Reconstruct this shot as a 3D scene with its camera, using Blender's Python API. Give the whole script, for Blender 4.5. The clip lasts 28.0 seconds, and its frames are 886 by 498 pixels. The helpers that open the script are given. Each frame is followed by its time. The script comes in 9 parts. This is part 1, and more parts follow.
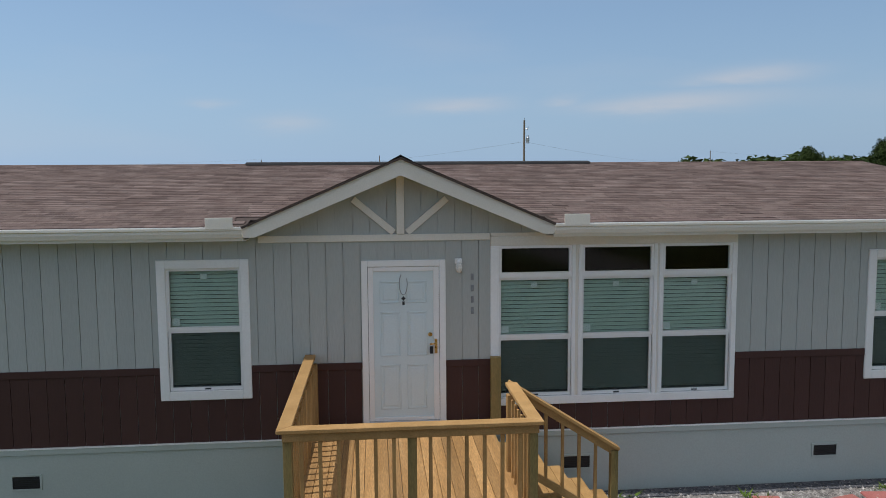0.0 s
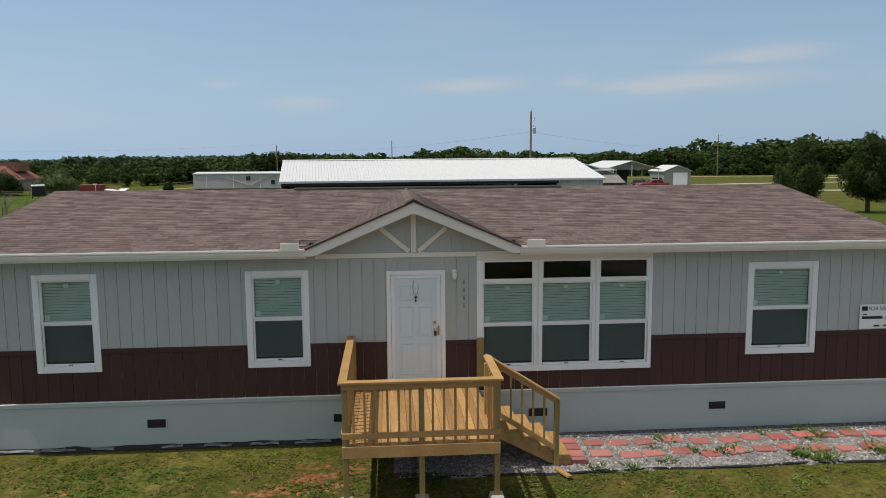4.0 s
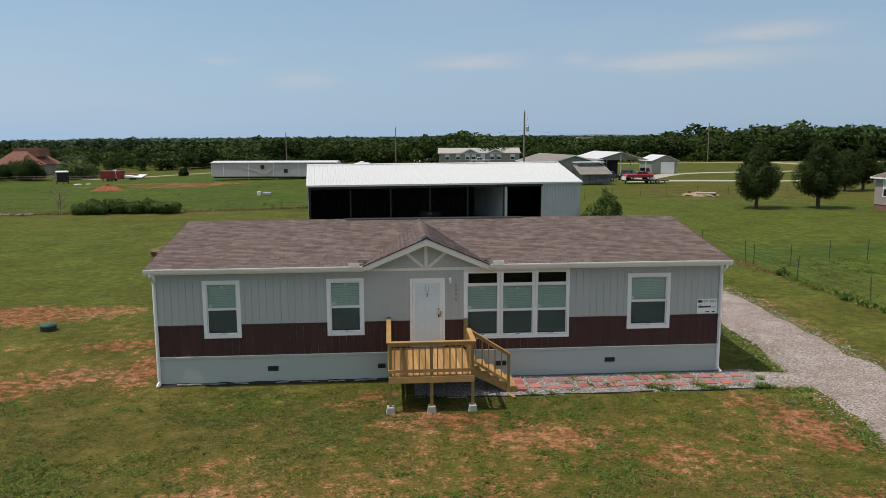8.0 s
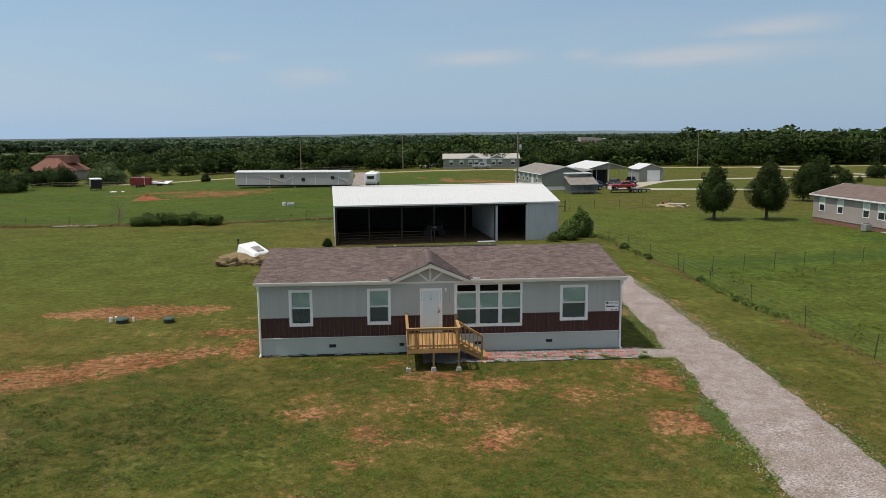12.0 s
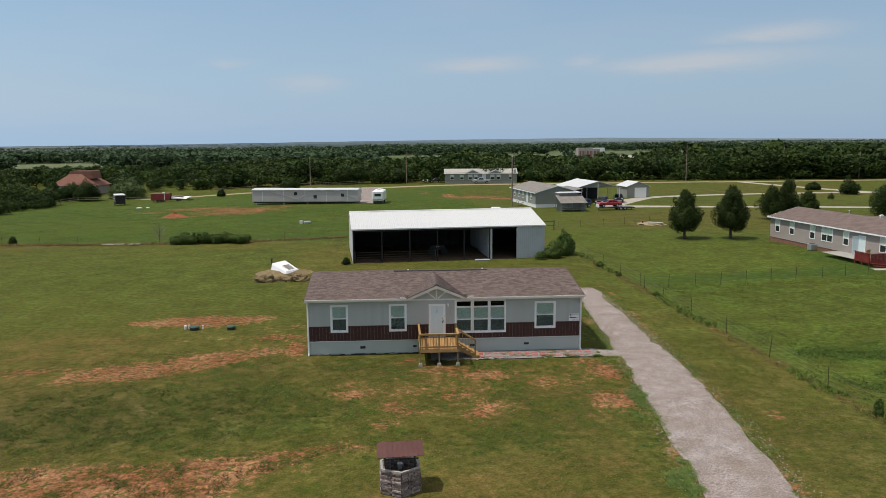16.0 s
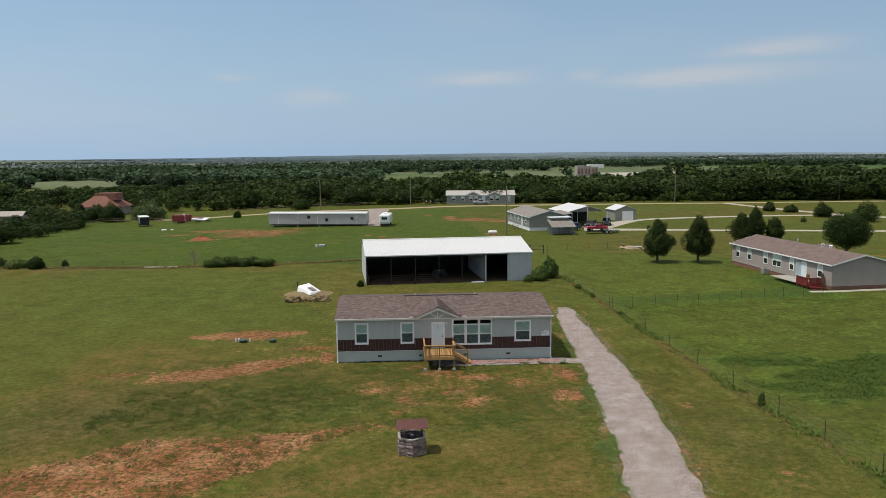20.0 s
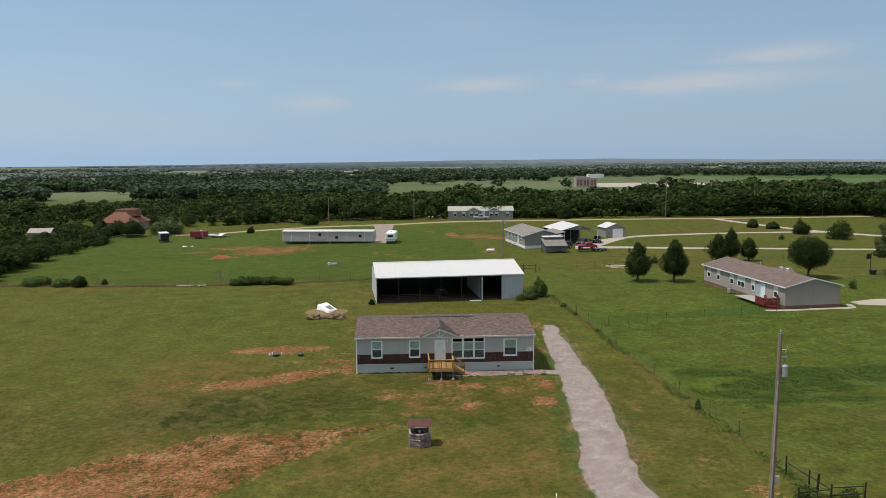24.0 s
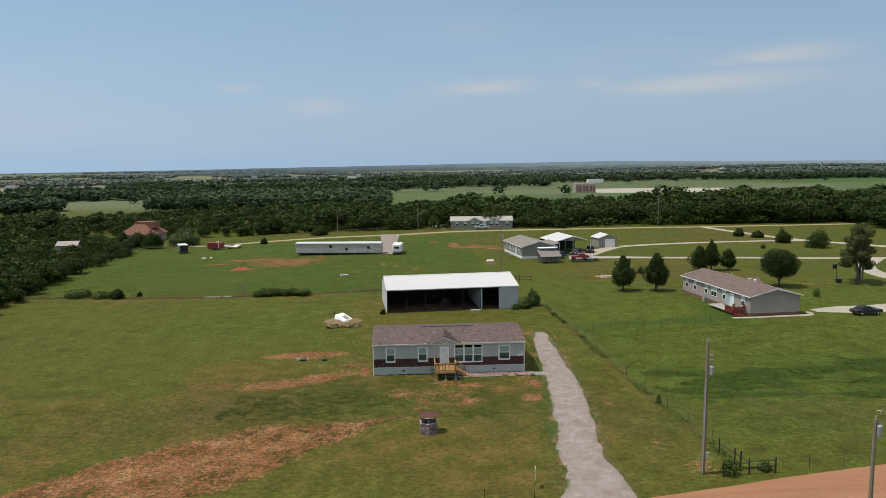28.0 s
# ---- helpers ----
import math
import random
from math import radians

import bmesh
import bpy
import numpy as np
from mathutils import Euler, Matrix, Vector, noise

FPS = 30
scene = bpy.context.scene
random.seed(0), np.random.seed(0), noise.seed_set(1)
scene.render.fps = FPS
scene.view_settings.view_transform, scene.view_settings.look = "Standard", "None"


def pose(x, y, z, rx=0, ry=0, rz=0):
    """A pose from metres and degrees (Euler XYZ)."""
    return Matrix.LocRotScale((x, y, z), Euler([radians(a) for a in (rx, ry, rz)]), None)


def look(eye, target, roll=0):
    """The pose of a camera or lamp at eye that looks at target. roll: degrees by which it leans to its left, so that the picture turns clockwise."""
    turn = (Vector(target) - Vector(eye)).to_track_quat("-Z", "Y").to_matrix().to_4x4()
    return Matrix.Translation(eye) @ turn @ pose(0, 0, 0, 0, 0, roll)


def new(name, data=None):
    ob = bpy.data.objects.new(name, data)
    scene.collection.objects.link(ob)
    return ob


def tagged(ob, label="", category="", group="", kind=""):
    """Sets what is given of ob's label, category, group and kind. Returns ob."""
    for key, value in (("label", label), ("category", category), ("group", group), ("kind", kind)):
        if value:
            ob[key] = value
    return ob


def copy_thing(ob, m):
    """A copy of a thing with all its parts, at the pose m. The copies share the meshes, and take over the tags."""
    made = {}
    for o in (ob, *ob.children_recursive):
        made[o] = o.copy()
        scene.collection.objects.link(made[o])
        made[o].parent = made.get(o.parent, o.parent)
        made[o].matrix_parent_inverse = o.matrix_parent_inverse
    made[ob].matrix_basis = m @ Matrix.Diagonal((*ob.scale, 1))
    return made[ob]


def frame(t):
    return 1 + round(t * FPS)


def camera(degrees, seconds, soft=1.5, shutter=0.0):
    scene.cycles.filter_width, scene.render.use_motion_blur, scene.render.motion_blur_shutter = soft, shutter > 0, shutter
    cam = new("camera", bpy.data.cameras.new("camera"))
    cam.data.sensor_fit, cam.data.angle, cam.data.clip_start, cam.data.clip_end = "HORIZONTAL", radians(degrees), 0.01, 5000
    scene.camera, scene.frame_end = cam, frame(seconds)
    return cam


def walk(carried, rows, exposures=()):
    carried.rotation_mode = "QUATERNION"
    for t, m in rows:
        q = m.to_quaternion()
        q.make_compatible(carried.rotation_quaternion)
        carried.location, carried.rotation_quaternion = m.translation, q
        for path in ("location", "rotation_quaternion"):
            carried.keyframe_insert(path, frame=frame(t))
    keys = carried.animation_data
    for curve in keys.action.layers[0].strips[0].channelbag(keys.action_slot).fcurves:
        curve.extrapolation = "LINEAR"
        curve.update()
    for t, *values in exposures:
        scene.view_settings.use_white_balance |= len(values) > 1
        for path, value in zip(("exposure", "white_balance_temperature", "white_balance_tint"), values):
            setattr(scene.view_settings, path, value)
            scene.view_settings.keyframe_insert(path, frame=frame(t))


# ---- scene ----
cam = camera(60.69, 28.0, soft=0.85)
# seconds, eye x, y, z in metres, yaw, pitch, roll in degrees
ROWS = [
    (0.0, 8.312, -10.166, 4.484, -5.127, -5.364, -0.395),
    (0.5, 8.318, -10.395, 4.54, -5.058, -5.354, -0.395),
    (1.0, 8.292, -10.721, 4.624, -5.012, -5.516, -0.417),
    (1.5, 8.275, -11.154, 4.717, -4.978, -5.689, -0.429),
    (2.0, 8.282, -11.603, 4.825, -4.837, -5.879, -0.42),
    (2.5, 8.271, -12.133, 4.947, -4.662, -5.985, -0.407),
    (3.0, 8.24, -12.777, 5.105, -4.501, -6.243, -0.409),
    (3.5, 8.192, -13.585, 5.302, -4.343, -6.553, -0.434),
    (5.5, 7.962, -17.441, 6.277, -4.046, -7.564, -0.374),
    (6.0, 7.833, -18.573, 6.521, -4.016, -7.829, -0.36),
    (6.5, 7.7, -19.852, 6.822, -4.059, -8.021, -0.397),
    (7.0, 7.631, -21.196, 7.153, -4.107, -8.193, -0.396),
    (7.5, 7.581, -22.619, 7.534, -4.129, -8.325, -0.346),
    (8.0, 7.474, -24.082, 7.928, -4.109, -8.467, -0.291),
    (8.5, 7.384, -25.649, 8.315, -4.071, -8.667, -0.321),
    (9.0, 7.304, -27.282, 8.658, -4.04, -8.753, -0.311),
    (9.5, 7.244, -28.976, 9.068, -3.986, -8.747, -0.313),
    (10.0, 7.12, -30.691, 9.469, -3.905, -8.742, -0.295),
    (10.5, 7.02, -32.446, 9.925, -3.874, -8.773, -0.339),
    (11.0, 6.957, -34.192, 10.372, -3.836, -8.781, -0.362),
    (11.5, 6.925, -35.929, 10.827, -3.782, -8.789, -0.366),
    (12.0, 6.89, -37.609, 11.209, -3.683, -8.776, -0.392),
    (12.5, 6.796, -39.174, 11.614, -3.624, -8.719, -0.367),
    (14.5, 6.299, -45.213, 13.102, -3.551, -8.462, -0.347),
    (15.0, 6.173, -46.846, 13.564, -3.582, -8.374, -0.374),
    (15.5, 6.044, -48.267, 13.991, -3.594, -8.346, -0.401),
    (16.0, 5.972, -49.84, 14.389, -3.611, -8.286, -0.397),
    (16.5, 5.871, -51.409, 14.821, -3.631, -8.194, -0.381),
    (17.0, 5.756, -53.221, 15.276, -3.674, -8.088, -0.413),
    (17.5, 5.645, -54.819, 15.66, -3.681, -7.991, -0.424),
    (18.0, 5.546, -56.683, 16.115, -3.682, -7.864, -0.423),
    (18.5, 5.475, -58.495, 16.491, -3.669, -7.727, -0.38),
    (19.0, 5.487, -60.268, 17.006, -3.573, -7.54, -0.358),
    (19.5, 5.453, -61.966, 17.457, -3.519, -7.431, -0.378),
    (20.0, 5.352, -63.771, 17.903, -3.416, -7.29, -0.379),
    (20.5, 5.221, -65.448, 18.39, -3.355, -7.157, -0.352),
    (21.0, 5.032, -67.322, 18.972, -3.312, -7.033, -0.327),
    (21.5, 4.955, -68.824, 19.464, -3.31, -6.988, -0.274),
    (23.5, 4.688, -75.303, 21.689, -3.282, -6.863, -0.289),
    (24.0, 4.693, -76.907, 22.17, -3.25, -6.84, -0.368),
    (24.5, 4.621, -78.591, 22.575, -3.199, -6.814, -0.436),
    (25.0, 4.525, -80.332, 22.973, -3.15, -6.786, -0.503),
    (25.5, 4.412, -82.041, 23.46, -3.117, -6.756, -0.528),
    (26.0, 4.273, -83.744, 23.913, -3.08, -6.722, -0.582),
    (26.5, 4.184, -85.37, 24.405, -3.082, -6.687, -0.646),
    (27.0, 4.128, -87.015, 24.912, -3.068, -6.661, -0.679),
    (27.5, 4.036, -88.674, 25.367, -3.055, -6.634, -0.703),
    (28.0, 3.864, -90.338, 25.885, -3.052, -6.619, -0.727),
]
walk(cam, [(t, pose(x, y, z, 90 + pitch, 0, yaw) @ pose(0, 0, 0, 0, 0, roll)) for t, x, y, z, yaw, pitch, roll in ROWS],
     exposures=[(0.0, -0.06, 6120, 10.4), (1.5, -0.06, 6250, 10.2), (4.5, 0.0, 6500, 10), (28.0, 0.0, 6500, 10)])

# ---- world ----
SUN_AZ, SUN_EL = -98.0, 66.0   # degrees from +y towards +x, and above the horizon
world = bpy.data.worlds.new("sky")
scene.world = world
world.use_nodes = True


def build_sky():
    nt = world.node_tree
    nt.nodes.clear()
    n, ln = nt.nodes.new, nt.links.new
    out, bg = n("ShaderNodeOutputWorld"), n("ShaderNodeBackground")
    sky = n("ShaderNodeTexSky")
    sky.sky_type, sky.sun_disc = "NISHITA", False
    sky.sun_elevation, sky.sun_rotation = radians(SUN_EL), radians(SUN_AZ)
    sky.altitude, sky.air_density, sky.dust_density, sky.ozone_density = 300, 1.2, 0.6, 3.0
    coord = n("ShaderNodeTexCoord")
    sep = n("ShaderNodeSeparateXYZ")
    ln(coord.outputs["Generated"], sep.inputs[0])

    def op(kind, a, b=None):
        m = n("ShaderNodeMath")
        m.operation = kind
        for i, v in enumerate((a, b)):
            if v is None:
                continue
            if isinstance(v, (int, float)):
                m.inputs[i].default_value = v
            else:
                ln(v, m.inputs[i])
        return m.outputs[0]

    az = op("MULTIPLY", op("ARCTAN2", sep.outputs[0], sep.outputs[1]), 57.2958)
    el = op("MULTIPLY", op("ARCSINE", sep.outputs[2]), 57.2958)
    # wispy cloud streaks, stretched along the horizon
    comb = n("ShaderNodeCombineXYZ")
    ln(op("MULTIPLY", az, 0.09), comb.inputs[0])
    ln(op("MULTIPLY", el, 0.42), comb.inputs[1])
    noise_a = n("ShaderNodeTexNoise")
    noise_a.inputs["Scale"].default_value, noise_a.inputs["Detail"].default_value = 1.0, 6.0
    noise_a.inputs["Roughness"].default_value = 0.6
    ln(comb.outputs[0], noise_a.inputs["Vector"])
    wob = op("SUBTRACT", noise_a.outputs[0], 0.5)
    total = None
    for ca, ce, wa, we, amount in ((6.2, 5.3, 3.4, 0.5, 0.62), (21.4, 5.2, 5.6, 0.6, 0.72), (26.9, 6.8, 3.6, 0.55, 0.68), (-6.4, 4.0, 2.4, 0.6, 0.45),
                                   (-11.4, 5.5, 1.4, 0.35, 0.3), (14.5, 5.6, 1.3, 0.45, 0.35), (-50, 7, 9, 0.9, 0.6), (60, 9, 8, 1.0, 0.6), (110, 8, 9, 1, 0.6), (-120, 7, 10, 1, 0.6)):
        da = op("DIVIDE", op("SUBTRACT", op("ADD", az, op("MULTIPLY", wob, 6.0)), ca), wa)
        de = op("DIVIDE", op("SUBTRACT", op("ADD", el, op("MULTIPLY", wob, 1.6)), op("ADD", op("MULTIPLY", op("SUBTRACT", az, ca), 0.03), ce)), we)
        g = op("MULTIPLY", op("POWER", 2.718, op("MULTIPLY", op("ADD", op("MULTIPLY", da, da), op("MULTIPLY", de, de)), -1.0)), amount)
        total = g if total is None else op("MAXIMUM", total, g)
    soft = n("ShaderNodeTexNoise")
    soft.inputs["Scale"].default_value, soft.inputs["Detail"].default_value = 0.35, 4.0
    ln(comb.outputs[0], soft.inputs["Vector"])
    # unseen thin cloud higher up, added to raise the ambient light
    high = op("MINIMUM", op("MAXIMUM", op("DIVIDE", op("SUBTRACT", el, 12.0), 30.0), 0.0), 1.0)
    veil = op("ADD", op("MULTIPLY", op("MAXIMUM", op("SUBTRACT", soft.outputs[0], 0.5), 0.0), 0.7), op("MULTIPLY", high, FILL_VEIL))
    cover = op("MINIMUM", op("ADD", op("MULTIPLY", total, op("ADD", op("MULTIPLY", noise_a.outputs[0], 1.3), 0.1)), veil), 0.9)
    mix = n("ShaderNodeMix")
    mix.data_type = "RGBA"
    mix.inputs["B"].default_value = CLOUD
    toward = op("COSINE", op("MULTIPLY", op("SUBTRACT", az, SUN_AZ), 0.0174533))
    glow = n("ShaderNodeVectorMath")
    glow.operation = "SCALE"
    glow.inputs[0].default_value = HAZE[:3]
    ln(op("ADD", 1.04, op("MULTIPLY", toward, 0.2)), glow.inputs["Scale"])
    haze = n("ShaderNodeMix")
    haze.data_type = "RGBA"
    ln(glow.outputs[0], haze.inputs["B"])
    ln(op("MULTIPLY", op("POWER", 2.718, op("MULTIPLY", op("MAXIMUM", el, 0.0), -0.055)), 0.92), haze.inputs["Factor"])
    ln(sky.outputs[0], haze.inputs["A"])
    ln(cover, mix.inputs["Factor"])
    ln(haze.outputs["Result"], mix.inputs["A"])
    ln(mix.outputs["Result"], bg.inputs[0])
    bg.inputs[1].default_value = SKY
    ln(bg.outputs[0], out.inputs[0])


SKY, CLOUD, HAZE, FILL_VEIL = 0.1, (6.2, 5.95, 5.9, 1), (3.25, 4.7, 6.5, 1), 0.8
build_sky()
sun = new("sun", bpy.data.lights.new("sun", "SUN"))
sun.data.energy, sun.data.angle, sun.data.color = 3.2, radians(0.6), (1.0, 0.95, 0.87)
_a, _e = radians(SUN_AZ), radians(SUN_EL)
sun.matrix_world = look((0, 0, 60), (-60 * math.cos(_e) * math.sin(_a), -60 * math.cos(_e) * math.cos(_a), 60 - 60 * math.sin(_e)))
scene.view_settings.exposure = 0.0


# ---- materials ----
def surf(name, a, b, scale=2.0, rough=0.7, bump=0.1, metal=0.0, fine=30.0, grain=0.15, rand=0.0, island=0.0, stretch=(1, 1, 1), dirt=None, dirt_amount=0.0, detail=5.0, spec=0.4, dist=0.01, hue=0.0, sheen=0.0):
    """Two tones at a coarse scale, grain at a fine one, relief, and a shift of value by piece."""
    m = bpy.data.materials.new(name)
    m.use_nodes = True
    nt = m.node_tree
    n, ln = nt.nodes.new, nt.links.new
    bs = nt.nodes["Principled BSDF"]
    tc, mp = n("ShaderNodeTexCoord"), n("ShaderNodeMapping")
    mp.inputs["Scale"].default_value = stretch
    ln(tc.outputs["Object"], mp.inputs["Vector"])
    vec = mp.outputs[0]
    info = n("ShaderNodeObjectInfo")
    if rand or hue:
        add = n("ShaderNodeVectorMath")
        add.operation = "ADD"
        sc = n("ShaderNodeVectorMath")
        sc.operation = "SCALE"
        sc.inputs[0].default_value = (17.0, 31.0, 5.0)
        ln(info.outputs["Random"], sc.inputs["Scale"])
        ln(mp.outputs[0], add.inputs[0])
        ln(sc.outputs[0], add.inputs[1])
        vec = add.outputs[0]

    def tex(s, d=detail):
        t = n("ShaderNodeTexNoise")
        t.inputs["Scale"].default_value, t.inputs["Detail"].default_value, t.inputs["Roughness"].default_value = s, d, 0.6
        ln(vec, t.inputs["Vector"])
        return t.outputs[0]

    def ramp(v, lo, hi):
        r = n("ShaderNodeMapRange")
        r.inputs["From Min"].default_value, r.inputs["From Max"].default_value = 0.3, 0.7
        r.inputs["To Min"].default_value, r.inputs["To Max"].default_value = lo, hi
        ln(v, r.inputs["Value"])
        return r.outputs[0]

    def blend(f, x, y, how="MIX"):
        k = n("ShaderNodeMix")
        k.data_type, k.blend_type = "RGBA", how
        for sock, v in (("Factor", f), ("A", x), ("B", y)):
            if isinstance(v, (int, float)):
                k.inputs[sock].default_value = v
            elif isinstance(v, tuple):
                k.inputs[sock].default_value = (*v[:3], 1)
            else:
                ln(v, k.inputs[sock])
        return k.outputs["Result"]

    def times(colour, value):
        h = n("ShaderNodeHueSaturation")
        ln(colour, h.inputs["Color"])
        ln(value, h.inputs["Value"])
        return h.outputs[0]

    c = blend(ramp(tex(scale), 0, 1), a, b)
    f = tex(fine, 3.0)
    c = times(c, ramp(f, 1 - grain, 1 + grain))
    if dirt:
        c = blend(ramp(tex(scale * 0.37, 4.0), 0, dirt_amount), c, dirt)
    for amount, source in ((rand, info.outputs["Random"]), (island, None)):
        if amount:
            if source is None:
                source = n("ShaderNodeNewGeometry").outputs["Random Per Island"]
            r = n("ShaderNodeMapRange")
            r.inputs["To Min"].default_value, r.inputs["To Max"].default_value = 1 - amount, 1 + amount
            ln(source, r.inputs["Value"])
            c = times(c, r.outputs[0])
    ln(c, bs.inputs["Base Color"])
    rr = ramp(f, max(rough - 0.08, 0.02), min(rough + 0.08, 1))
    ln(rr, bs.inputs["Roughness"])
    bs.inputs["Metallic"].default_value = metal
    bs.inputs["Specular IOR Level"].default_value = spec
    if bump:
        b_ = n("ShaderNodeBump")
        b_.inputs["Strength"].default_value, b_.inputs["Distance"].default_value = bump, dist
        ln(f, b_.inputs["Height"])
        ln(b_.outputs[0], bs.inputs["Normal"])
    return m


def leafy(name, a, b, island=0.35, trans=0.25, scale=0.22):
    """Foliage: value by clump, some light passing through."""
    m = surf(name, a, b, scale, 0.65, 0.0, fine=2.6, grain=0.22, island=island, rand=0.12, spec=0.1)
    nt = m.node_tree
    bs, out = nt.nodes["Principled BSDF"], nt.nodes["Material Output"]
    tr, mx = nt.nodes.new("ShaderNodeBsdfTranslucent"), nt.nodes.new("ShaderNodeMixShader")
    source = bs.inputs["Base Color"].links[0].from_socket
    nt.links.new(source, tr.inputs[0])
    mx.inputs[0].default_value = trans
    nt.links.new(bs.outputs[0], mx.inputs[1])
    nt.links.new(tr.outputs[0], mx.inputs[2])
    nt.links.new(mx.outputs[0], out.inputs[0])
    return m


def glassy(name, tint=(0.96, 1.0, 0.98), see=0.98):
    """A pane: clear view through it with Fresnel gloss."""
    m = bpy.data.materials.new(name)
    m.use_nodes = True
    nt = m.node_tree
    n, ln = nt.nodes.new, nt.links.new
    nt.nodes.remove(nt.nodes["Principled BSDF"])
    out = nt.nodes["Material Output"]
    tr, gl, mx, fr = n("ShaderNodeBsdfTransparent"), n("ShaderNodeBsdfGlossy"), n("ShaderNodeMixShader"), n("ShaderNodeFresnel")
    tr.inputs[0].default_value = (*[see * q for q in tint], 1)
    gl.inputs["Roughness"].default_value = 0.03
    fr.inputs[0].default_value = 1.3
    ln(fr.outputs[0], mx.inputs[0])
    ln(tr.outputs[0], mx.inputs[1])
    ln(gl.outputs[0], mx.inputs[2])
    ln(mx.outputs[0], out.inputs[0])
    return m


def screeny(name, colour, cover):
    m = bpy.data.materials.new(name)
    m.use_nodes = True
    nt = m.node_tree
    n, ln = nt.nodes.new, nt.links.new
    bs, out = nt.nodes["Principled BSDF"], nt.nodes["Material Output"]
    bs.inputs["Base Color"].default_value, bs.inputs["Roughness"].default_value = (*colour, 1), 0.8
    tr, mx = n("ShaderNodeBsdfTransparent"), n("ShaderNodeMixShader")
    mx.inputs[0].default_value = cover
    ln(tr.outputs[0], mx.inputs[1])
    ln(bs.outputs[0], mx.inputs[2])
    ln(mx.outputs[0], out.inputs[0])
    return m


SIDING = surf("grey_painted_siding", (0.425, 0.452, 0.43), (0.46, 0.484, 0.455), 0.7, 0.6, 0.25, fine=60, grain=0.05, stretch=(1, 1, 0.15), rand=0.03, dirt=(0.39, 0.40, 0.38), dirt_amount=0.25)
BROWN = surf("dark_brown_painted_siding", (0.062, 0.030, 0.026), (0.074, 0.037, 0.031), 0.8, 0.62, 0.25, fine=60, grain=0.08, stretch=(1, 1, 0.15), rand=0.05, spec=0.25)
SKIRT = surf("grey_skirting_board", (0.42, 0.48, 0.445), (0.46, 0.515, 0.48), 0.5, 0.65, 0.2, fine=40, grain=0.05, dirt=(0.33, 0.33, 0.29), dirt_amount=0.3)
TRIM = surf("white_painted_trim", (0.86, 0.872, 0.86), (0.91, 0.918, 0.905), 1.5, 0.5, 0.12, fine=50, grain=0.04, dirt=(0.70, 0.68, 0.62), dirt_amount=0.2)
CREAM = surf("warm_white_fascia", (0.78, 0.75, 0.67), (0.84, 0.81, 0.73), 1.2, 0.55, 0.15, fine=50, grain=0.05, dirt=(0.5, 0.47, 0.4), dirt_amount=0.2)
VINYL = surf("white_vinyl", (0.82, 0.825, 0.81), (0.87, 0.87, 0.855), 2, 0.35, 0.05, fine=60, grain=0.03)
DOORM = surf("white_door_paint", (0.66, 0.755, 0.77), (0.71, 0.80, 0.81), 1.5, 0.4, 0.06, fine=50, grain=0.03)
SHINGLE = surf("weathered_brown_shingle", (0.125, 0.090, 0.080), (0.190, 0.148, 0.134), 2.6, 0.95, 0.5, fine=90, grain=0.25, island=0.21, rand=0.21, spec=0.1)
SHING_DARK = surf("shingle_underlay", (0.07, 0.055, 0.05), (0.1, 0.08, 0.07), 3, 0.95, 0.2, grain=0.2, spec=0.1)
CAPDARK = surf("dark_ridge_vent", (0.016, 0.016, 0.018), (0.03, 0.029, 0.028), 3, 0.8, 0.2, grain=0.2)
PINE = surf("treated_pine", (0.37, 0.212, 0.076), (0.50, 0.305, 0.125), 1.3, 0.62, 0.25, fine=22, grain=0.16, stretch=(3, 3, 3), rand=0.13, dirt=(0.25, 0.165, 0.065), dirt_amount=0.35, spec=0.25)
PINE_X = surf("treated_pine_boards", (0.38, 0.208, 0.075), (0.50, 0.30, 0.125), 1.0, 0.62, 0.25, fine=14, grain=0.34, stretch=(8, 0.7, 8), rand=0.22, dirt=(0.20, 0.115, 0.045), dirt_amount=0.55, spec=0.25)
PINE_G = surf("green_tinged_treated_pine", (0.20, 0.165, 0.065), (0.33, 0.22, 0.085), 1.6, 0.65, 0.25, fine=20, grain=0.2, stretch=(5, 5, 0.8), rand=0.1, spec=0.25)
GLASS = glassy("window_glass")
SCREEN = screeny("dark_insect_screen", (0.035, 0.05, 0.045), 0.36)
BLIND = surf("pale_window_blind", (0.60, 0.68, 0.585), (0.66, 0.74, 0.65), 2, 0.5, 0.0, grain=0.04)
# rooms behind the windows: their lack of light is put into the colour
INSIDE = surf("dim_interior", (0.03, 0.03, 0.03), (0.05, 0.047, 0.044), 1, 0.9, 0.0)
BRASS = surf("brass", (0.62, 0.42, 0.14), (0.7, 0.5, 0.2), 5, 0.3, 0.0, metal=1.0)
BLACKM = surf("black_metal", (0.02, 0.02, 0.022), (0.035, 0.035, 0.036), 5, 0.45, 0.05)
GALV = surf("galvanised_metal", (0.42, 0.44, 0.45), (0.55, 0.56, 0.57), 4, 0.45, 0.1, metal=0.7, grain=0.1)
CONC = surf("concrete", (0.36, 0.345, 0.31), (0.45, 0.43, 0.39), 2, 0.9, 0.4, fine=35, grain=0.12, dirt=(0.34, 0.31, 0.26), dirt_amount=0.4, rand=0.05)
PAVER = surf("red_concrete_paver", (0.36, 0.095, 0.085), (0.45, 0.145, 0.13), 3, 0.9, 0.4, fine=50, grain=0.2, rand=0.2, dirt=(0.38, 0.25, 0.20), dirt_amount=0.4)
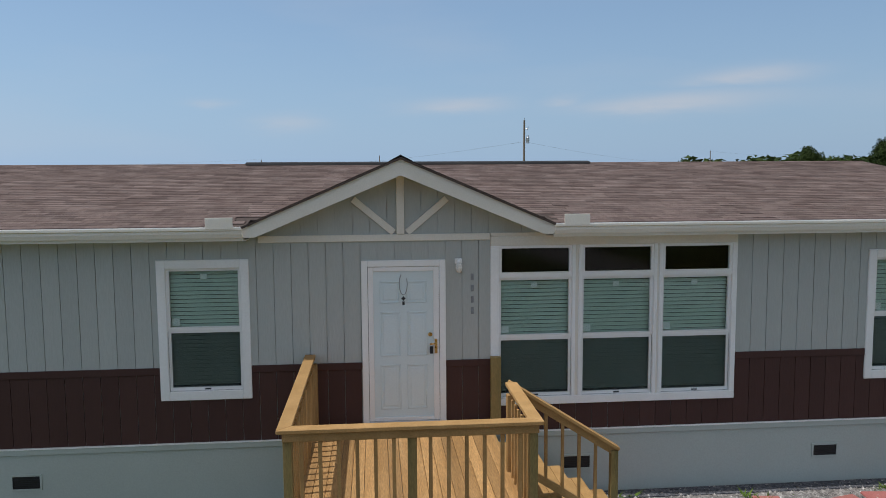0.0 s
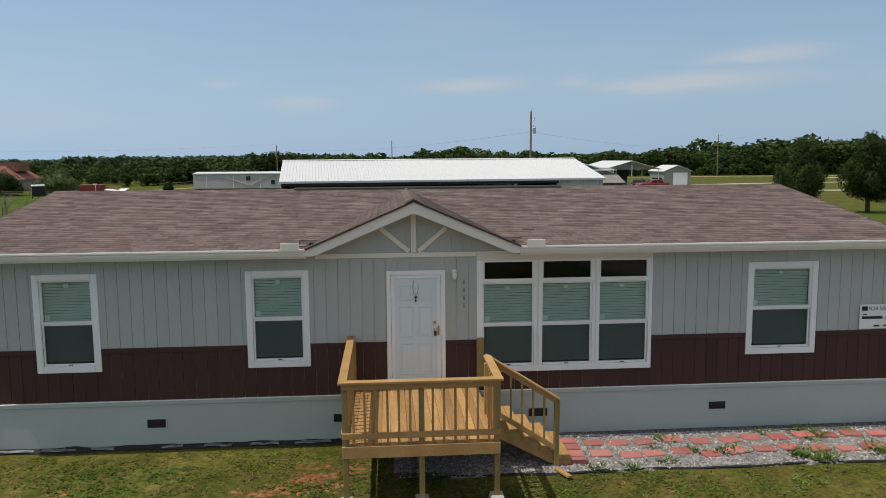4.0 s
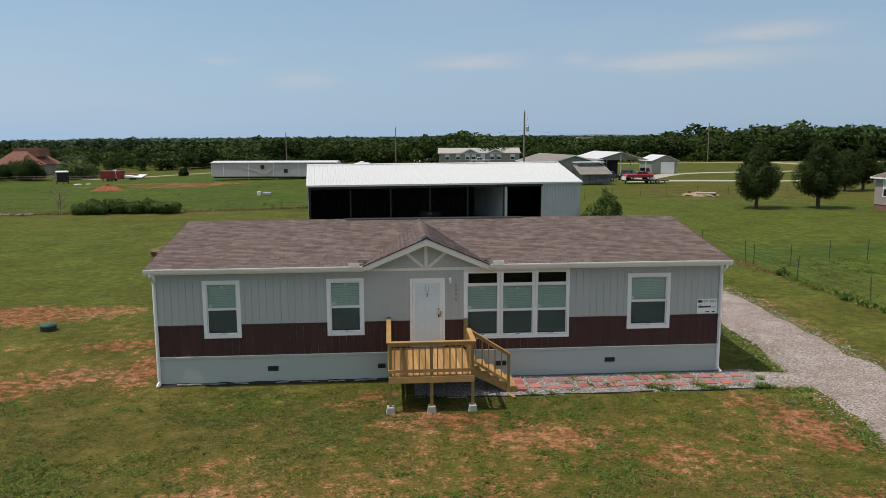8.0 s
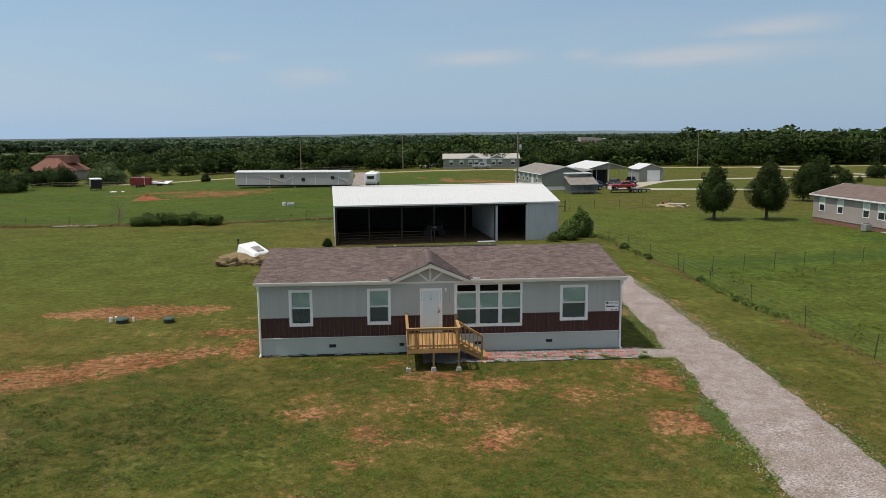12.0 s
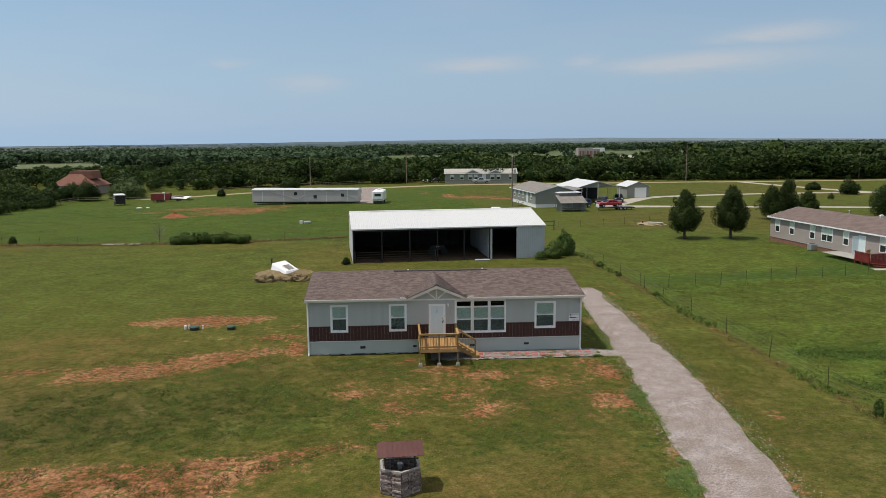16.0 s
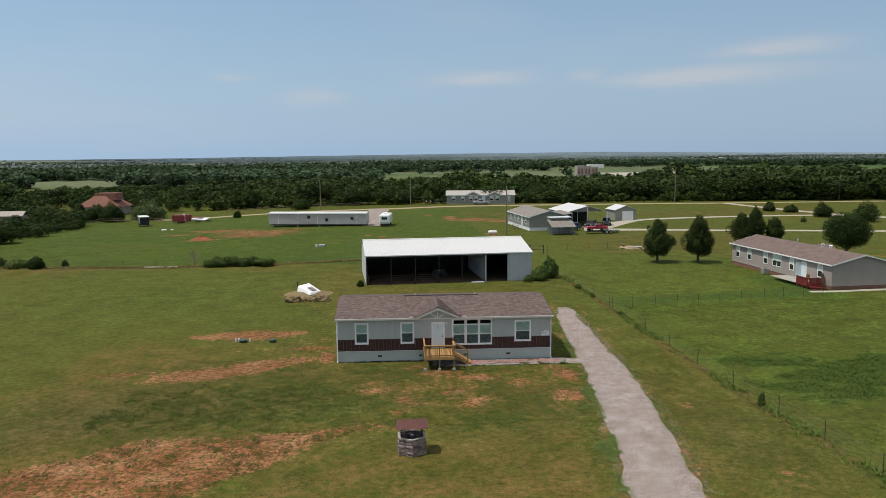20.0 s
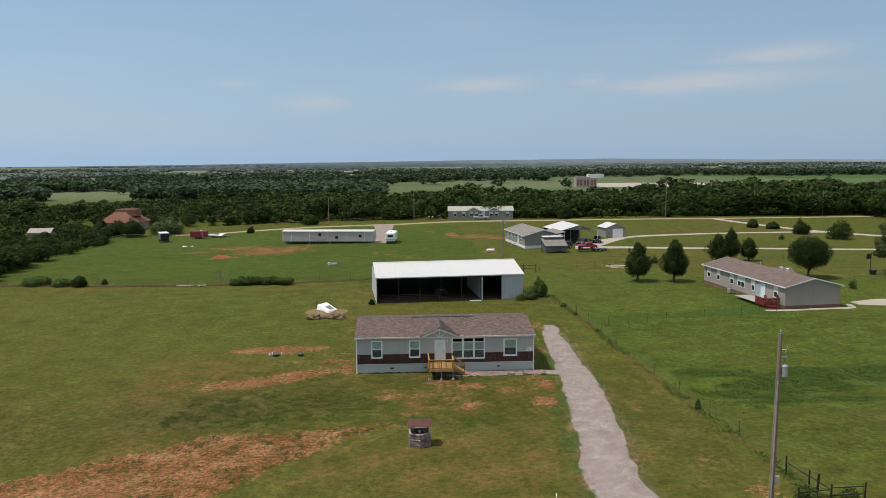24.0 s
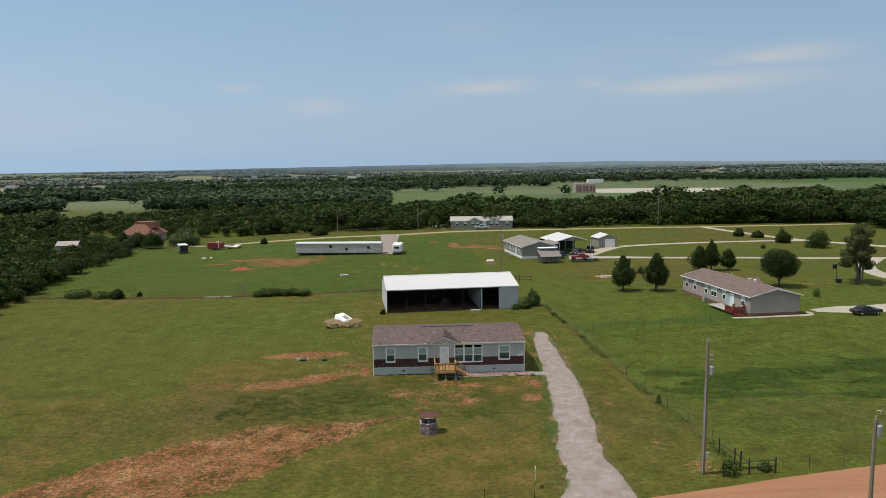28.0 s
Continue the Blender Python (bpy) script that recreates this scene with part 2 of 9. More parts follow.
GRAVEL = surf("pale_gravel", (0.15, 0.14, 0.132), (0.46, 0.435, 0.41), 11, 0.95, 1.0, fine=30, grain=0.5, island=0.5, dist=0.03, spec=0.15)
DRIVESTONE = surf("loose_drive_stone", (0.24, 0.195, 0.185), (0.46, 0.395, 0.375), 9, 0.95, 0.4, fine=30, grain=0.3, island=0.35, spec=0.15)
DRIVE = surf("gravel_driveway", (0.258, 0.222, 0.208), (0.405, 0.355, 0.338), 1.6, 0.95, 0.9, fine=15, grain=0.8, dirt=(0.20, 0.155, 0.115), dirt_amount=0.7, dist=0.035, spec=0.12)
ROADM = surf("red_dirt_road", (0.30, 0.15, 0.082), (0.375, 0.20, 0.112), 0.5, 0.95, 0.5, fine=9, grain=0.22, dirt=(0.27, 0.135, 0.075), dirt_amount=0.5, stretch=(0.25, 2.5, 1), dist=0.03, spec=0.1)
PALE = surf("pale_concrete_drive", (0.34, 0.315, 0.262), (0.44, 0.41, 0.35), 0.3, 0.92, 0.3, fine=4, grain=0.18, dirt=(0.42, 0.37, 0.28), dirt_amount=0.4, spec=0.15)
SOIL = surf("red_soil", (0.22, 0.078, 0.040), (0.33, 0.135, 0.07), 1.2, 0.97, 0.9, fine=7, grain=0.25, dist=0.1, spec=0.08)
WHITEROOF = surf("white_metal_roofing", (0.60, 0.61, 0.615), (0.66, 0.665, 0.66), 0.4, 0.42, 0.05, fine=12, grain=0.04, dirt=(0.62, 0.60, 0.55), dirt_amount=0.25)
BARNMET = surf("grey_barn_metal", (0.42, 0.45, 0.47), (0.50, 0.53, 0.55), 0.6, 0.5, 0.08, fine=14, grain=0.06, dirt=(0.36, 0.35, 0.32), dirt_amount=0.3)
DARKMET = surf("dark_steel_frame", (0.014, 0.013, 0.012), (0.03, 0.027, 0.025), 2, 0.7, 0.1, grain=0.2)
# near-black: the barn's inside shade is put into this colour; also dark metal parts
BARNIN = surf("dark_metal_and_barn_shade", (0.022, 0.022, 0.023), (0.034, 0.032, 0.031), 1.2, 0.8, 0.1, grain=0.15)
BARK = surf("bark", (0.075, 0.055, 0.042), (0.14, 0.11, 0.085), 4, 0.95, 0.8, fine=25, grain=0.3, stretch=(1, 1, 0.25), dist=0.03, spec=0.1)
POLEW = surf("weathered_pole_wood", (0.18, 0.14, 0.105), (0.28, 0.23, 0.185), 3, 0.9, 0.5, fine=20, grain=0.2, stretch=(4, 4, 0.2), dist=0.01, spec=0.15)
POSTM = surf("rusty_steel_post", (0.05, 0.045, 0.035), (0.10, 0.075, 0.05), 6, 0.8, 0.2, grain=0.2, rand=0.2)
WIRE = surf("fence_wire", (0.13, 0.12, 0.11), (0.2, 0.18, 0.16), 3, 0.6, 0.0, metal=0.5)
LEAF_A = leafy("oak_leaves", (0.017, 0.037, 0.0095), (0.046, 0.075, 0.018), island=0.22)
LEAF_B = leafy("elm_leaves", (0.029, 0.054, 0.0125), (0.066, 0.096, 0.022), island=0.22)
LEAF_C = leafy("cedar_leaves", (0.024, 0.042, 0.0115), (0.056, 0.079, 0.020), island=0.28, scale=0.7)
LEAF_E = leafy("ash_leaves", (0.030, 0.050, 0.016), (0.055, 0.080, 0.022), island=0.2)
LEAF_P = leafy("pale_willow_leaves", (0.066, 0.098, 0.036), (0.112, 0.148, 0.058), island=0.22, scale=0.5)
LEAF_D = leafy("shrub_leaves", (0.062, 0.102, 0.026), (0.122, 0.172, 0.044))
WEED = leafy("grass_blades", (0.085, 0.108, 0.016), (0.145, 0.150, 0.030), island=0.4, trans=0.2)
STRAW = leafy("dry_grass", (0.15, 0.108, 0.046), (0.225, 0.165, 0.078), island=0.3, trans=0.2)
WELLROOF = surf("maroon_metal_roof", (0.080, 0.026, 0.023), (0.125, 0.045, 0.037), 2, 0.6, 0.1, grain=0.12)
RUBBER = surf("black_rubber", (0.015, 0.015, 0.015), (0.03, 0.03, 0.03), 8, 0.85, 0.1)
DARKGLASS = surf("dark_glazing", (0.02, 0.025, 0.03), (0.035, 0.04, 0.045), 2, 0.12, 0.0, spec=0.7)
INK = surf("black_print", (0.015, 0.015, 0.017), (0.025, 0.025, 0.027), 5, 0.6, 0.0)
GREYINK = surf("grey_number_metal", (0.25, 0.26, 0.27), (0.32, 0.33, 0.34), 5, 0.4, 0.0, metal=0.4)
REDPAINT = surf("red_paint", (0.30, 0.02, 0.03), (0.38, 0.035, 0.04), 2, 0.3, 0.0, spec=0.6)
MAROON = surf("dark_red_paint", (0.17, 0.022, 0.022), (0.23, 0.04, 0.035), 2, 0.5, 0.05)
BLUEPAINT = surf("dark_blue_paint", (0.015, 0.03, 0.075), (0.025, 0.045, 0.1), 2, 0.3, 0.0, spec=0.6)
BLACKPAINT = surf("black_car_paint", (0.012, 0.013, 0.018), (0.02, 0.021, 0.027), 2, 0.25, 0.0, spec=0.7)
SILVER = surf("silver_car_paint", (0.42, 0.42, 0.42), (0.5, 0.5, 0.5), 2, 0.35, 0.0, metal=0.4)
TAUPE = surf("taupe_lap_siding", (0.33, 0.288, 0.258), (0.385, 0.335, 0.30), 0.6, 0.65, 0.1, fine=25, grain=0.06)
OLIVEGREY = surf("green_grey_siding", (0.24, 0.245, 0.21), (0.29, 0.29, 0.25), 0.6, 0.65, 0.1, fine=25, grain=0.06)
ROOFBROWN = surf("brown_shingle_roof", (0.135, 0.10, 0.088), (0.195, 0.15, 0.135), 1.2, 0.95, 0.3, fine=12, grain=0.2, spec=0.1)
ROOFGREY = surf("grey_shingle_roof", (0.20, 0.185, 0.165), (0.27, 0.25, 0.225), 1.2, 0.95, 0.3, fine=12, grain=0.18, spec=0.1)
ROOFRUST = surf("rust_orange_roof", (0.19, 0.082, 0.055), (0.25, 0.118, 0.082), 0.8, 0.85, 0.2, fine=10, grain=0.15)
MHWHITE = surf("off_white_trailer_siding", (0.44, 0.425, 0.42), (0.50, 0.48, 0.475), 0.5, 0.55, 0.1, fine=20, grain=0.06, dirt=(0.42, 0.36, 0.3), dirt_amount=0.3)
BRICKR = surf("red_brick_skirting", (0.19, 0.09, 0.065), (0.27, 0.14, 0.10), 3, 0.9, 0.3, fine=14, grain=0.2)
GREENLID = surf("dark_green_plastic", (0.03, 0.075, 0.05), (0.045, 0.10, 0.065), 5, 0.5, 0.1)
HAY = surf("weathered_hay", (0.17, 0.125, 0.065), (0.28, 0.215, 0.125), 3, 0.98, 0.9, fine=24, grain=0.3, dist=0.05, spec=0.05)
PORCELAIN = surf("frosted_lamp_glass", (0.72, 0.72, 0.68), (0.8, 0.8, 0.76), 5, 0.25, 0.0)
WELLSTONE = surf("red_brown_stone", (0.14, 0.10, 0.088), (0.36, 0.295, 0.265), 4, 0.9, 0.5, fine=22, grain=0.3, rand=0.45, dist=0.02)
# horizon ridges: air haze is put into the colours, palest on the farthest
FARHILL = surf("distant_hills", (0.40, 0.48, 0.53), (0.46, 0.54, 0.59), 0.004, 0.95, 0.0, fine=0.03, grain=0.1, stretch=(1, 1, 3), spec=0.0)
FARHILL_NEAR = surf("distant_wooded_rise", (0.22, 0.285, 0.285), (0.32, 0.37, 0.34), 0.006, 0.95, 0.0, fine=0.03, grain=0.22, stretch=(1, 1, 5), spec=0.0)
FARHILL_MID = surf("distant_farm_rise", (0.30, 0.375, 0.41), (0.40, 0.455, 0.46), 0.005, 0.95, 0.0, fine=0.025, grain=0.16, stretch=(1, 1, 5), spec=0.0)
# distance haze is put into both leaf colours, the second paler and bluer
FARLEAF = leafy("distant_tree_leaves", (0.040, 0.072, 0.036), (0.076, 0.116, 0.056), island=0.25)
PLAINLEAF = leafy("haze_paled_tree_leaves", (0.105, 0.142, 0.118), (0.155, 0.19, 0.16), island=0.25)
TAN = surf("tan_dirt_road", (0.30, 0.235, 0.15), (0.40, 0.32, 0.215), 0.4, 0.95, 0.3, fine=4, grain=0.15, spec=0.1)


# ---- building helpers ----
def part(name, bm, material, parent=None, label="", kind=""):
    """One mesh object from a bmesh or a mesh, under a thing or a part."""
    if isinstance(bm, bmesh.types.BMesh):
        me = bpy.data.meshes.new(name)
        bm.to_mesh(me)
        bm.free()
    else:
        me = bm
    if not me.materials:
        me.materials.append(material)
    ob = new(name, me)
    ob.parent = parent
    return tagged(ob, label=label, kind=kind)


def thing(name, m, label, category, group="", kind=""):
    ob = new(name)
    ob.empty_display_size = 0.3
    ob.matrix_basis = m
    return tagged(ob, label, category, group, kind)


def bm_new():
    return bmesh.new()


def box(bm, x0, y0, z0, x1, y1, z1, m=None):
    pts = [Vector((x, y, z)) for z in (z0, z1) for y in (y0, y1) for x in (x0, x1)]
    v = [bm.verts.new(m @ p if m else p) for p in pts]
    for f in ((0, 2, 3, 1), (4, 5, 7, 6), (0, 1, 5, 4), (2, 6, 7, 3), (0, 4, 6, 2), (1, 3, 7, 5)):
        bm.faces.new([v[i] for i in f])
    return bm


def bevel(bm, w):
    bmesh.ops.bevel(bm, geom=bm.edges[:], offset=w, segments=1, affect="EDGES")
    return bm


def box_of(*a, b=0.0):
    bm = box(bm_new(), *a)
    return bevel(bm, b) if b else bm


def tube(bm, p, q, r0, r1=None, seg=8, caps=True):
    p, q = Vector(p), Vector(q)
    r1 = r0 if r1 is None else r1
    u = (q - p).to_track_quat("Z", "Y").to_matrix()
    rings = []
    for c, r in ((p, r0), (q, r1)):
        rings.append([bm.verts.new(c + u @ Vector((r * math.cos(2 * math.pi * i / seg), r * math.sin(2 * math.pi * i / seg), 0))) for i in range(seg)])
    for i in range(seg):
        bm.faces.new((rings[0][i], rings[0][(i + 1) % seg], rings[1][(i + 1) % seg], rings[1][i]))
    if caps:
        bm.faces.new(rings[0][::-1])
        bm.faces.new(rings[1])
    return bm


def prism(bm, outline, axis, a, b):
    """An outline of (u, v) pairs pushed along an axis from a to b: axis y has u=x, v=z; axis x has u=y, v=z; axis z has u=x, v=y."""
    def at(u, v, w):
        return {"x": (w, u, v), "y": (u, w, v), "z": (u, v, w)}[axis]
    lo, hi = [bm.verts.new(at(u, v, a)) for u, v in outline], [bm.verts.new(at(u, v, b)) for u, v in outline]
    k = len(outline)
    for i in range(k):
        bm.faces.new((lo[i], lo[(i + 1) % k], hi[(i + 1) % k], hi[i]))
    bm.faces.new(lo[::-1])
    bm.faces.new(hi)
    bmesh.ops.recalc_face_normals(bm, faces=bm.faces[:])
    return bm


def soup(name, verts, faces, normals=None):
    """A mesh from arrays: verts (n, 3), faces (m, k) with k corners each, and if given a shading normal for each vert."""
    me = bpy.data.meshes.new(name)
    verts, faces = np.asarray(verts, np.float32), np.asarray(faces, np.int32)
    m, k = faces.shape
    me.vertices.add(len(verts))
    me.vertices.foreach_set("co", verts.ravel())
    me.loops.add(m * k)
    me.loops.foreach_set("vertex_index", faces.ravel())
    me.polygons.add(m)
    me.polygons.foreach_set("loop_start", np.arange(m, dtype=np.int32) * k)
    me.update(calc_edges=True)
    if normals is not None:
        me.polygons.foreach_set("use_smooth", np.ones(m, bool))
        me.normals_split_custom_set_from_vertices(np.asarray(normals, np.float32))
    return me


def piece(name, me, material, parent, m, label=""):
    """One of many alike pieces on shared mesh data."""
    if not me.materials:
        me.materials.append(material)
    ob = new(name, me)
    ob.parent, ob.matrix_basis = parent, m
    return tagged(ob, label=label)


def box_mesh(name, *a, b=0.0):
    me = bpy.data.meshes.new(name)
    bm = box_of(*a, b=b)
    bm.to_mesh(me)
    bm.free()
    return me


def smooth01(a, b, v):
    u = np.clip((np.asarray(v, float) - a) / (b - a), 0, 1)
    return u * u * (3 - 2 * u)


def gz(x, y):
    """Height of the ground."""
    x, y = np.asarray(x, float), np.asarray(y, float)
    z = -2.6 * np.exp(-((x + 74) / 42) ** 2 - ((y - 165) / 48) ** 2)
    z = z + 0.02 * np.clip(x - 8, -30, 26) * (1 - smooth01(-26, -6, y))
    z = z + 0.4 * np.exp(-((x - 62) / 20) ** 2 - ((y - 32) / 26) ** 2)
    r = np.hypot(x, y)
    z = z - 0.0052 * np.maximum(r - 330, 0) + smooth01(420, 1500, r) * (5 * np.sin(x / 310 + 1) * np.sin(y / 420) + 4 * np.sin(x / 730 - y / 900 + 2))
    return z


def gz1(x, y):
    return float(gz(x, y))


def vnoise(x, y, s, seed=0):
    """Smooth value noise in 0..1 on arrays."""
    x, y = np.asarray(x, float) / s, np.asarray(y, float) / s
    xi, yi = np.floor(x).astype(np.int64), np.floor(y).astype(np.int64)
    fx, fy = x - xi, y - yi
    fx, fy = fx * fx * (3 - 2 * fx), fy * fy * (3 - 2 * fy)

    def h(a, b):
        k = (a * 374761393 + b * 668265263 + seed * 982451653) & 0x7FFFFFFF
        k = ((k ^ (k >> 13)) * 1274126177) & 0x7FFFFFFF
        return ((k ^ (k >> 16)) & 0xFFFF) / 65535.0
    return (h(xi, yi) * (1 - fx) + h(xi + 1, yi) * fx) * (1 - fy) + (h(xi, yi + 1) * (1 - fx) + h(xi + 1, yi + 1) * fx) * fy


def fbm(x, y, s, seed=0, octaves=4):
    total, amp = 0, 0.5
    for i in range(octaves):
        total = total + amp * vnoise(x, y, s / 2 ** i, seed + i)
        amp /= 2
    return total / (1 - 0.5 ** octaves)


# ---- ground ----
def blob(x, y, cx, cy, rx, ry, turn=0.0):
    c, s = math.cos(radians(turn)), math.sin(radians(turn))
    u, v = ((x - cx) * c + (y - cy) * s) / rx, (-(x - cx) * s + (y - cy) * c) / ry
    return np.exp(-(u * u + v * v))


def axis_steps(lo, hi, step, reach, growth):
    near = list(np.arange(lo, hi + step / 2, step))
    up, d = [near[-1]], step
    while up[-1] < reach:
        d = min(d * growth, 260)
        up.append(up[-1] + d)
    down, d = [near[0]], step
    while down[-1] > -reach:
        d = min(d * growth, 260)
        down.append(down[-1] - d)
    return np.array(down[:0:-1] + near + up[1:])


def zones(x, y):
    """Bare soil, dry grass (far off also haze), lush growth and worked fields over the plan, each 0..1."""
    soil = np.zeros_like(x)
    for cx, cy, rx, ry, turn, w in ((9.0, -8.0, 13.0, 6.5, 0, 0.50), (13.5, -6.4, 6.5, 3.6, 0, 0.60), (11.6, -5.0, 3.6, 1.1, -5, 0.95), (19.0, -5.2, 1.2, 2.8, 14, 1.2), (18.1, -10.2, 2.0, 2.4, 0, 1.05), (18.3, -3.2, 1.6, 1.2, 0, 0.8), (9.0, -3.6, 2.8, 1.2, 0, 0.98), (14.2, -6.6, 3.0, 1.2, 8, 0.78),
                                    (-13.0, 10.2, 3.6, 1.4, -4, 1.0), (-9.6, 10.6, 4.6, 2.6, -4, 1.15), (-6.2, 11.0, 3.0, 1.6, 6, 1.0), (-10.4, -2.6, 5.4, 2.2, 14, 1.2), (-6.6, -0.7, 3.6, 2.2, 20, 1.2), (-3.6, 0.9, 2.4, 1.3, 26, 0.98), (-17.5, -2.2, 4.0, 1.1, 8, 0.85), (-4.0, 4.0, 7.0, 7.0, 0, 0.40), (-1.0, 1.7, 1.0, 2.8, 0, 1.1), (-2.6, 5.0, 2.6, 1.1, 4, 1.05), (-1.6, 8.0, 1.2, 2.0, 0, 0.6),
                                    (3.3, -8.2, 1.5, 0.9, 0, 0.98), (5.7, -10.5, 1.6, 1.7, 20, 0.95), (5.3, -12.9, 0.9, 0.9, 0, 0.95), (10.4, -11.4, 1.0, 2.2, -32, 0.98), (2.2, -2.0, 0.5, 0.35, 0, 0.95), (6.2, -2.3, 0.9, 0.6, 0, 0.95), (7.0, -1.5, 1.0, 0.8, 0, 1.05),
                                    (-27.0, -33.0, 5.0, 3.0, 20, 0.95), (-5.0, -18.6, 9.5, 2.2, 12, 0.7),
                                    (3.0, -6.4, 1.4, 0.8, 0, 0.7), (9.2, -8.6, 1.2, 2.6, -35, 0.8), (14.5, -9.0, 2.0, 1.4, 0, 0.5),
                                    (25.4, -13.5, 1.0, 1.6, 0, 0.7), (26.6, -25.0, 1.2, 3.0, 0, 0.55), (25.6, -4.5, 0.7, 0.8, 0, 0.6), (24.6, 3.0, 0.6, 1.2, 0, 0.5), (28.4, -31.0, 2.6, 1.6, 0, 0.62), (22.5, 21.5, 2.0, 2.5, 0, 0.7),
                                    (-27.0, 109.0, 9.0, 9.0, 5, 1.35), (-37.0, 119.0, 9.0, 6.0, 0, 1.15), (-20.0, 117.0, 6.0, 4.0, 0, 1.1), (-45.0, 109.0, 4.5, 2.0, 0, 1.0), (-36.0, 97.0, 4.6, 2.6, 0, 1.1), (-24.0, 94.0, 6.0, 1.2, 0, 0.5), (3.1, 96.5, 14.0, 0.9, -50, 1.3), (18.0, 147.0, 12.0, 1.6, -55, 1.3), (25.0, 137.0, 9.0, 7.0, 0, 1.0), (32.0, 131.0, 7.0, 2.4, -30, 1.1), (26.0, 100.0, 3.0, 3.0, 0, 0.95),
                                    (-50.0, 122.0, 6.0, 1.6, 0, 0.6), (-6.0, 30.5, 3.2, 3.2, 0, 0.55), (48.5, 72.0, 2.2, 1.6, -30, 0.7), (89.0, 58.0, 5.0, 2.5, 0, 0.7), (-66.0, 137.0, 4.0, 2.0, 0, 0.5)):
        soil = np.maximum(soil, w * blob(x, y, cx, cy, rx, ry, turn))
    # the broad wedge of thin, scraped ground towards the road
    up_ = np.interp(x, [-45, -29, -22.6, -11, 3, 6], [-38, -29.5, -22.8, -16.6, -15.3, -15.6]) + 1.2 * (vnoise(x, y, 3.0, 17) - 0.5)
    lo_ = np.interp(x, [-45, -20, -13.4, -9, -4.7, -1, 3, 6], [-60, -42, -33, -29.8, -24.3, -19.8, -16.3, -15.8]) + 2.0 * (vnoise(x, y, 3.0, 18) - 0.5)
    soil = np.maximum(soil, 0.90 * smooth01(-1.2, 1.0, up_ - y) * smooth01(-1.6, 2.2, y - lo_) * (x < 6))
    verge = np.abs(x - np.interp(y, [-38, -28.7, -22, -10, 1.5, 12, 19], [18.0, 19.1, 20.0, 21.7, 22.65, 23.5, 24.0])) - 2.0
    soil = np.maximum(soil, (0.35 + 0.45 * vnoise(x, y, 2.2, 37)) * np.exp(-(verge / 0.55) ** 2) * ((y > -38) & (y < 22)))
    # a worn line below the line of posts on the east side
    line = 30.2 - 0.035 * y + 0.5 * (vnoise(y, y * 0, 6, 3) - 0.5)
    soil = np.maximum(soil, 0.6 * np.exp(-((x - line) / 0.35) ** 2) * ((y > -33) & (y < 44)))
    dry = 0.9 * blob(x, y, 9, -8, 14, 8) + 0.4 * blob(x, y, -6, -1, 9, 6) + 0.45 * blob(x, y, 4, -24, 18, 9) + 0.3 * blob(x, y, -2, 2, 6, 9) + 0.35 * blob(x, y, 26, -14, 3, 20) + 0.35 * blob(x, y, 14, 33, 14, 3)
    dry = dry + 0.22 * (y < 58) * (x < 30) + 0.45 * blob(x, y, -25, 58, 30, 1.5) + 0.7 * blob(x, y, 20, 205, 40, 6)
    dry = dry + 0.75 * smooth01(0.5, 0.68, fbm(x, y, 16, 44)) * (y < 58) * (x < 30) + 0.5 * smooth01(0.52, 0.7, fbm(x, y, 30, 47)) * (y >= 58)
    rag = 3.2 * (vnoise(x, y, 5.0, 81) - 0.5) + 1.6 * (vnoise(x, y, 1.7, 82) - 0.5)
    weedy = smooth01(1.5, -3.5, y - 0.02 * (x - 45) + 1.6 * rag) * smooth01(-17.5, -10.5, y + 2.0 * rag) * smooth01(31.0, 37.0, x + rag) * smooth01(86, 74, x)
    streak = vnoise(x, 2.6 * y, 7.0, 85) * 0.6 + vnoise(x, 2.2 * y, 2.6, 86) * 0.4
    lush = weedy * (0.15 + 1.0 * smooth01(0.34, 0.62, streak)) + 0.35 * blob(x, y, 36, -20, 7, 5) + 0.35 * blob(x, y, 42, -22, 12, 4) + 0.75 * blob(x, y, 47, 25.5, 13, 2.2, 5) + 0.5 * blob(x, y, 57, 33, 4, 8)
    lush = lush + 0.42 * blob(x, y, -16, 34, 30, 22) + 0.3 * blob(x, y, 27, 0, 2.2, 30)
    lush = lush + (0.62 + 0.25 * vnoise(x, y, 9, 84)) * smooth01(57, 60, y + 0.02 * x) * (x < 24) * (y < 178) + (0.2 + 0.45 * vnoise(x, y, 11, 87)) * ((x > 30.5 - 0.035 * y) & (y < 66) & (y > -13))
    lush = lush + 0.5 * blob(x, y, 19.6, 2.5, 0.9, 4) + 0.5 * blob(x, y, 17.7, -17, 1.0, 10, -8) + 0.5 * blob(x, y, 7, -17, 12, 2.5, 10) * 0.8 + 0.75 * blob(x, y, -1, -12.5, 8, 2.4, 6) + 0.5 * blob(x, y, 3.6, -1.8, 4.4, 1.3) + 0.5 * blob(x, y, -4, -7.5, 6, 2.2)
    worked = smooth01(300, 420, y) * (np.abs(x) < 5000) + smooth01(330, 430, np.abs(x))
    # past 1300 m the dry value also pales the fields, as painted haze
    dry = dry * (1 - worked) + 0.95 * (x < -0.35 * (y + 90)) * smooth01(680, 720, y) * smooth01(1300, 1200, y) + 0.55 * smooth01(1300, 2400, np.hypot(x, y)) + 0.3 * worked * smooth01(0.5, 0.6, fbm(x, y, 240, 49))
    return np.clip(soil, 0, 1.2), np.clip(dry, 0, 1), np.clip(lush, 0, 1), np.clip(worked, 0, 1)


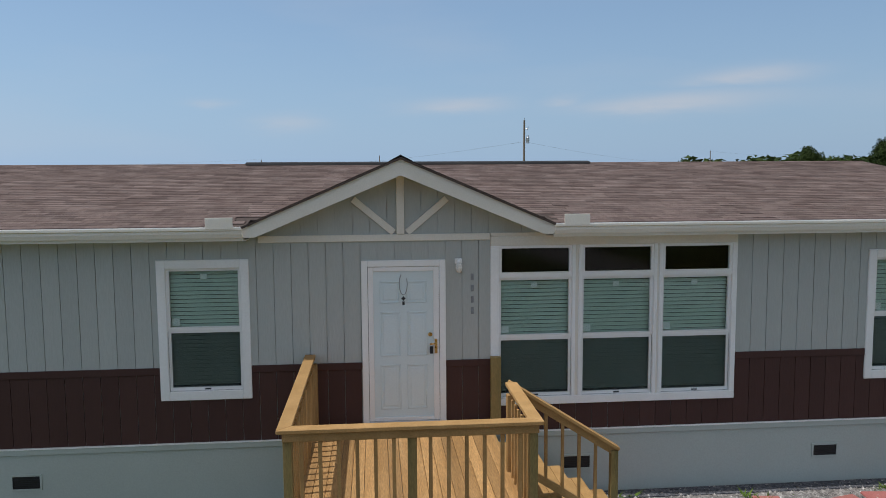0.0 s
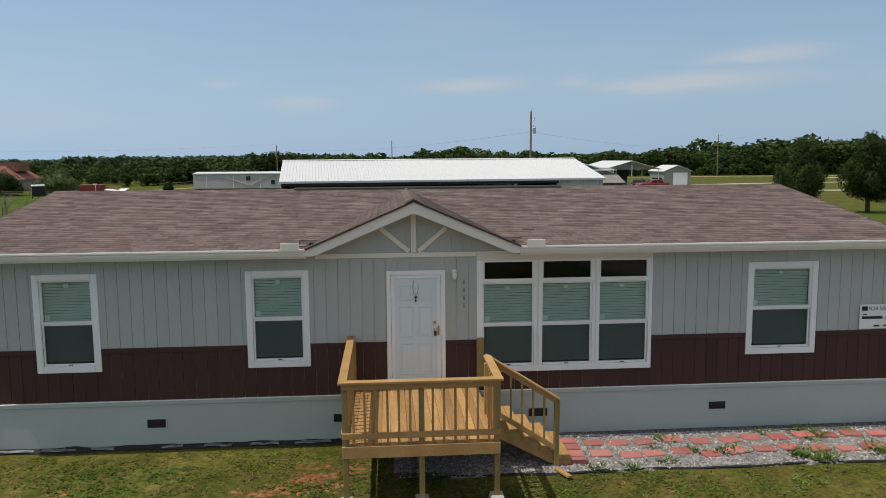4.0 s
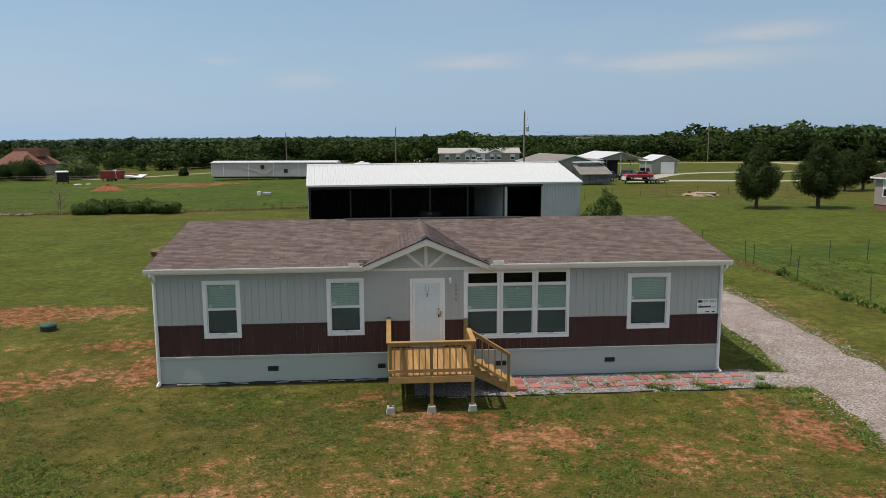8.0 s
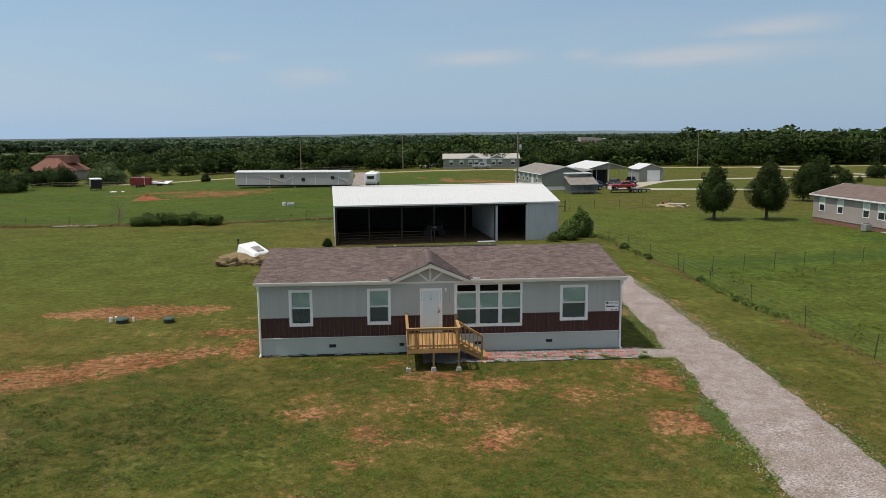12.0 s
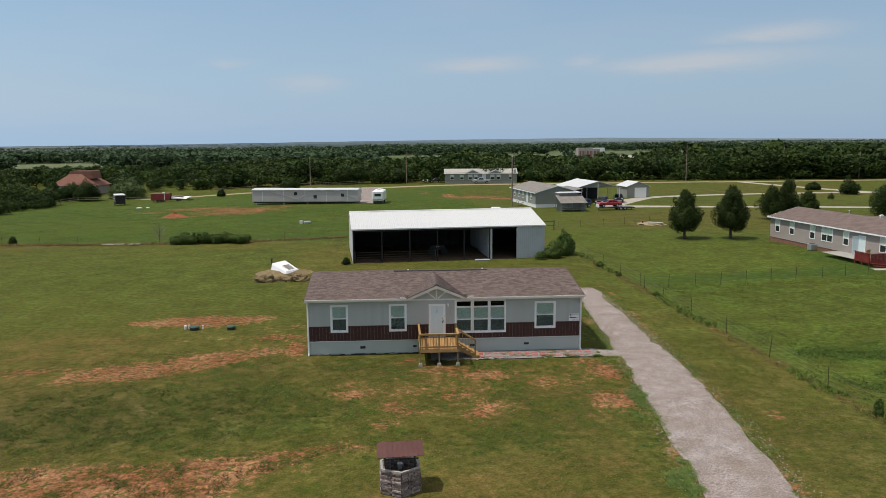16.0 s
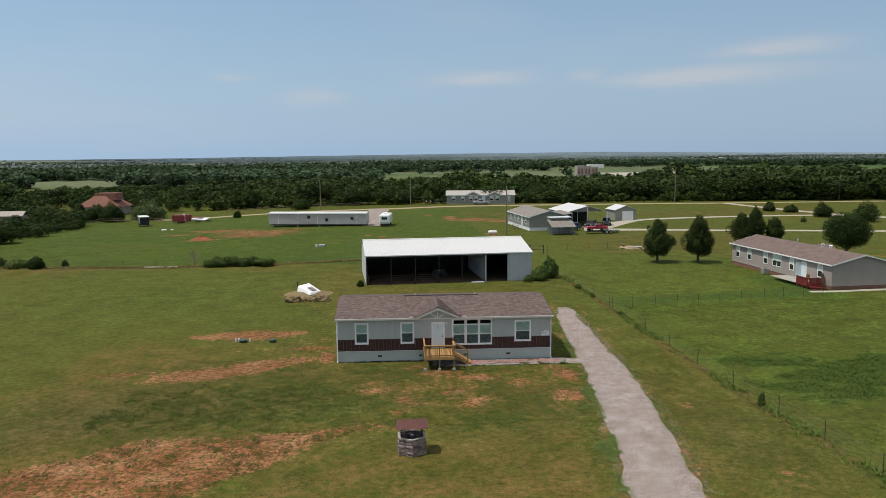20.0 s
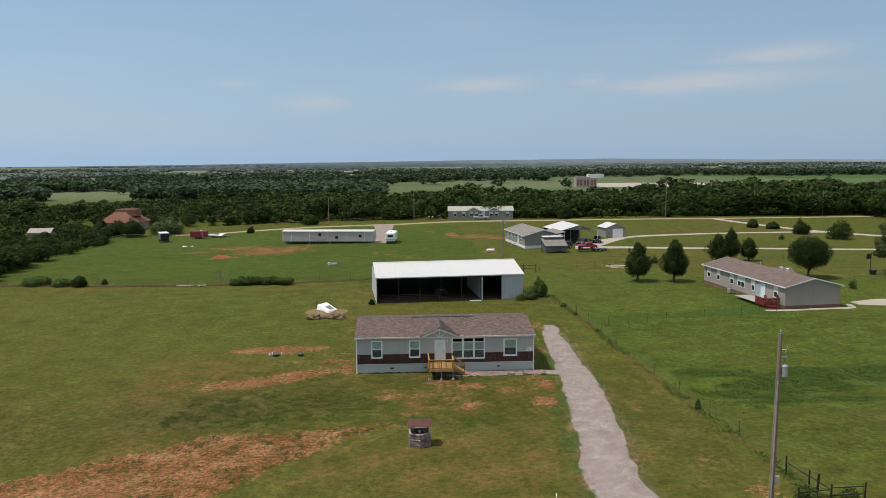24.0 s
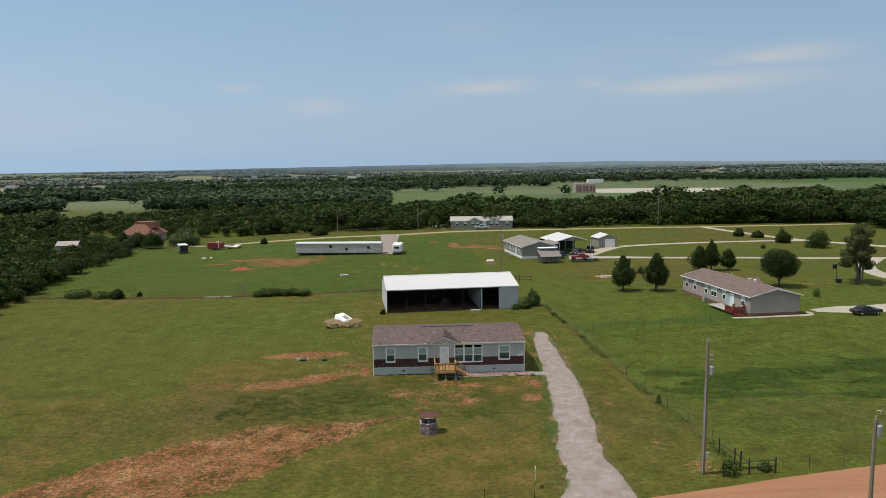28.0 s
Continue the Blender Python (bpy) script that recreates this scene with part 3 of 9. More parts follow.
def thatch(x, y):
    """Dull, dark old growth in the unmown front of the yard, 0..1."""
    v = 0.95 * blob(x, y, -8, -10.5, 10, 4.2, 6) + 0.55 * blob(x, y, 4, -3.2, 7, 1.8) + 0.6 * blob(x, y, -20, -14, 12, 5, 20) + 0.4 * blob(x, y, 9, -3.4, 3, 1.4)
    v = v + 0.30 * blob(x, y, 14, -15, 8, 5) + 0.45 * blob(x, y, 50, -20, 26, 7) + 0.35 * blob(x, y, 27, -22, 4, 12)
    return np.clip(v, 0, 1)


def ground_material():
    m = bpy.data.materials.new("grass_and_soil")
    m.use_nodes = True
    nt = m.node_tree
    n, ln = nt.nodes.new, nt.links.new
    bs = nt.nodes["Principled BSDF"]
    geo, att = n("ShaderNodeNewGeometry"), n("ShaderNodeAttribute")
    att.attribute_name = "zone"
    sep = n("ShaderNodeSeparateColor")
    ln(att.outputs["Color"], sep.inputs[0])

    def tex(s, d=5.0, stretch=None, rough=0.62):
        t = n("ShaderNodeTexNoise")
        t.inputs["Scale"].default_value, t.inputs["Detail"].default_value, t.inputs["Roughness"].default_value = s, d, rough
        if stretch:
            mp = n("ShaderNodeMapping")
            mp.inputs["Scale"].default_value = stretch
            ln(geo.outputs["Position"], mp.inputs["Vector"])
            ln(mp.outputs[0], t.inputs["Vector"])
        else:
            ln(geo.outputs["Position"], t.inputs["Vector"])
        return t.outputs[0]

    def rng(v, a, b, lo=0.0, hi=1.0):
        r = n("ShaderNodeMapRange")
        r.inputs["From Min"].default_value, r.inputs["From Max"].default_value, r.inputs["To Min"].default_value, r.inputs["To Max"].default_value = a, b, lo, hi
        ln(v, r.inputs["Value"])
        return r.outputs[0]

    def op(kind, a, b):
        k = n("ShaderNodeMath")
        k.operation = kind
        for i, v in enumerate((a, b)):
            if isinstance(v, (int, float)):
                k.inputs[i].default_value = v
            else:
                ln(v, k.inputs[i])
        return k.outputs[0]

    def blend(f, x, y, how="MIX"):
        k = n("ShaderNodeMix")
        k.data_type, k.blend_type = "RGBA", how
        for sock, v in (("Factor", f), ("A", x), ("B", y)):
            if isinstance(v, (int, float)):
                k.inputs[sock].default_value = v
            elif isinstance(v, tuple):
                k.inputs[sock].default_value = (*v, 1)
            else:
                ln(v, k.inputs[sock])
        return k.outputs["Result"]

    big, mid, small, tiny = tex(0.045, 4), tex(0.33, 6), tex(2.1, 6, rough=0.7), tex(11.0, 4)
    grass = blend(rng(big, 0.35, 0.65), GRASS[0], GRASS[1])
    grass = blend(rng(mid, 0.42, 0.68), grass, GRASS[2])
    grass = blend(op("MULTIPLY", rng(small, 0.40, 0.72), 0.6), grass, GRASS[3])
    bright = tex(0.62, 5, rough=0.65)
    grass = blend(op("MULTIPLY", rng(bright, 0.50, 0.66), 0.55), grass, BRIGHT)
    dryness = op("MULTIPLY", sep.outputs["Green"], rng(op("ADD", op("MULTIPLY", mid, 0.5), op("MULTIPLY", small, 0.5)), 0.38, 0.62))
    grass = blend(op("MULTIPLY", dryness, 0.85), grass, DRYGRASS)
    lush = op("MULTIPLY", sep.outputs["Blue"], rng(op("ADD", op("MULTIPLY", mid, 0.6), op("MULTIPLY", small, 0.4)), 0.33, 0.6, 0.35, 1.0))
    grass = blend(lush, grass, blend(rng(small, 0.35, 0.65), LUSH[0], LUSH[1]))
    grass = blend(op("MULTIPLY", rng(sep.outputs["Blue"], 0.55, 0.95), rng(op("ADD", op("MULTIPLY", mid, 0.6), op("MULTIPLY", small, 0.4)), 0.36, 0.56)), grass, blend(rng(small, 0.35, 0.65), DARKWEED[0], DARKWEED[1]))
    old = n("ShaderNodeAttribute")
    old.attribute_name = "thatch"
    grass = blend(op("MULTIPLY", old.outputs["Fac"], rng(op("ADD", op("MULTIPLY", mid, 0.55), op("MULTIPLY", small, 0.45)), 0.36, 0.58, 0.25, 1.0)), grass, blend(rng(small, 0.38, 0.64), THATCH[0], THATCH[1]))
    # far worked fields: broad cells of differing green and straw, greyed far off for haze
    cells = n("ShaderNodeTexVoronoi")
    mp = n("ShaderNodeMapping")
    mp.inputs["Scale"].default_value = (0.0026, 0.0052, 0)
    mp.inputs["Rotation"].default_value = (0, 0, 0.09)
    ln(geo.outputs["Position"], mp.inputs["Vector"])
    cells.distance = "CHEBYCHEV"
    cells.inputs["Scale"].default_value = 1.0
    cells.inputs["Randomness"].default_value = 0.8
    ln(mp.outputs[0], cells.inputs["Vector"])
    hue = n("ShaderNodeSeparateColor")
    ln(cells.outputs["Color"], hue.inputs[0])
    field = blend(rng(hue.outputs[0], 0.2, 0.9), FIELD[0], FIELD[1])
    field = blend(op("MULTIPLY", sep.outputs["Green"], 0.9), field, FIELD[2])
    far = op("SUBTRACT", 1.0, att.outputs["Alpha"])
    grass = blend(far, grass, field)
    # soil shows through where the cover breaks up
    edge = op("ADD", op("MULTIPLY", mid, 0.30), op("ADD", op("MULTIPLY", small, 0.50), op("MULTIPLY", tiny, 0.20)))
    bare = rng(op("ADD", op("SUBTRACT", op("MULTIPLY", sep.outputs["Red"], 0.95), 0.56), op("MULTIPLY", op("SUBTRACT", edge, 0.5), 3.4)), -0.08, 0.22)
    earth = blend(rng(small, 0.35, 0.68), EARTH[0], EARTH[1])
    earth = blend(op("MULTIPLY", rng(mid, 0.4, 0.7), 0.6), earth, EARTH[2])
    earth = blend(op("MULTIPLY", rng(tex(3.1, 4, rough=0.6), 0.52, 0.62), 0.9), earth, GRASS[0])
    clod = n("ShaderNodeHueSaturation")
    ln(earth, clod.inputs["Color"])
    ln(rng(tex(4.3, 5, rough=0.72), 0.36, 0.60, 0.52, 1.22), clod.inputs["Value"])
    c = blend(bare, grass, clod.outputs[0])
    h = n("ShaderNodeHueSaturation")
    ln(c, h.inputs["Color"])
    ln(op("MULTIPLY", op("MULTIPLY", rng(tiny, 0.3, 0.7, 0.62, 1.38), rng(small, 0.3, 0.7, 0.76, 1.24)), rng(mid, 0.3, 0.7, 0.68, 1.32)), h.inputs["Value"])
    ln(h.outputs[0], bs.inputs["Base Color"])
    bs.inputs["Roughness"].default_value = 0.95
    bs.inputs["Specular IOR Level"].default_value = 0.08
    b_ = n("ShaderNodeBump")
    b_.inputs["Strength"].default_value, b_.inputs["Distance"].default_value = 0.45, 0.1
    ln(op("ADD", op("MULTIPLY", small, 0.8), op("MULTIPLY", tiny, 0.35)), b_.inputs["Height"])
    ln(b_.outputs[0], bs.inputs["Normal"])
    return m


GRASS = ((0.061, 0.075, 0.0125), (0.089, 0.097, 0.0165), (0.042, 0.062, 0.0105), (0.123, 0.114, 0.026))
THATCH = ((0.043, 0.052, 0.012), (0.104, 0.080, 0.028))
BRIGHT = (0.088, 0.132, 0.017)
DRYGRASS = (0.138, 0.083, 0.029)
DARKWEED = ((0.028, 0.056, 0.010), (0.060, 0.094, 0.017))
LUSH = ((0.044, 0.079, 0.010), (0.090, 0.127, 0.018))
FIELD = ((0.062, 0.108, 0.032), (0.096, 0.134, 0.056), (0.215, 0.195, 0.150))
EARTH = ((0.19, 0.076, 0.033), (0.28, 0.122, 0.053), (0.245, 0.15, 0.08))


def build_ground():
    gx, gy = axis_steps(-44, 64, 0.56, 4700, 1.10), axis_steps(-52, 70, 0.56, 4700, 1.10)
    X, Y = np.meshgrid(gx, gy)
    Z = gz(X, Y)
    w, h = len(gx), len(gy)
    i = (np.arange(h - 1)[:, None] * w + np.arange(w - 1)[None, :]).ravel()
    me = soup("ground", np.stack([X, Y, Z], -1).reshape(-1, 3), np.stack([i, i + 1, i + w + 1, i + w], -1))
    soil, dry, lush, worked = zones(X.ravel(), Y.ravel())
    att = me.color_attributes.new("zone", "FLOAT_COLOR", "POINT")
    att.data.foreach_set("color", np.stack([soil, dry, lush, 1 - worked], -1).astype(np.float32).ravel())
    old = me.attributes.new("thatch", "FLOAT", "POINT")
    old.data.foreach_set("value", thatch(X.ravel(), Y.ravel()).astype(np.float32))
    me.polygons.foreach_set("use_smooth", np.ones(len(me.polygons), bool))
    ob = part("ground", me, ground_material())
    tagged(ob, "mown green lawn and pasture with worn red soil patches", "ground", kind="structure")


build_ground()


def catmull(points, steps):
    pts = [Vector(p) for p in points]
    pts = [pts[0] * 2 - pts[1]] + pts + [pts[-1] * 2 - pts[-2]]
    out = []
    for i in range(1, len(pts) - 2):
        a, b, c, d = pts[i - 1:i + 3]
        for k in range(steps):
            u = k / steps
            out.append(0.5 * (2 * b + (c - a) * u + (2 * a - 5 * b + 4 * c - d) * u * u + (3 * b - a - 3 * c + d) * u ** 3))
    return out + [pts[-2]]


def ribbon(name, line, material, label, category, lift=0.03, wobble=0.25, step=0.6, seed=1, cross=9, crown=0.02):
    """A strip over the ground along points (x, y, half width), with an uneven edge and a low crown."""
    total = sum((Vector(a[:2]) - Vector(b[:2])).length for a, b in zip(line, line[1:]))
    pts = catmull(line, max(2, int(total / step / (len(line) - 1))))
    V = []
    for k, p in enumerate(pts):
        a, b = pts[max(k - 1, 0)], pts[min(k + 1, len(pts) - 1)]
        d = (b - a).to_2d().normalized()
        side = Vector((d.y, -d.x))
        wl = p.z + wobble * (2 * float(fbm(p.x + 50, p.y, 3.2, seed, 5)) - 1)
        wr = p.z + wobble * (2 * float(fbm(p.x - 50, p.y, 3.2, seed + 9, 5)) - 1)
        for j in range(cross):
            u = -1 + 2 * j / (cross - 1)
            q = p.to_2d() + side * (u * (wr if u > 0 else wl))
            edge = abs(u) == 1
            V.append((q.x, q.y, gz1(q.x, q.y) + (-0.03 if edge else lift + crown * (1 - u * u))))
    r = len(pts)
    i = (np.arange(r - 1)[:, None] * cross + np.arange(cross - 1)[None, :]).ravel()
    me = soup(name, V, np.stack([i, i + 1, i + cross + 1, i + cross], -1))
    me.polygons.foreach_set("use_smooth", np.ones(len(me.polygons), bool))
    return tagged(part(name, me, material), label, category, kind="structure")


ribbon("driveway", [(17.4, -38.5, 3.4), (18.6, -35.0, 2.9), (18.95, -31.6, 2.45), (19.3, -26, 2.05), (20.5, -19, 2.0), (21.3, -13.4, 2.1), (22.0, -7.5, 2.15), (22.4, -3.6, 1.95), (22.7, 1.4, 1.75), (23.3, 9.5, 1.5), (23.9, 17, 1.1), (24.2, 21, 0.6)], DRIVE,
       "pale crushed gravel driveway with grassy ragged edges", "driveway", wobble=0.62, step=0.16)
ribbon("gravel_apron", [(19.2, -1.0, 0.85), (20.4, -1.15, 0.9), (21.6, -1.4, 0.8)], DRIVE, "pale gravel spilling from the bed to the drive", "gravel", wobble=0.5, step=0.15, seed=15, lift=0.022)
ribbon("road", [(-60, -54, 3.6), (-10, -45, 3.6), (22, -39.6, 3.6), (44, -35.4, 3.6), (80, -28.5, 3.6), (150, -16, 3.6)], ROADM, "bare red dirt country road with wheel tracks", "road", wobble=0.12, step=0.8, seed=4)
ribbon("far_road", [(-70, 175.5, 1.6), (-60, 174.5, 2.2), (-45, 177, 2.2), (-20, 178.5, 2.3), (2, 180, 2.4), (22, 187, 2.4), (43, 189, 2.4), (103, 190, 2.0), (118, 189, 2.0), (230, 192, 2.0)], TAN, "pale dirt road along the tree line", "road", step=2, seed=6)
ribbon("loop_drive", [(52, 112, 4.2), (62, 124, 2.6), (70, 131, 1.8), (90, 136, 1.6), (114, 138, 1.6), (128, 137, 1.8)], PALE, "pale concrete drive curving through mown grass", "driveway", wobble=0.12, step=1.5, seed=7)
ribbon("lower_drive", [(49, 107, 3.5), (60, 106, 2.2), (74, 103, 1.6), (90, 100.5, 1.5), (114, 96, 1.5), (150, 92, 1.5)], PALE, "pale concrete drive across mown grass", "driveway", wobble=0.12, step=1.5, seed=8)
ribbon("upper_drive", [(117, 190, 1.8), (119, 176, 1.8), (124, 152, 1.8), (129, 138, 2.2), (137, 126, 2.2), (146, 112, 2.4), (152, 95, 2.4)], PALE, "pale concrete drive running up to a road", "driveway", wobble=0.12, step=1.5, seed=9)
ribbon("side_drive", [(72, 30.5, 1.2), (78, 31.2, 3.0), (88, 33, 3.2), (104, 38, 3.0), (140, 44, 3.0)], PALE, "pale gravel parking strip beside a house", "driveway", wobble=0.2, step=1.2, seed=10)
ribbon("curved_drive", [(124, 94, 1.8), (113, 81, 2.2), (108.5, 69, 2.4), (109, 57, 2.4), (114, 42, 2.4)], PALE, "pale curved gravel drive", "driveway", wobble=0.15, step=1.5, seed=11)
ribbon("camper_drive", [(-1.5, 123, 2.6), (-0.8, 140, 2.8), (-0.5, 160, 3.0), (-0.8, 182, 4.0)], DRIVE, "grey gravel drive up to the road", "driveway", wobble=0.15, step=1.5, seed=12)


def far_backdrop():
    """Low ridges one behind another at the rim of the plain."""
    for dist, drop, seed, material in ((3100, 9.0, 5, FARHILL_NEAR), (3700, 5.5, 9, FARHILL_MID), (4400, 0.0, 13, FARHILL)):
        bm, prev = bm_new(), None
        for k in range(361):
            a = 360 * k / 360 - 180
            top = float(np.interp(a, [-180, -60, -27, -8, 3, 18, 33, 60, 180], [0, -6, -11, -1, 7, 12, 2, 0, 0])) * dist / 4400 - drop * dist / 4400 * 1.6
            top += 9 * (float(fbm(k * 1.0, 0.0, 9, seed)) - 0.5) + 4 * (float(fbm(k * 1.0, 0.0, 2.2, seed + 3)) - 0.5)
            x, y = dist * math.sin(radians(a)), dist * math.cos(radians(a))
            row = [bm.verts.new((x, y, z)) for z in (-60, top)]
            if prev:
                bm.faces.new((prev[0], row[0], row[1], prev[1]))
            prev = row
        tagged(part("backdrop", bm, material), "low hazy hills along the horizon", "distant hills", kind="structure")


far_backdrop()


# ---- the house ----
L, RIDGE_Y, RIDGE_Z, EAVE_Y, EAVE_Z = 18.54, 5.2, 4.765, -0.36, 3.88
SLOPE = (RIDGE_Z - EAVE_Z) / (RIDGE_Y - EAVE_Y)
DEPTH = 2 * RIDGE_Y
# outer trim of each opening: x0, x1, z0, z1
W_ONE, W_TWO, W_FOUR = (1.524, 2.707, 1.548, 3.432), (5.44, 6.635, 1.548, 3.432), (15.325, 16.78, 1.55, 3.427)
W_TRIPLE, DOORWAY = (9.87, 13.37, 1.333, 3.64), (8.114, 9.254, 1.10, 3.384)
HOLES = [W_ONE, W_TWO, W_FOUR, W_TRIPLE, DOORWAY]

house = thing("manufactured_house", pose(0, 0, 0), "long grey and brown manufactured house with white trim", "house")


def cut_rects(x0, x1, z0, z1, holes):
    """The rectangle less its holes, as columns of plain rectangles."""
    xs = sorted({x0, x1, *[q for h in holes for q in h[:2] if x0 < q < x1]})
    out = []
    for a, b in zip(xs, xs[1:]):
        spans = [(z0, z1)]
        for h in holes:
            if h[0] < (a + b) / 2 < h[1]:
                nxt = []
                for s, e in spans:
                    if h[2] > s:
                        nxt.append((s, min(e, h[2])))
                    if h[3] < e:
                        nxt.append((max(s, h[3]), e))
                spans = [q for q in nxt if q[1] - q[0] > 0.004]
        out += [(a, b, s, e) for s, e in spans]
    return out


def build_house_walls():
    inner = [(a + 0.06, b - 0.06, c + 0.06, d - 0.06) for a, b, c, d in HOLES]
    bm = bm_new()
    for a, b, s, e in cut_rects(0.0, L, 0.9, 3.72, inner):
        box(bm, a, 0.012, s, b, 0.12, e)
    wall = part("front_wall", bm, SIDING, house)
    bm = bm_new()
    box(bm, 0, 0.12, 0, 0.12, DEPTH, 3.72)
    box(bm, L - 0.12, 0.12, 0, L, DEPTH, 3.72)
    box(bm, 0.12, DEPTH - 0.12, 0, L - 0.12, DEPTH, 3.72)
    part("rear_walls", bm, SIDING, house)
    for xa in (0.0, L - 0.1):
        part("gable_end", prism(bm_new(), [(0.12, 3.72), (DEPTH, 3.72), (DEPTH / 2, RIDGE_Z - 0.12)], "x", xa, xa + 0.1), SIDING, house)
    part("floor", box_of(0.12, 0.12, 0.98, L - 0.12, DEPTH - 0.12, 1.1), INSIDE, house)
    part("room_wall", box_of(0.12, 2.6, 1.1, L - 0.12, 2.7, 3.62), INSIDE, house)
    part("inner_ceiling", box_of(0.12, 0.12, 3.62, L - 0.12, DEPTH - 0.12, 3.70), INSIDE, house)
    # grooved boards, one by one
    pitch, k = 0.229, 0
    x = 0.09
    rnd = random.Random(4)
    while x < L - 0.09:
        e = min(x + pitch, L - 0.09)
        for material, z0, z1, name in ((SIDING, 1.995, 3.69, "siding_board"), (BROWN, 0.965, 1.90, "brown_board")):
            for a, b, s, t in cut_rects(x, e, z0, z1, HOLES):
                if b - a < 0.02:
                    continue
                g0, g1 = (0.004 if a == x else 0), (0.004 if b == e else 0)
                bm = box(bm_new(), a + g0, -0.004 - rnd.random() * 0.0015, s, b - g1, 0.012, t)
                part(name, bm, material, wall)
        x = e
    for a, b, s, t in cut_rects(0.09, L - 0.09, 1.90, 1.995, HOLES):
        part("belt_rail", box_of(a, -0.022, s, b, 0.010, t, b=0.004), BROWN, wall)
    for xa, xb in ((-0.02, 0.09), (L - 0.09, L + 0.02)):
        part("corner_board", box_of(xa, -0.026, 0.0, xb, 0.1, 3.70, b=0.005), TRIM, wall)
    # skirting in sheets with a top rail
    xs = [0.09, L - 0.09]
    skirt = part("skirting", box_of(0.02, 0.015, 0.0, L - 0.02, 0.1, 0.93), SKIRT, house)
    for a, b in zip(xs, xs[1:]):
        part("skirting_panel", box_of(a + 0.002, -0.006, 0.03, b - 0.002, 0.013, 0.868, b=0.001), SKIRT, skirt)
    part("skirting_rail", box_of(0.09, -0.028, 0.87, L - 0.09, 0.013, 0.945, b=0.006), SKIRT, skirt)
    part("drip_cap", box_of(0.09, -0.034, 0.946, L - 0.09, 0.01, 0.962, b=0.003), TRIM, skirt)
    # the dark rumpled membrane that shows below the skirting
    bm = bm_new()
    prev = None
    for k in range(150):
        u = 0.1 + k * 0.0495
        d, hgt = 0.05 + 0.06 * float(vnoise(u, 0, 0.5, 2)), 0.035 + 0.05 * float(vnoise(u, 3, 0.35, 5))
        row = [bm.verts.new(p) for p in ((u, -0.012, hgt + 0.02), (u, -0.03 - d * 0.4, hgt), (u, -0.03 - d, 0.012), (u, -0.012, 0.005))]
        if prev:
            for j in range(3):
                bm.faces.new((prev[j], row[j], row[j + 1], prev[j + 1]))
        prev = row
    part("ground_sheet", bm, RUBBER, skirt, "black plastic sheet rumpled along the base")
    rnd = random.Random(8)
    for k in range(7):
        u, w = 0.5 + k * 0.95 + rnd.random() * 0.4, 0.3 + rnd.random() * 0.5
        bm, prev = bm_new(), None
        for i in range(9):
            q = u + w * i / 8
            zz = 0.045 + 0.03 * float(vnoise(q, k, 0.15, 6))
            row = [bm.verts.new(v) for v in ((q, -0.05, zz + 0.012), (q, -0.085 - 0.02 * float(vnoise(q, 9, 0.1, 3)), zz), (q, -0.1, zz - 0.02))]
            if prev:
                bm.faces.new((prev[0], row[0], row[1], prev[1]))
                bm.faces.new((prev[1], row[1], row[2], prev[2]))
            prev = row
        bmesh.ops.solidify(bm, geom=bm.faces[:], thickness=0.006)
        part("torn_insulation", bm, GALV, skirt, "torn pale strip of insulation")
    for x0, x1, z0, z1 in ((3.46, 3.86, 0.39, 0.61), (14.58, 14.98, 0.405, 0.61), (10.88, 11.31, 0.37, 0.59), (7.02, 7.32, 0.39, 0.60)):
        bm = bm_new()
        for a in ((x0, z0, x1, z0 + 0.025), (x0, z1 - 0.025, x1, z1), (x0, z0 + 0.025, x0 + 0.025, z1 - 0.025), (x1 - 0.025, z0 + 0.025, x1, z1 - 0.025)):
            box(bm, a[0], -0.022, a[1], a[2], -0.004, a[3])
        vent = part("foundation_vent", bm, SKIRT, skirt)
        part("vent_backing", box_of(x0 + 0.02, -0.009, z0 + 0.02, x1 - 0.02, -0.0075, z1 - 0.02), BLACKM, vent)
        for r in range(6):
            z = z0 + 0.035 + r * (z1 - z0 - 0.06) / 6
            part("vent_slat", box_of(x0 + 0.026, -0.019, z, x1 - 0.026, -0.010, z + 0.007), DARKMET, vent)


build_house_walls()


def sash_window(x0, x1, z0, z1, trim=0.115, sill=0.12):
    """A double-hung window with trim, sashes, blind, glass, and a dark screen on its lower half."""
    w = thing("window", pose(0, 0, 0), "", "")
    w.parent = house
    for name, a in (("side_casing", (x0, z0, x0 + trim, z1)), ("side_casing", (x1 - trim, z0, x1, z1)), ("head_casing", (x0 + trim, z1 - trim, x1 - trim, z1)), ("sill", (x0 + trim, z0, x1 - trim, z0 + sill))):
        part(name, box_of(a[0], -0.03, a[1], a[2], 0.02, a[3], b=0.006), TRIM, w)
    lights(w, x0 + trim, x1 - trim, z0 + sill, z1 - trim)
    return w


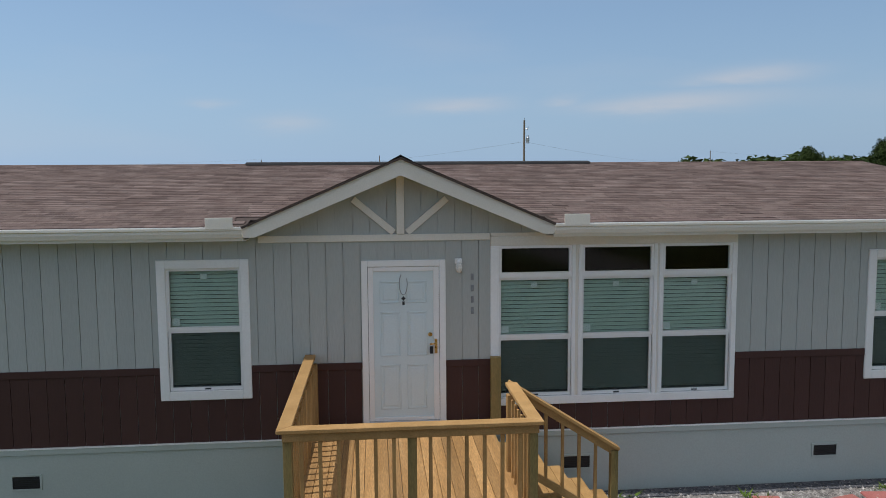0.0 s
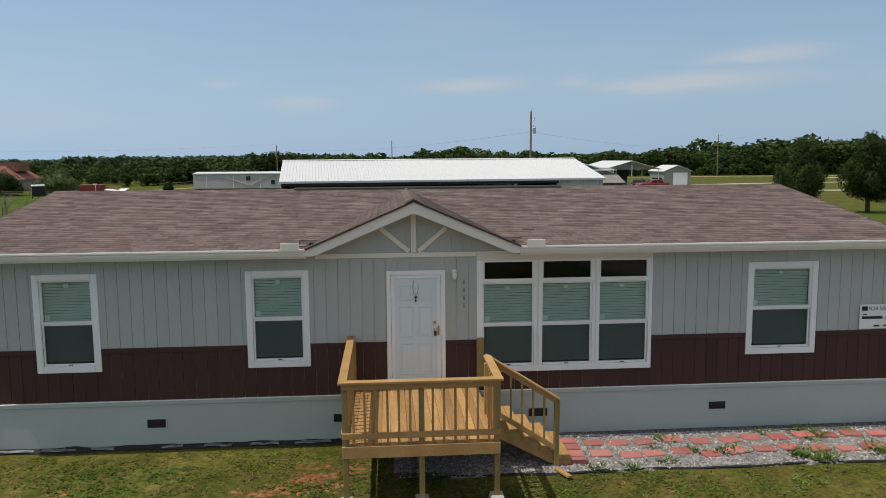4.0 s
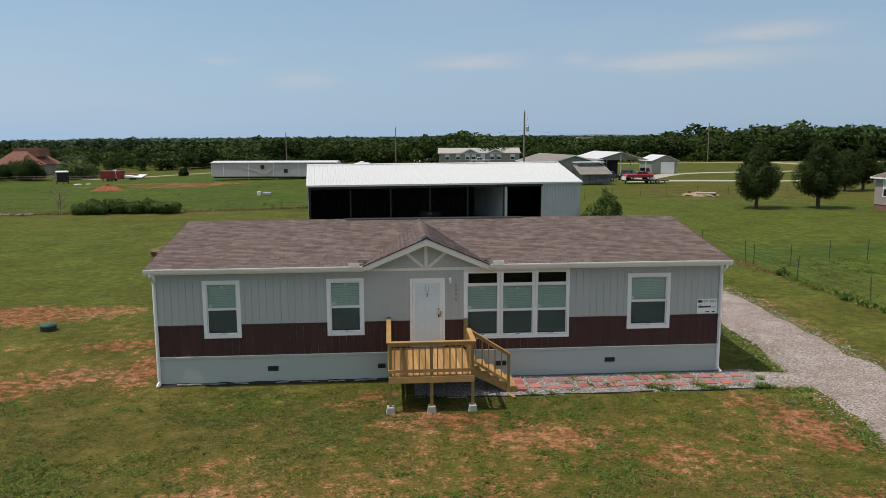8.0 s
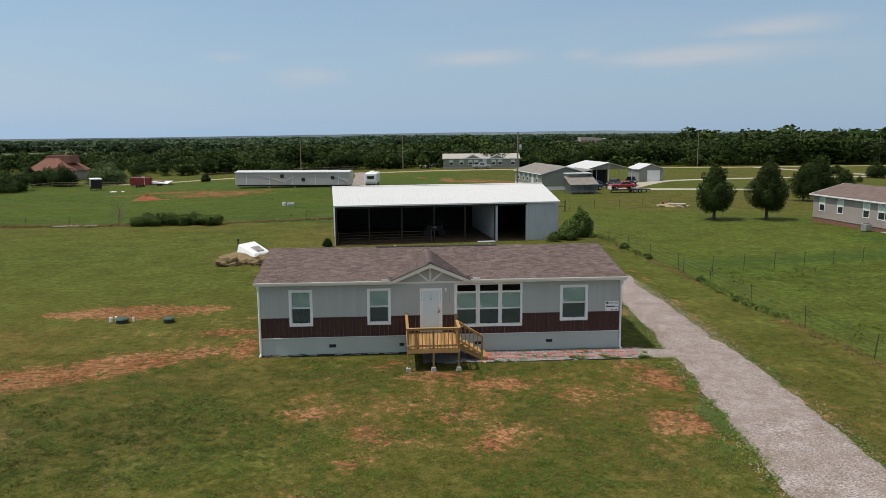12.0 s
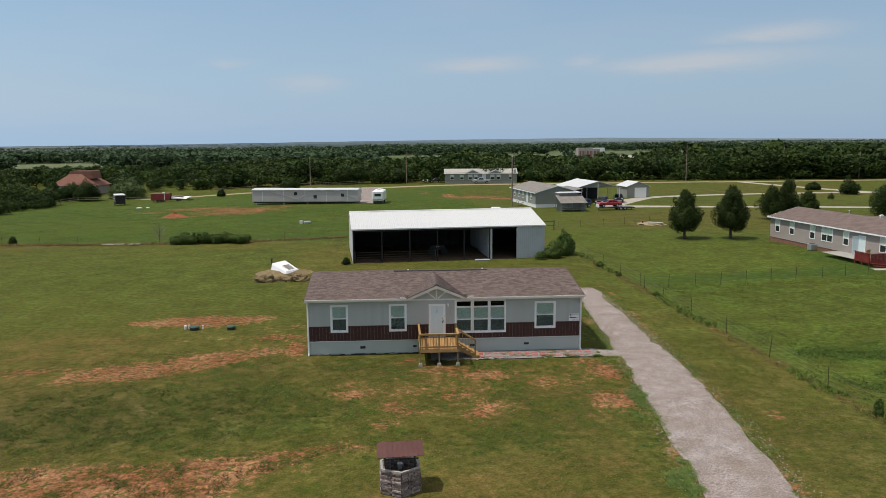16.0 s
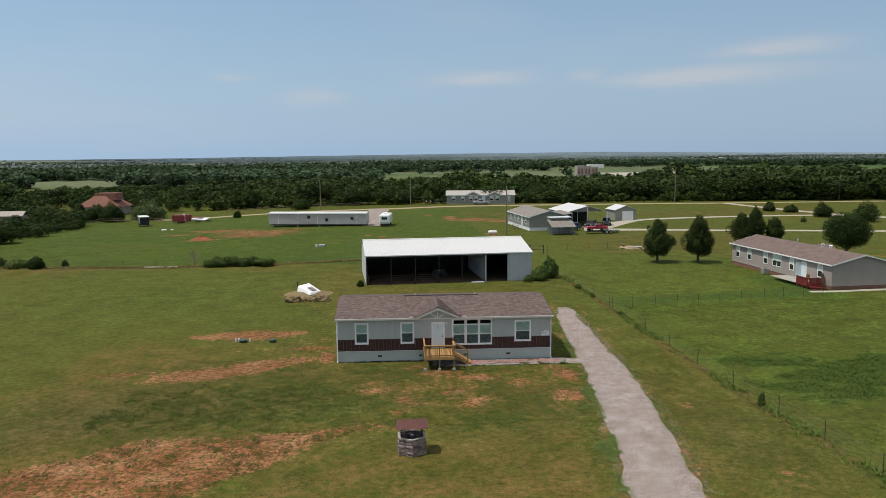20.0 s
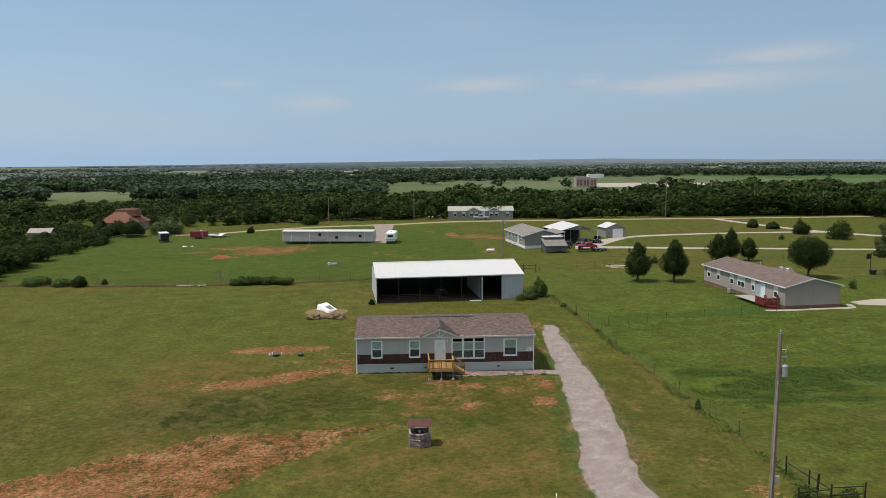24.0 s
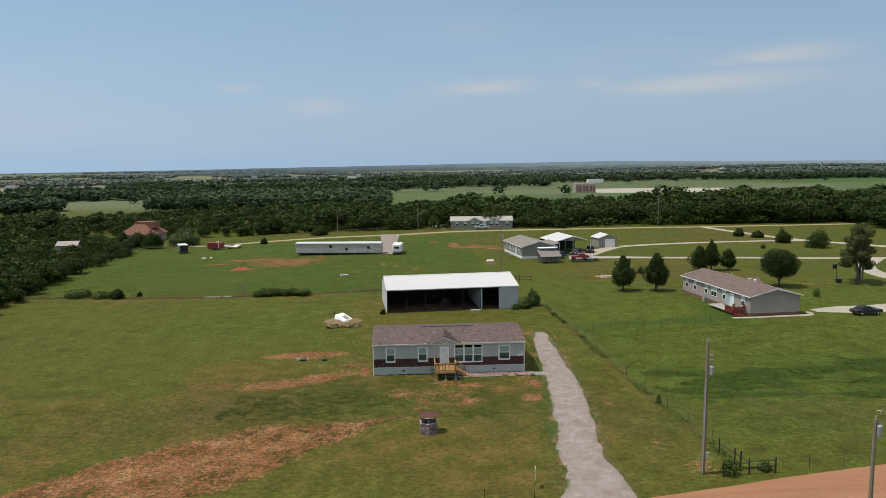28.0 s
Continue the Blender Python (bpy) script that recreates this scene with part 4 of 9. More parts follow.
def lights(w, x0, x1, z0, z1):
    zm = (z0 + z1) / 2 - 0.005
    e = 0.035
    for z_a, z_b, yy in ((zm, z1, 0.03), (z0, zm, 0.044)):
        bm = bm_new()
        rail = 0.045
        for a in ((x0, z_a, x0 + e, z_b), (x1 - e, z_a, x1, z_b), (x0 + e, z_b - e, x1 - e, z_b), (x0 + e, z_a, x1 - e, z_a + rail)):
            box(bm, a[0], yy - 0.018, a[1], a[2], yy + 0.03, a[3])
        part("sash", bm, VINYL, w)
        pane = part("pane", box_of(x0 + e - 0.004, yy + 0.016, z_a + 0.03, x1 - e + 0.004, yy + 0.021, z_b - 0.02), GLASS, w)
        pane.visible_shadow = False
    screen = part("insect_screen", box_of(x0 + e, 0.036, z0 + 0.045, x1 - e, 0.039, zm - e), SCREEN, w)
    screen.visible_shadow = False
    part("blind", blind_slats(x0 + 0.02, x1 - 0.02, z0 + 0.1, z1 - 0.03), BLIND, w)
    part("blind_rail", box_of(x0 + 0.02, 0.085, z0 + 0.07, x1 - 0.02, 0.115, z0 + 0.1), BLIND, w)
    part("sticker", box_of(x0 + 0.5 * (x1 - x0) - 0.05, 0.0565, z1 - 0.15, x0 + 0.5 * (x1 - x0) + 0.04, 0.0585, z1 - 0.08), TRIM, w)
    part("sticker", box_of(x0 + 0.05, 0.0565, zm + 0.06, x0 + 0.15, 0.0585, zm + 0.16), TRIM, w)
    part("latch", box_of((x0 + x1) / 2 - 0.03, 0.018, z0 + 0.012, (x0 + x1) / 2 + 0.05, 0.026, z0 + 0.03), BLACKM, w)


def blind_slats(x0, x1, z0, z1):
    bm = bm_new()
    z = z0
    while z < z1:
        box(bm, x0, -0.0025, -0.0262, x1, 0.0, 0.0262, pose(0, 0.1, z, -32))
        z += 0.055
    return bm


for spec in (W_ONE, W_TWO, W_FOUR):
    sash_window(*spec)


def triple_window():
    w = thing("triple_window", pose(0, 0, 0), "", "")
    w.parent = house
    x0, x1, z0, z1 = W_TRIPLE
    for a, b in ((x0, 9.985), (11.005, 11.145), (12.165, 12.29), (13.295, x1)):
        inner = 10 < a < 13
        for c, d in ((a, a + 0.048), (b - 0.048, b)) if inner else ((a, b),):
            part("mullion_casing", box_of(c, -0.032, z0 + 0.11, d, 0.02, z1 - 0.08, b=0.006), TRIM, w)
        if inner:
            part("mullion_cover", box_of(a + 0.049, -0.016, z0 + 0.11, b - 0.049, 0.018, z1 - 0.08), CREAM, w)
    part("sill", box_of(x0, -0.034, z0, x1, 0.02, z0 + 0.11, b=0.006), TRIM, w)
    part("head_casing", box_of(x0, -0.032, z1 - 0.08, x1, 0.02, z1 + 0.05, b=0.006), CREAM, w)
    for a, b in ((9.985, 11.005), (11.145, 12.165), (12.29, 13.295)):
        lights(w, a, b, z0 + 0.11, 3.115)
        bm = bm_new()
        e = 0.04
        for q in ((a, 3.115, b, 3.19), (a, 3.52, b, 3.56), (a, 3.19, a + e, 3.52), (b - e, 3.19, b, 3.52)):
            box(bm, q[0], -0.02, q[1], q[2], 0.03, q[3])
        part("transom_frame", bm, VINYL, w)
        pane = part("transom_pane", box_of(a + e - 0.004, 0.004, 3.185, b - e + 0.004, 0.009, 3.525), GLASS, w)
        pane.visible_shadow = False


triple_window()


def front_door():
    d = thing("door", pose(0, 0, 0), "", "")
    d.parent = house
    x0, x1, z0, z1 = DOORWAY
    for name, a in (("side_casing", (x0, 1.12, x0 + 0.085, z1)), ("side_casing", (x1 - 0.085, 1.12, x1, z1)), ("head_casing", (x0 + 0.085, z1 - 0.085, x1 - 0.085, z1))):
        part(name, box_of(a[0], -0.034, a[1], a[2], 0.02, a[3], b=0.006), TRIM, d)
    storm = bm_new()
    for a in ((x0 + 0.09, 1.17, 8.275, z1 - 0.09), (9.085, 1.17, x1 - 0.09, z1 - 0.09), (8.275, 3.235, 9.085, z1 - 0.09), (8.275, 1.17, 9.085, 1.215)):
        box(storm, a[0], -0.024, a[1], a[2], 0.012, a[3])
    storm = part("storm_door", bevel(storm, 0.004), VINYL, d)
    part("threshold", box_of(x0 + 0.09, -0.05, 1.10, x1 - 0.09, 0.1, 1.17, b=0.008), GALV, d)
    slab = bm_new()
    box(slab, 8.25, 0.0, 1.18, 9.11, 0.044, 3.26)
    slab = part("door_leaf", slab, DOORM, d)
    for row in ((1.33, 1.95), (2.07, 2.68), (2.80, 3.10)):
        for a, b in ((8.36, 8.635), (8.725, 9.0)):
            bm = bm_new()
            for q in ((a, row[0], b, row[0] + 0.02), (a, row[1] - 0.02, b, row[1]), (a, row[0], a + 0.02, row[1]), (b - 0.02, row[0], b, row[1])):
                box(bm, q[0], -0.010, q[1], q[2], 0.001, q[3])
            box(bm, a + 0.045, -0.007, row[0] + 0.045, b - 0.045, 0.001, row[1] - 0.045)
            part("door_panel", bevel(bm, 0.004), DOORM, slab)
    bm = tube(bm_new(), (8.68, -0.002, 2.86), (8.68, -0.014, 2.86), 0.032, 0.022, 4)
    box(bm, 8.665, -0.014, 2.77, 8.695, -0.002, 2.82)
    part("door_knocker", bm, BLACKM, slab, "small dark door knocker")
    bm = bm_new()
    loop = [(8.68 + 0.055 * math.sin(a), -0.01, 3.06 + 0.15 * math.cos(a)) for a in [2 * math.pi * i / 12 for i in range(13)]]
    for p, q in zip(loop[2:], loop[3:-1]):
        tube(bm, p, q, 0.005, seg=5)
    part("hanging_cord", bm, GREYINK, slab)
    bm = box(bm_new(), 9.1, -0.034, 2.10, 9.135, -0.024, 2.30)
    tube(bm, (9.117, -0.026, 2.24), (9.117, -0.075, 2.24), 0.011)
    tube(bm, (9.12, -0.07, 2.245), (9.03, -0.07, 2.235), 0.011)
    part("door_handle", bm, BRASS, storm, "brass lever handle")
    part("lock_box", box_of(9.03, -0.062, 2.10, 9.075, -0.026, 2.20, b=0.008), BLACKM, storm, "black key lock box")
    part("deadbolt", tube(bm_new(), (9.04, 0.0, 2.36), (9.04, -0.025, 2.36), 0.028, seg=12), BRASS, slab)


front_door()


def wall_fittings():
    lamp = thing("porch_light", pose(9.43, -0.004, 3.3) @ Matrix.Scale(0.8, 4), "small frosted white porch light on the wall", "wall light")
    part("back_plate", bevel(box(bm_new(), -0.06, -0.03, 0.03, 0.06, 0.0, 0.12), 0.01), TRIM, lamp)
    part("arm", tube(bm_new(), (0, -0.03, 0.07), (0, -0.1, 0.05), 0.022, 0.03, 10), TRIM, lamp)
    bm = bm_new()
    prof = [(0.035, 0.05), (0.055, 0.03), (0.06, -0.03), (0.05, -0.08), (0.03, -0.11)]
    for (r0, z0), (r1, z1) in zip(prof, prof[1:]):
        tube(bm, (0, -0.11, z0), (0, -0.11, z1), r0, r1, 12, caps=(z1 < -0.1 or z0 > 0.04))
    part("shade", bm, PORCELAIN, lamp)
    plate = thing("house_number", pose(9.62, -0.005, 2.57), "column of small dark marks on grey siding", "house number")
    for k in range(4):
        part("bar", box_of(-0.02, -0.010, 0.06 + k * 0.155, 0.02, -0.001, 0.15 + k * 0.155, b=0.006), GREYINK, plate)
    sign = thing("sale_sign", pose(18.04, -0.026, 2.27), "white sale sign with black lettering on the wall", "sign")
    part("board", box_of(-0.345, -0.012, -0.25, 0.345, -0.001, 0.25, b=0.003), VINYL, sign)
    part("header_band", box_of(-0.33, -0.0175, 0.10, 0.33, -0.0135, 0.235), VINYL, sign)
    part("logo_mark", box_of(-0.31, -0.0225, 0.125, -0.19, -0.0195, 0.215), INK, sign)
    txt = bpy.data.curves.new("lettering", "FONT")
    txt.body, txt.size, txt.align_x, txt.extrude = "FOR SALE", 0.115, "CENTER", 0.001
    tmp = bpy.data.objects.new("lettering", txt)
    scene.collection.objects.link(tmp)
    bpy.context.view_layer.update()
    me = bpy.data.meshes.new_from_object(tmp.evaluated_get(bpy.context.evaluated_depsgraph_get()))
    bpy.data.objects.remove(tmp)
    me.materials.clear()
    ob = part("lettering", me, INK, sign)
    ob.matrix_basis = pose(0.07, -0.0205, 0.128, 90)
    for zz, w, h, x in ((0.045, 0.09, 0.02, -0.24), (-0.02, 0.44, 0.055, -0.08), (-0.035, 0.12, 0.02, 0.24), (-0.19, 0.12, 0.035, 0.02), (-0.19, 0.1, 0.03, 0.22)):
        part("print_bar", box_of(x - w / 2, -0.0165, zz - h / 2, x + w / 2, -0.0135, zz + h / 2), INK, sign)


wall_fittings()


# ---- roof ----
GX, GHALF, GTOP, GBASE, GFRONT = 8.65, 1.985, 4.755, 3.90, -0.42   # the entry gable
GSLOPE = (GTOP - GBASE) / GHALF


def roof_z(y):
    return EAVE_Z + SLOPE * (y - EAVE_Y) if y <= RIDGE_Y else RIDGE_Z - SLOPE * (y - RIDGE_Y)


def tabs(origin, along, up, length, rise, keep, seed, exposure=0.145, lo=0.2, hi=0.42):
    """Shingle tabs over a slope: thin wedges in courses. Returns the rows of (start, width, course)."""
    rnd = random.Random(seed)
    rows, c = [], 0
    while c * exposure < rise - 0.02:
        s = -rnd.random() * 0.3
        while s < length:
            w = lo + rnd.random() * (hi - lo)
            a, b = max(s, 0), min(s + w, length)
            if b - a > 0.05 and keep((a + b) / 2, c * exposure):
                rows.append((a, b - a, c))
            s += w
        c += 1
    return rows


def tab_soup(name, rows, origin, along, up, seed, exposure=0.145, thick=0.012):
    rnd = np.random.RandomState(seed)
    o, a, u = (np.array(v, float) for v in (origin, along, up))
    nrm = np.cross(a, u)
    nrm = nrm / np.linalg.norm(nrm)
    R = np.array(rows, float)
    s0, s1, c = R[:, 0] + 0.002, R[:, 0] + R[:, 1] - 0.002, R[:, 2]
    k = len(R)
    lift = thick + rnd.rand(k) * 0.5 * thick
    drop = rnd.choice([0.0, 0.0, 0.018], k)

    def at(s, t, h):
        return o + s[:, None] * a + t[:, None] * u + h[:, None] * nrm
    t0, t1 = c * exposure - drop, c * exposure + exposure + 0.02
    base = np.full(k, 0.002)
    V = np.stack([at(s0, t0, base), at(s1, t0, base), at(s0, t0, lift), at(s1, t0, lift), at(s0, t1, base + 0.002), at(s1, t1, base + 0.002)], 1).reshape(-1, 3)
    i = np.arange(k)[:, None] * 6
    F = np.concatenate([i + np.array([[0, 1, 3, 2]]), i + np.array([[2, 3, 5, 4]])])
    return soup(name, V, F)


def build_roof():
    roof = thing("roof", pose(0, 0, 0), "", "")
    roof.parent = house
    ov = 0.14
    x0, x1 = -ov, L + ov
    ga, gb = GX - GHALF, GX + GHALF
    for xa, xb, ye in ((x0, ga, EAVE_Y), (ga, gb, 0.07), (gb, x1, EAVE_Y)):
        ze = roof_z(ye)
        bm = prism(bm_new(), [(ye, ze - 0.10), (ye, ze), (RIDGE_Y, RIDGE_Z), (DEPTH - EAVE_Y, EAVE_Z), (DEPTH - EAVE_Y, EAVE_Z - 0.10), (RIDGE_Y, RIDGE_Z - 0.10)], "x", xa, xb)
        part("roof_deck", bm, SHING_DARK, roof)
    up = Vector((0, 1, SLOPE)).normalized()
    rise = (RIDGE_Y - EAVE_Y) / up.y

    def keep(s, t):
        y, x = EAVE_Y + t * up.y, x0 + s
        return abs(x - GX) > GHALF + 0.22 or (y > 0.12 and abs(x - GX) > GHALF - 0.3 - (roof_z(y) - EAVE_Z) / GSLOPE)
    rows = tabs(None, None, None, x1 - x0, rise, keep, 3)
    near = [r for r in rows if r[2] < 9 and (3.3 < x0 + r[0] < 6.5 or 10.9 < x0 + r[0] < 13.4)][:290]
    taken = {(r[0], r[2]) for r in near}
    rest = [r for r in rows if (r[0], r[2]) not in taken]
    part("shingles", tab_soup("shingles", rest, (x0, EAVE_Y, EAVE_Z), (1, 0, 0), up, 5), SHINGLE, roof, "weathered brown asphalt shingles", kind="stuff")
    tilt = math.degrees(math.atan(SLOPE))
    tab = box_mesh("shingle", 0.0, -0.008, 0.0, 1.0, 0.16, 0.013)
    for s, w, c in near:
        p = Vector((x0 + s + 0.001, EAVE_Y, EAVE_Z)) + up * (c * 0.145)
        piece("shingle", tab, SHINGLE, roof, pose(p.x, p.y, p.z + 0.002, tilt - 1.2) @ Matrix.Diagonal((w - 0.002, 1, 1, 1)))
    rows = tabs(None, None, None, x1 - x0, rise, lambda s, t: True, 9)
    part("rear_shingles", tab_soup("rear_shingles", rows, (x1, DEPTH - EAVE_Y, EAVE_Z), (-1, 0, 0), (0, -up.y, up.z), 6), SHINGLE, roof, kind="stuff")
    # ridge caps, the long dark vent over the middle
    x = x0
    while x < x1:
        bm = bm_new()
        prism(bm, [(RIDGE_Y - 0.15, RIDGE_Z - 0.022), (RIDGE_Y, RIDGE_Z + 0.022), (RIDGE_Y + 0.15, RIDGE_Z - 0.022), (RIDGE_Y + 0.15, RIDGE_Z - 0.034), (RIDGE_Y, RIDGE_Z + 0.006), (RIDGE_Y - 0.15, RIDGE_Z - 0.034)], "x", x, min(x + 0.31, x1))
        part("ridge_cap", bm, SHINGLE, roof)
        x += 0.305
    bm = prism(bm_new(), [(RIDGE_Y - 0.17, RIDGE_Z - 0.01), (RIDGE_Y - 0.15, RIDGE_Z + 0.03), (RIDGE_Y, RIDGE_Z + 0.055), (RIDGE_Y + 0.15, RIDGE_Z + 0.03), (RIDGE_Y + 0.17, RIDGE_Z - 0.01)], "x", 5.8, 12.7)
    part("ridge_vent", bm, CAPDARK, roof, "long dark ridge vent")
    for x in (6.9, 12.6):
        part("vent_cap", tube(tube(bm_new(), (x, 7.4, 4.1), (x, 7.4, 4.46), 0.05, seg=10), (x, 7.4, 4.46), (x, 7.4, 4.52), 0.09, 0.05, 10), GALV, roof)
    # soffit, fascia, gutters in three lengths, rakes, downspouts
    for a, b in ((0, ga), (gb, L)):
        part("soffit", box_of(a, EAVE_Y + 0.03, 3.70, b, 0.0, 3.715), CREAM, roof)
    for a, b in ((x0, GX - GHALF - 0.03), (GX + GHALF + 0.03, x1)):
        part("fascia", box_of(a, EAVE_Y, 3.70, b, EAVE_Y + 0.025, EAVE_Z - 0.02), TRIM, roof)
        g = prism(bm_new(), [(EAVE_Y - 0.005, 3.745), (EAVE_Y - 0.075, 3.745), (EAVE_Y - 0.095, 3.80), (EAVE_Y - 0.095, 3.835), (EAVE_Y - 0.115, 3.845), (EAVE_Y - 0.115, 3.875), (EAVE_Y - 0.1, 3.875), (EAVE_Y - 0.1, 3.855), (EAVE_Y - 0.085, 3.80), (EAVE_Y - 0.02, 3.76), (EAVE_Y - 0.005, 3.875)], "x", a, b)
        part("gutter", g, CREAM, roof)
        part("drip_edge", box_of(a, EAVE_Y - 0.02, EAVE_Z - 0.012, b, EAVE_Y + 0.05, EAVE_Z + 0.001), TRIM, roof)
    for xa in (x0 - 0.02, x1):
        bm = bm_new()
        prism(bm, [(EAVE_Y - 0.02, EAVE_Z - 0.13), (EAVE_Y - 0.02, EAVE_Z + 0.01), (RIDGE_Y, RIDGE_Z + 0.01), (RIDGE_Y, RIDGE_Z - 0.14)], "x", xa, xa + 0.022)
        prism(bm, [(DEPTH - EAVE_Y, EAVE_Z - 0.13), (DEPTH - EAVE_Y, EAVE_Z + 0.01), (RIDGE_Y, RIDGE_Z + 0.01), (RIDGE_Y, RIDGE_Z - 0.14)], "x", xa, xa + 0.022)
        part("rake_board", bm, SHING_DARK, roof)
    for sx, out in ((0.045, -1), (L - 0.045, 1)):
        bm = bm_new()
        line = [(sx, EAVE_Y - 0.05, 3.75), (sx, EAVE_Y - 0.05, 3.66), (sx, -0.075, 3.42), (sx, -0.075, 0.16), (sx + 0.03 * out, -0.26, 0.06)]
        for p, q in zip(line, line[1:]):
            tube(bm, p, q, 0.042, seg=6)
        part("downspout", bm, TRIM, roof)
    for xa, xb in ((6.19, 6.53), (10.78, 11.12)):
        part("diverter", box_of(xa, EAVE_Y - 0.12, 3.86, xb, EAVE_Y - 0.105, 4.005, b=0.004), CREAM, roof, "white splash guard on the gutter")
    # entry gable: siding, trim, braces, barge boards, its two small slopes
    gable = part("entry_gable", prism(bm_new(), [(GX - GHALF + 0.08, 3.72), (GX + GHALF - 0.08, 3.72), (GX, GTOP - 0.1)], "y", 0.012, 0.06), SIDING, house)
    x = GX - GHALF + 0.2
    while x < GX + GHALF - 0.2:
        e = x + 0.229
        za, zb = (GTOP - 0.12 - GSLOPE * abs(q - GX) for q in (x, e))
        tops = [(x + 0.004, za)] + ([(GX, GTOP - 0.12)] if x < GX < e else []) + [(e - 0.004, zb)]
        if min(za, zb) > 3.76:
            part("gable_board", prism(bm_new(), [(x + 0.004, 3.73)] + [(e - 0.004, 3.73)] + tops[::-1], "y", -0.004, 0.012), SIDING, gable)
        x = e
    part("cross_trim", box_of(GX - GHALF + 0.1, -0.035, 3.645, 9.865, 0.0, 3.735, b=0.005), CREAM, gable)
    part("cross_trim", box_of(9.87, -0.035, 3.692, GX + GHALF + 0.02, 0.0, 3.737, b=0.005), CREAM, gable)
    part("king_post", box_of(GX - 0.052, -0.045, 3.74, GX + 0.052, -0.005, 4.52, b=0.005), CREAM, gable)
    for s in (-1, 1):
        bm = box(bm_new(), 0, -0.042, -0.045, 0.70, -0.008, 0.045)
        ob = part("brace", bevel(bm, 0.005), CREAM, gable)
        ob.matrix_basis = pose(GX + s * 0.09, 0, 3.76, 0, -40 if s > 0 else -140, 0)
    run = math.hypot(GHALF + 0.02, GTOP - GBASE)
    ang = math.degrees(math.atan(GSLOPE))
    back = (GTOP - EAVE_Z) / SLOPE + EAVE_Y
    for s in (-1, 1):
        z1, z0 = GTOP - 0.02, GBASE - 0.02
        bm = prism(bm_new(), [(GX, z1), (GX + s * (GHALF + 0.02), z0), (GX + s * (GHALF + 0.02), z0 - 0.135), (GX + s * (GHALF - 0.12), z0 - 0.135), (GX, z1 - 0.215)], "y", GFRONT, GFRONT + 0.03)
        part("barge_board", bm, CREAM, gable)
        bm = prism(bm_new(), [(GX, GTOP - 0.1), (GX + s * GHALF, GBASE - 0.1), (GX + s * GHALF, GBASE - 0.115), (GX, GTOP - 0.115)], "y", GFRONT + 0.03, 0.0)
        part("gable_soffit", bm, CREAM, gable)
        # the slope runs back until the main roof rises through it
        bm = bm_new()
        pts = [(GX, GFRONT - 0.03, GTOP), (GX + s * (GHALF + 0.04), GFRONT - 0.03, GBASE - 0.015), (GX + s * (GHALF + 0.04), EAVE_Y + 0.2, GBASE - 0.015), (GX, back, GTOP)]
        hi = [bm.verts.new(p) for p in pts]
        lo = [bm.verts.new((p[0], p[1], p[2] - 0.03)) for p in pts]
        bm.faces.new(hi)
        bm.faces.new(lo[::-1])
        for i in range(4):
            bm.faces.new((hi[i], hi[(i + 1) % 4], lo[(i + 1) % 4], lo[i]))
        bmesh.ops.recalc_face_normals(bm, faces=bm.faces[:])
        part("gable_deck", bm, SHING_DARK, roof)
        u = Vector((-s, 0, GSLOPE)).normalized()

        def keep_g(sv, t, s=s, u=u):
            x = GHALF + 0.04 - t * u.length * abs(u.x)
            return sv < (GTOP - GSLOPE * x - EAVE_Z) / SLOPE + EAVE_Y - GFRONT + 0.12
        rws = tabs(None, None, None, back - GFRONT + 0.1, run, keep_g, 20 + s)
        if s < 0:
            me = tab_soup("gable_shingles", [(back - GFRONT + 0.1 - a - w, w, c) for a, w, c in rws], (GX + s * (GHALF + 0.04), GFRONT - 0.03 + back - GFRONT + 0.1, GBASE - 0.015), (0, -1, 0), u, 30, thick=0.005)
        else:
            me = tab_soup("gable_shingles", rws, (GX + s * (GHALF + 0.04), GFRONT - 0.03, GBASE - 0.015), (0, 1, 0), u, 31, thick=0.005)
        part("gable_shingles", me, SHINGLE, roof, kind="stuff")
    y = GFRONT - 0.03
    while y < back - 0.1:
        bm = prism(bm_new(), [(GX - 0.15, GTOP - 0.05), (GX, GTOP + 0.03), (GX + 0.15, GTOP - 0.05), (GX + 0.15, GTOP - 0.062), (GX, GTOP + 0.014), (GX - 0.15, GTOP - 0.062)], "y", y, y + 0.3)
        part("gable_ridge_cap", bm, CAPDARK if y < 0 else SHINGLE, roof)
        y += 0.295


build_roof()


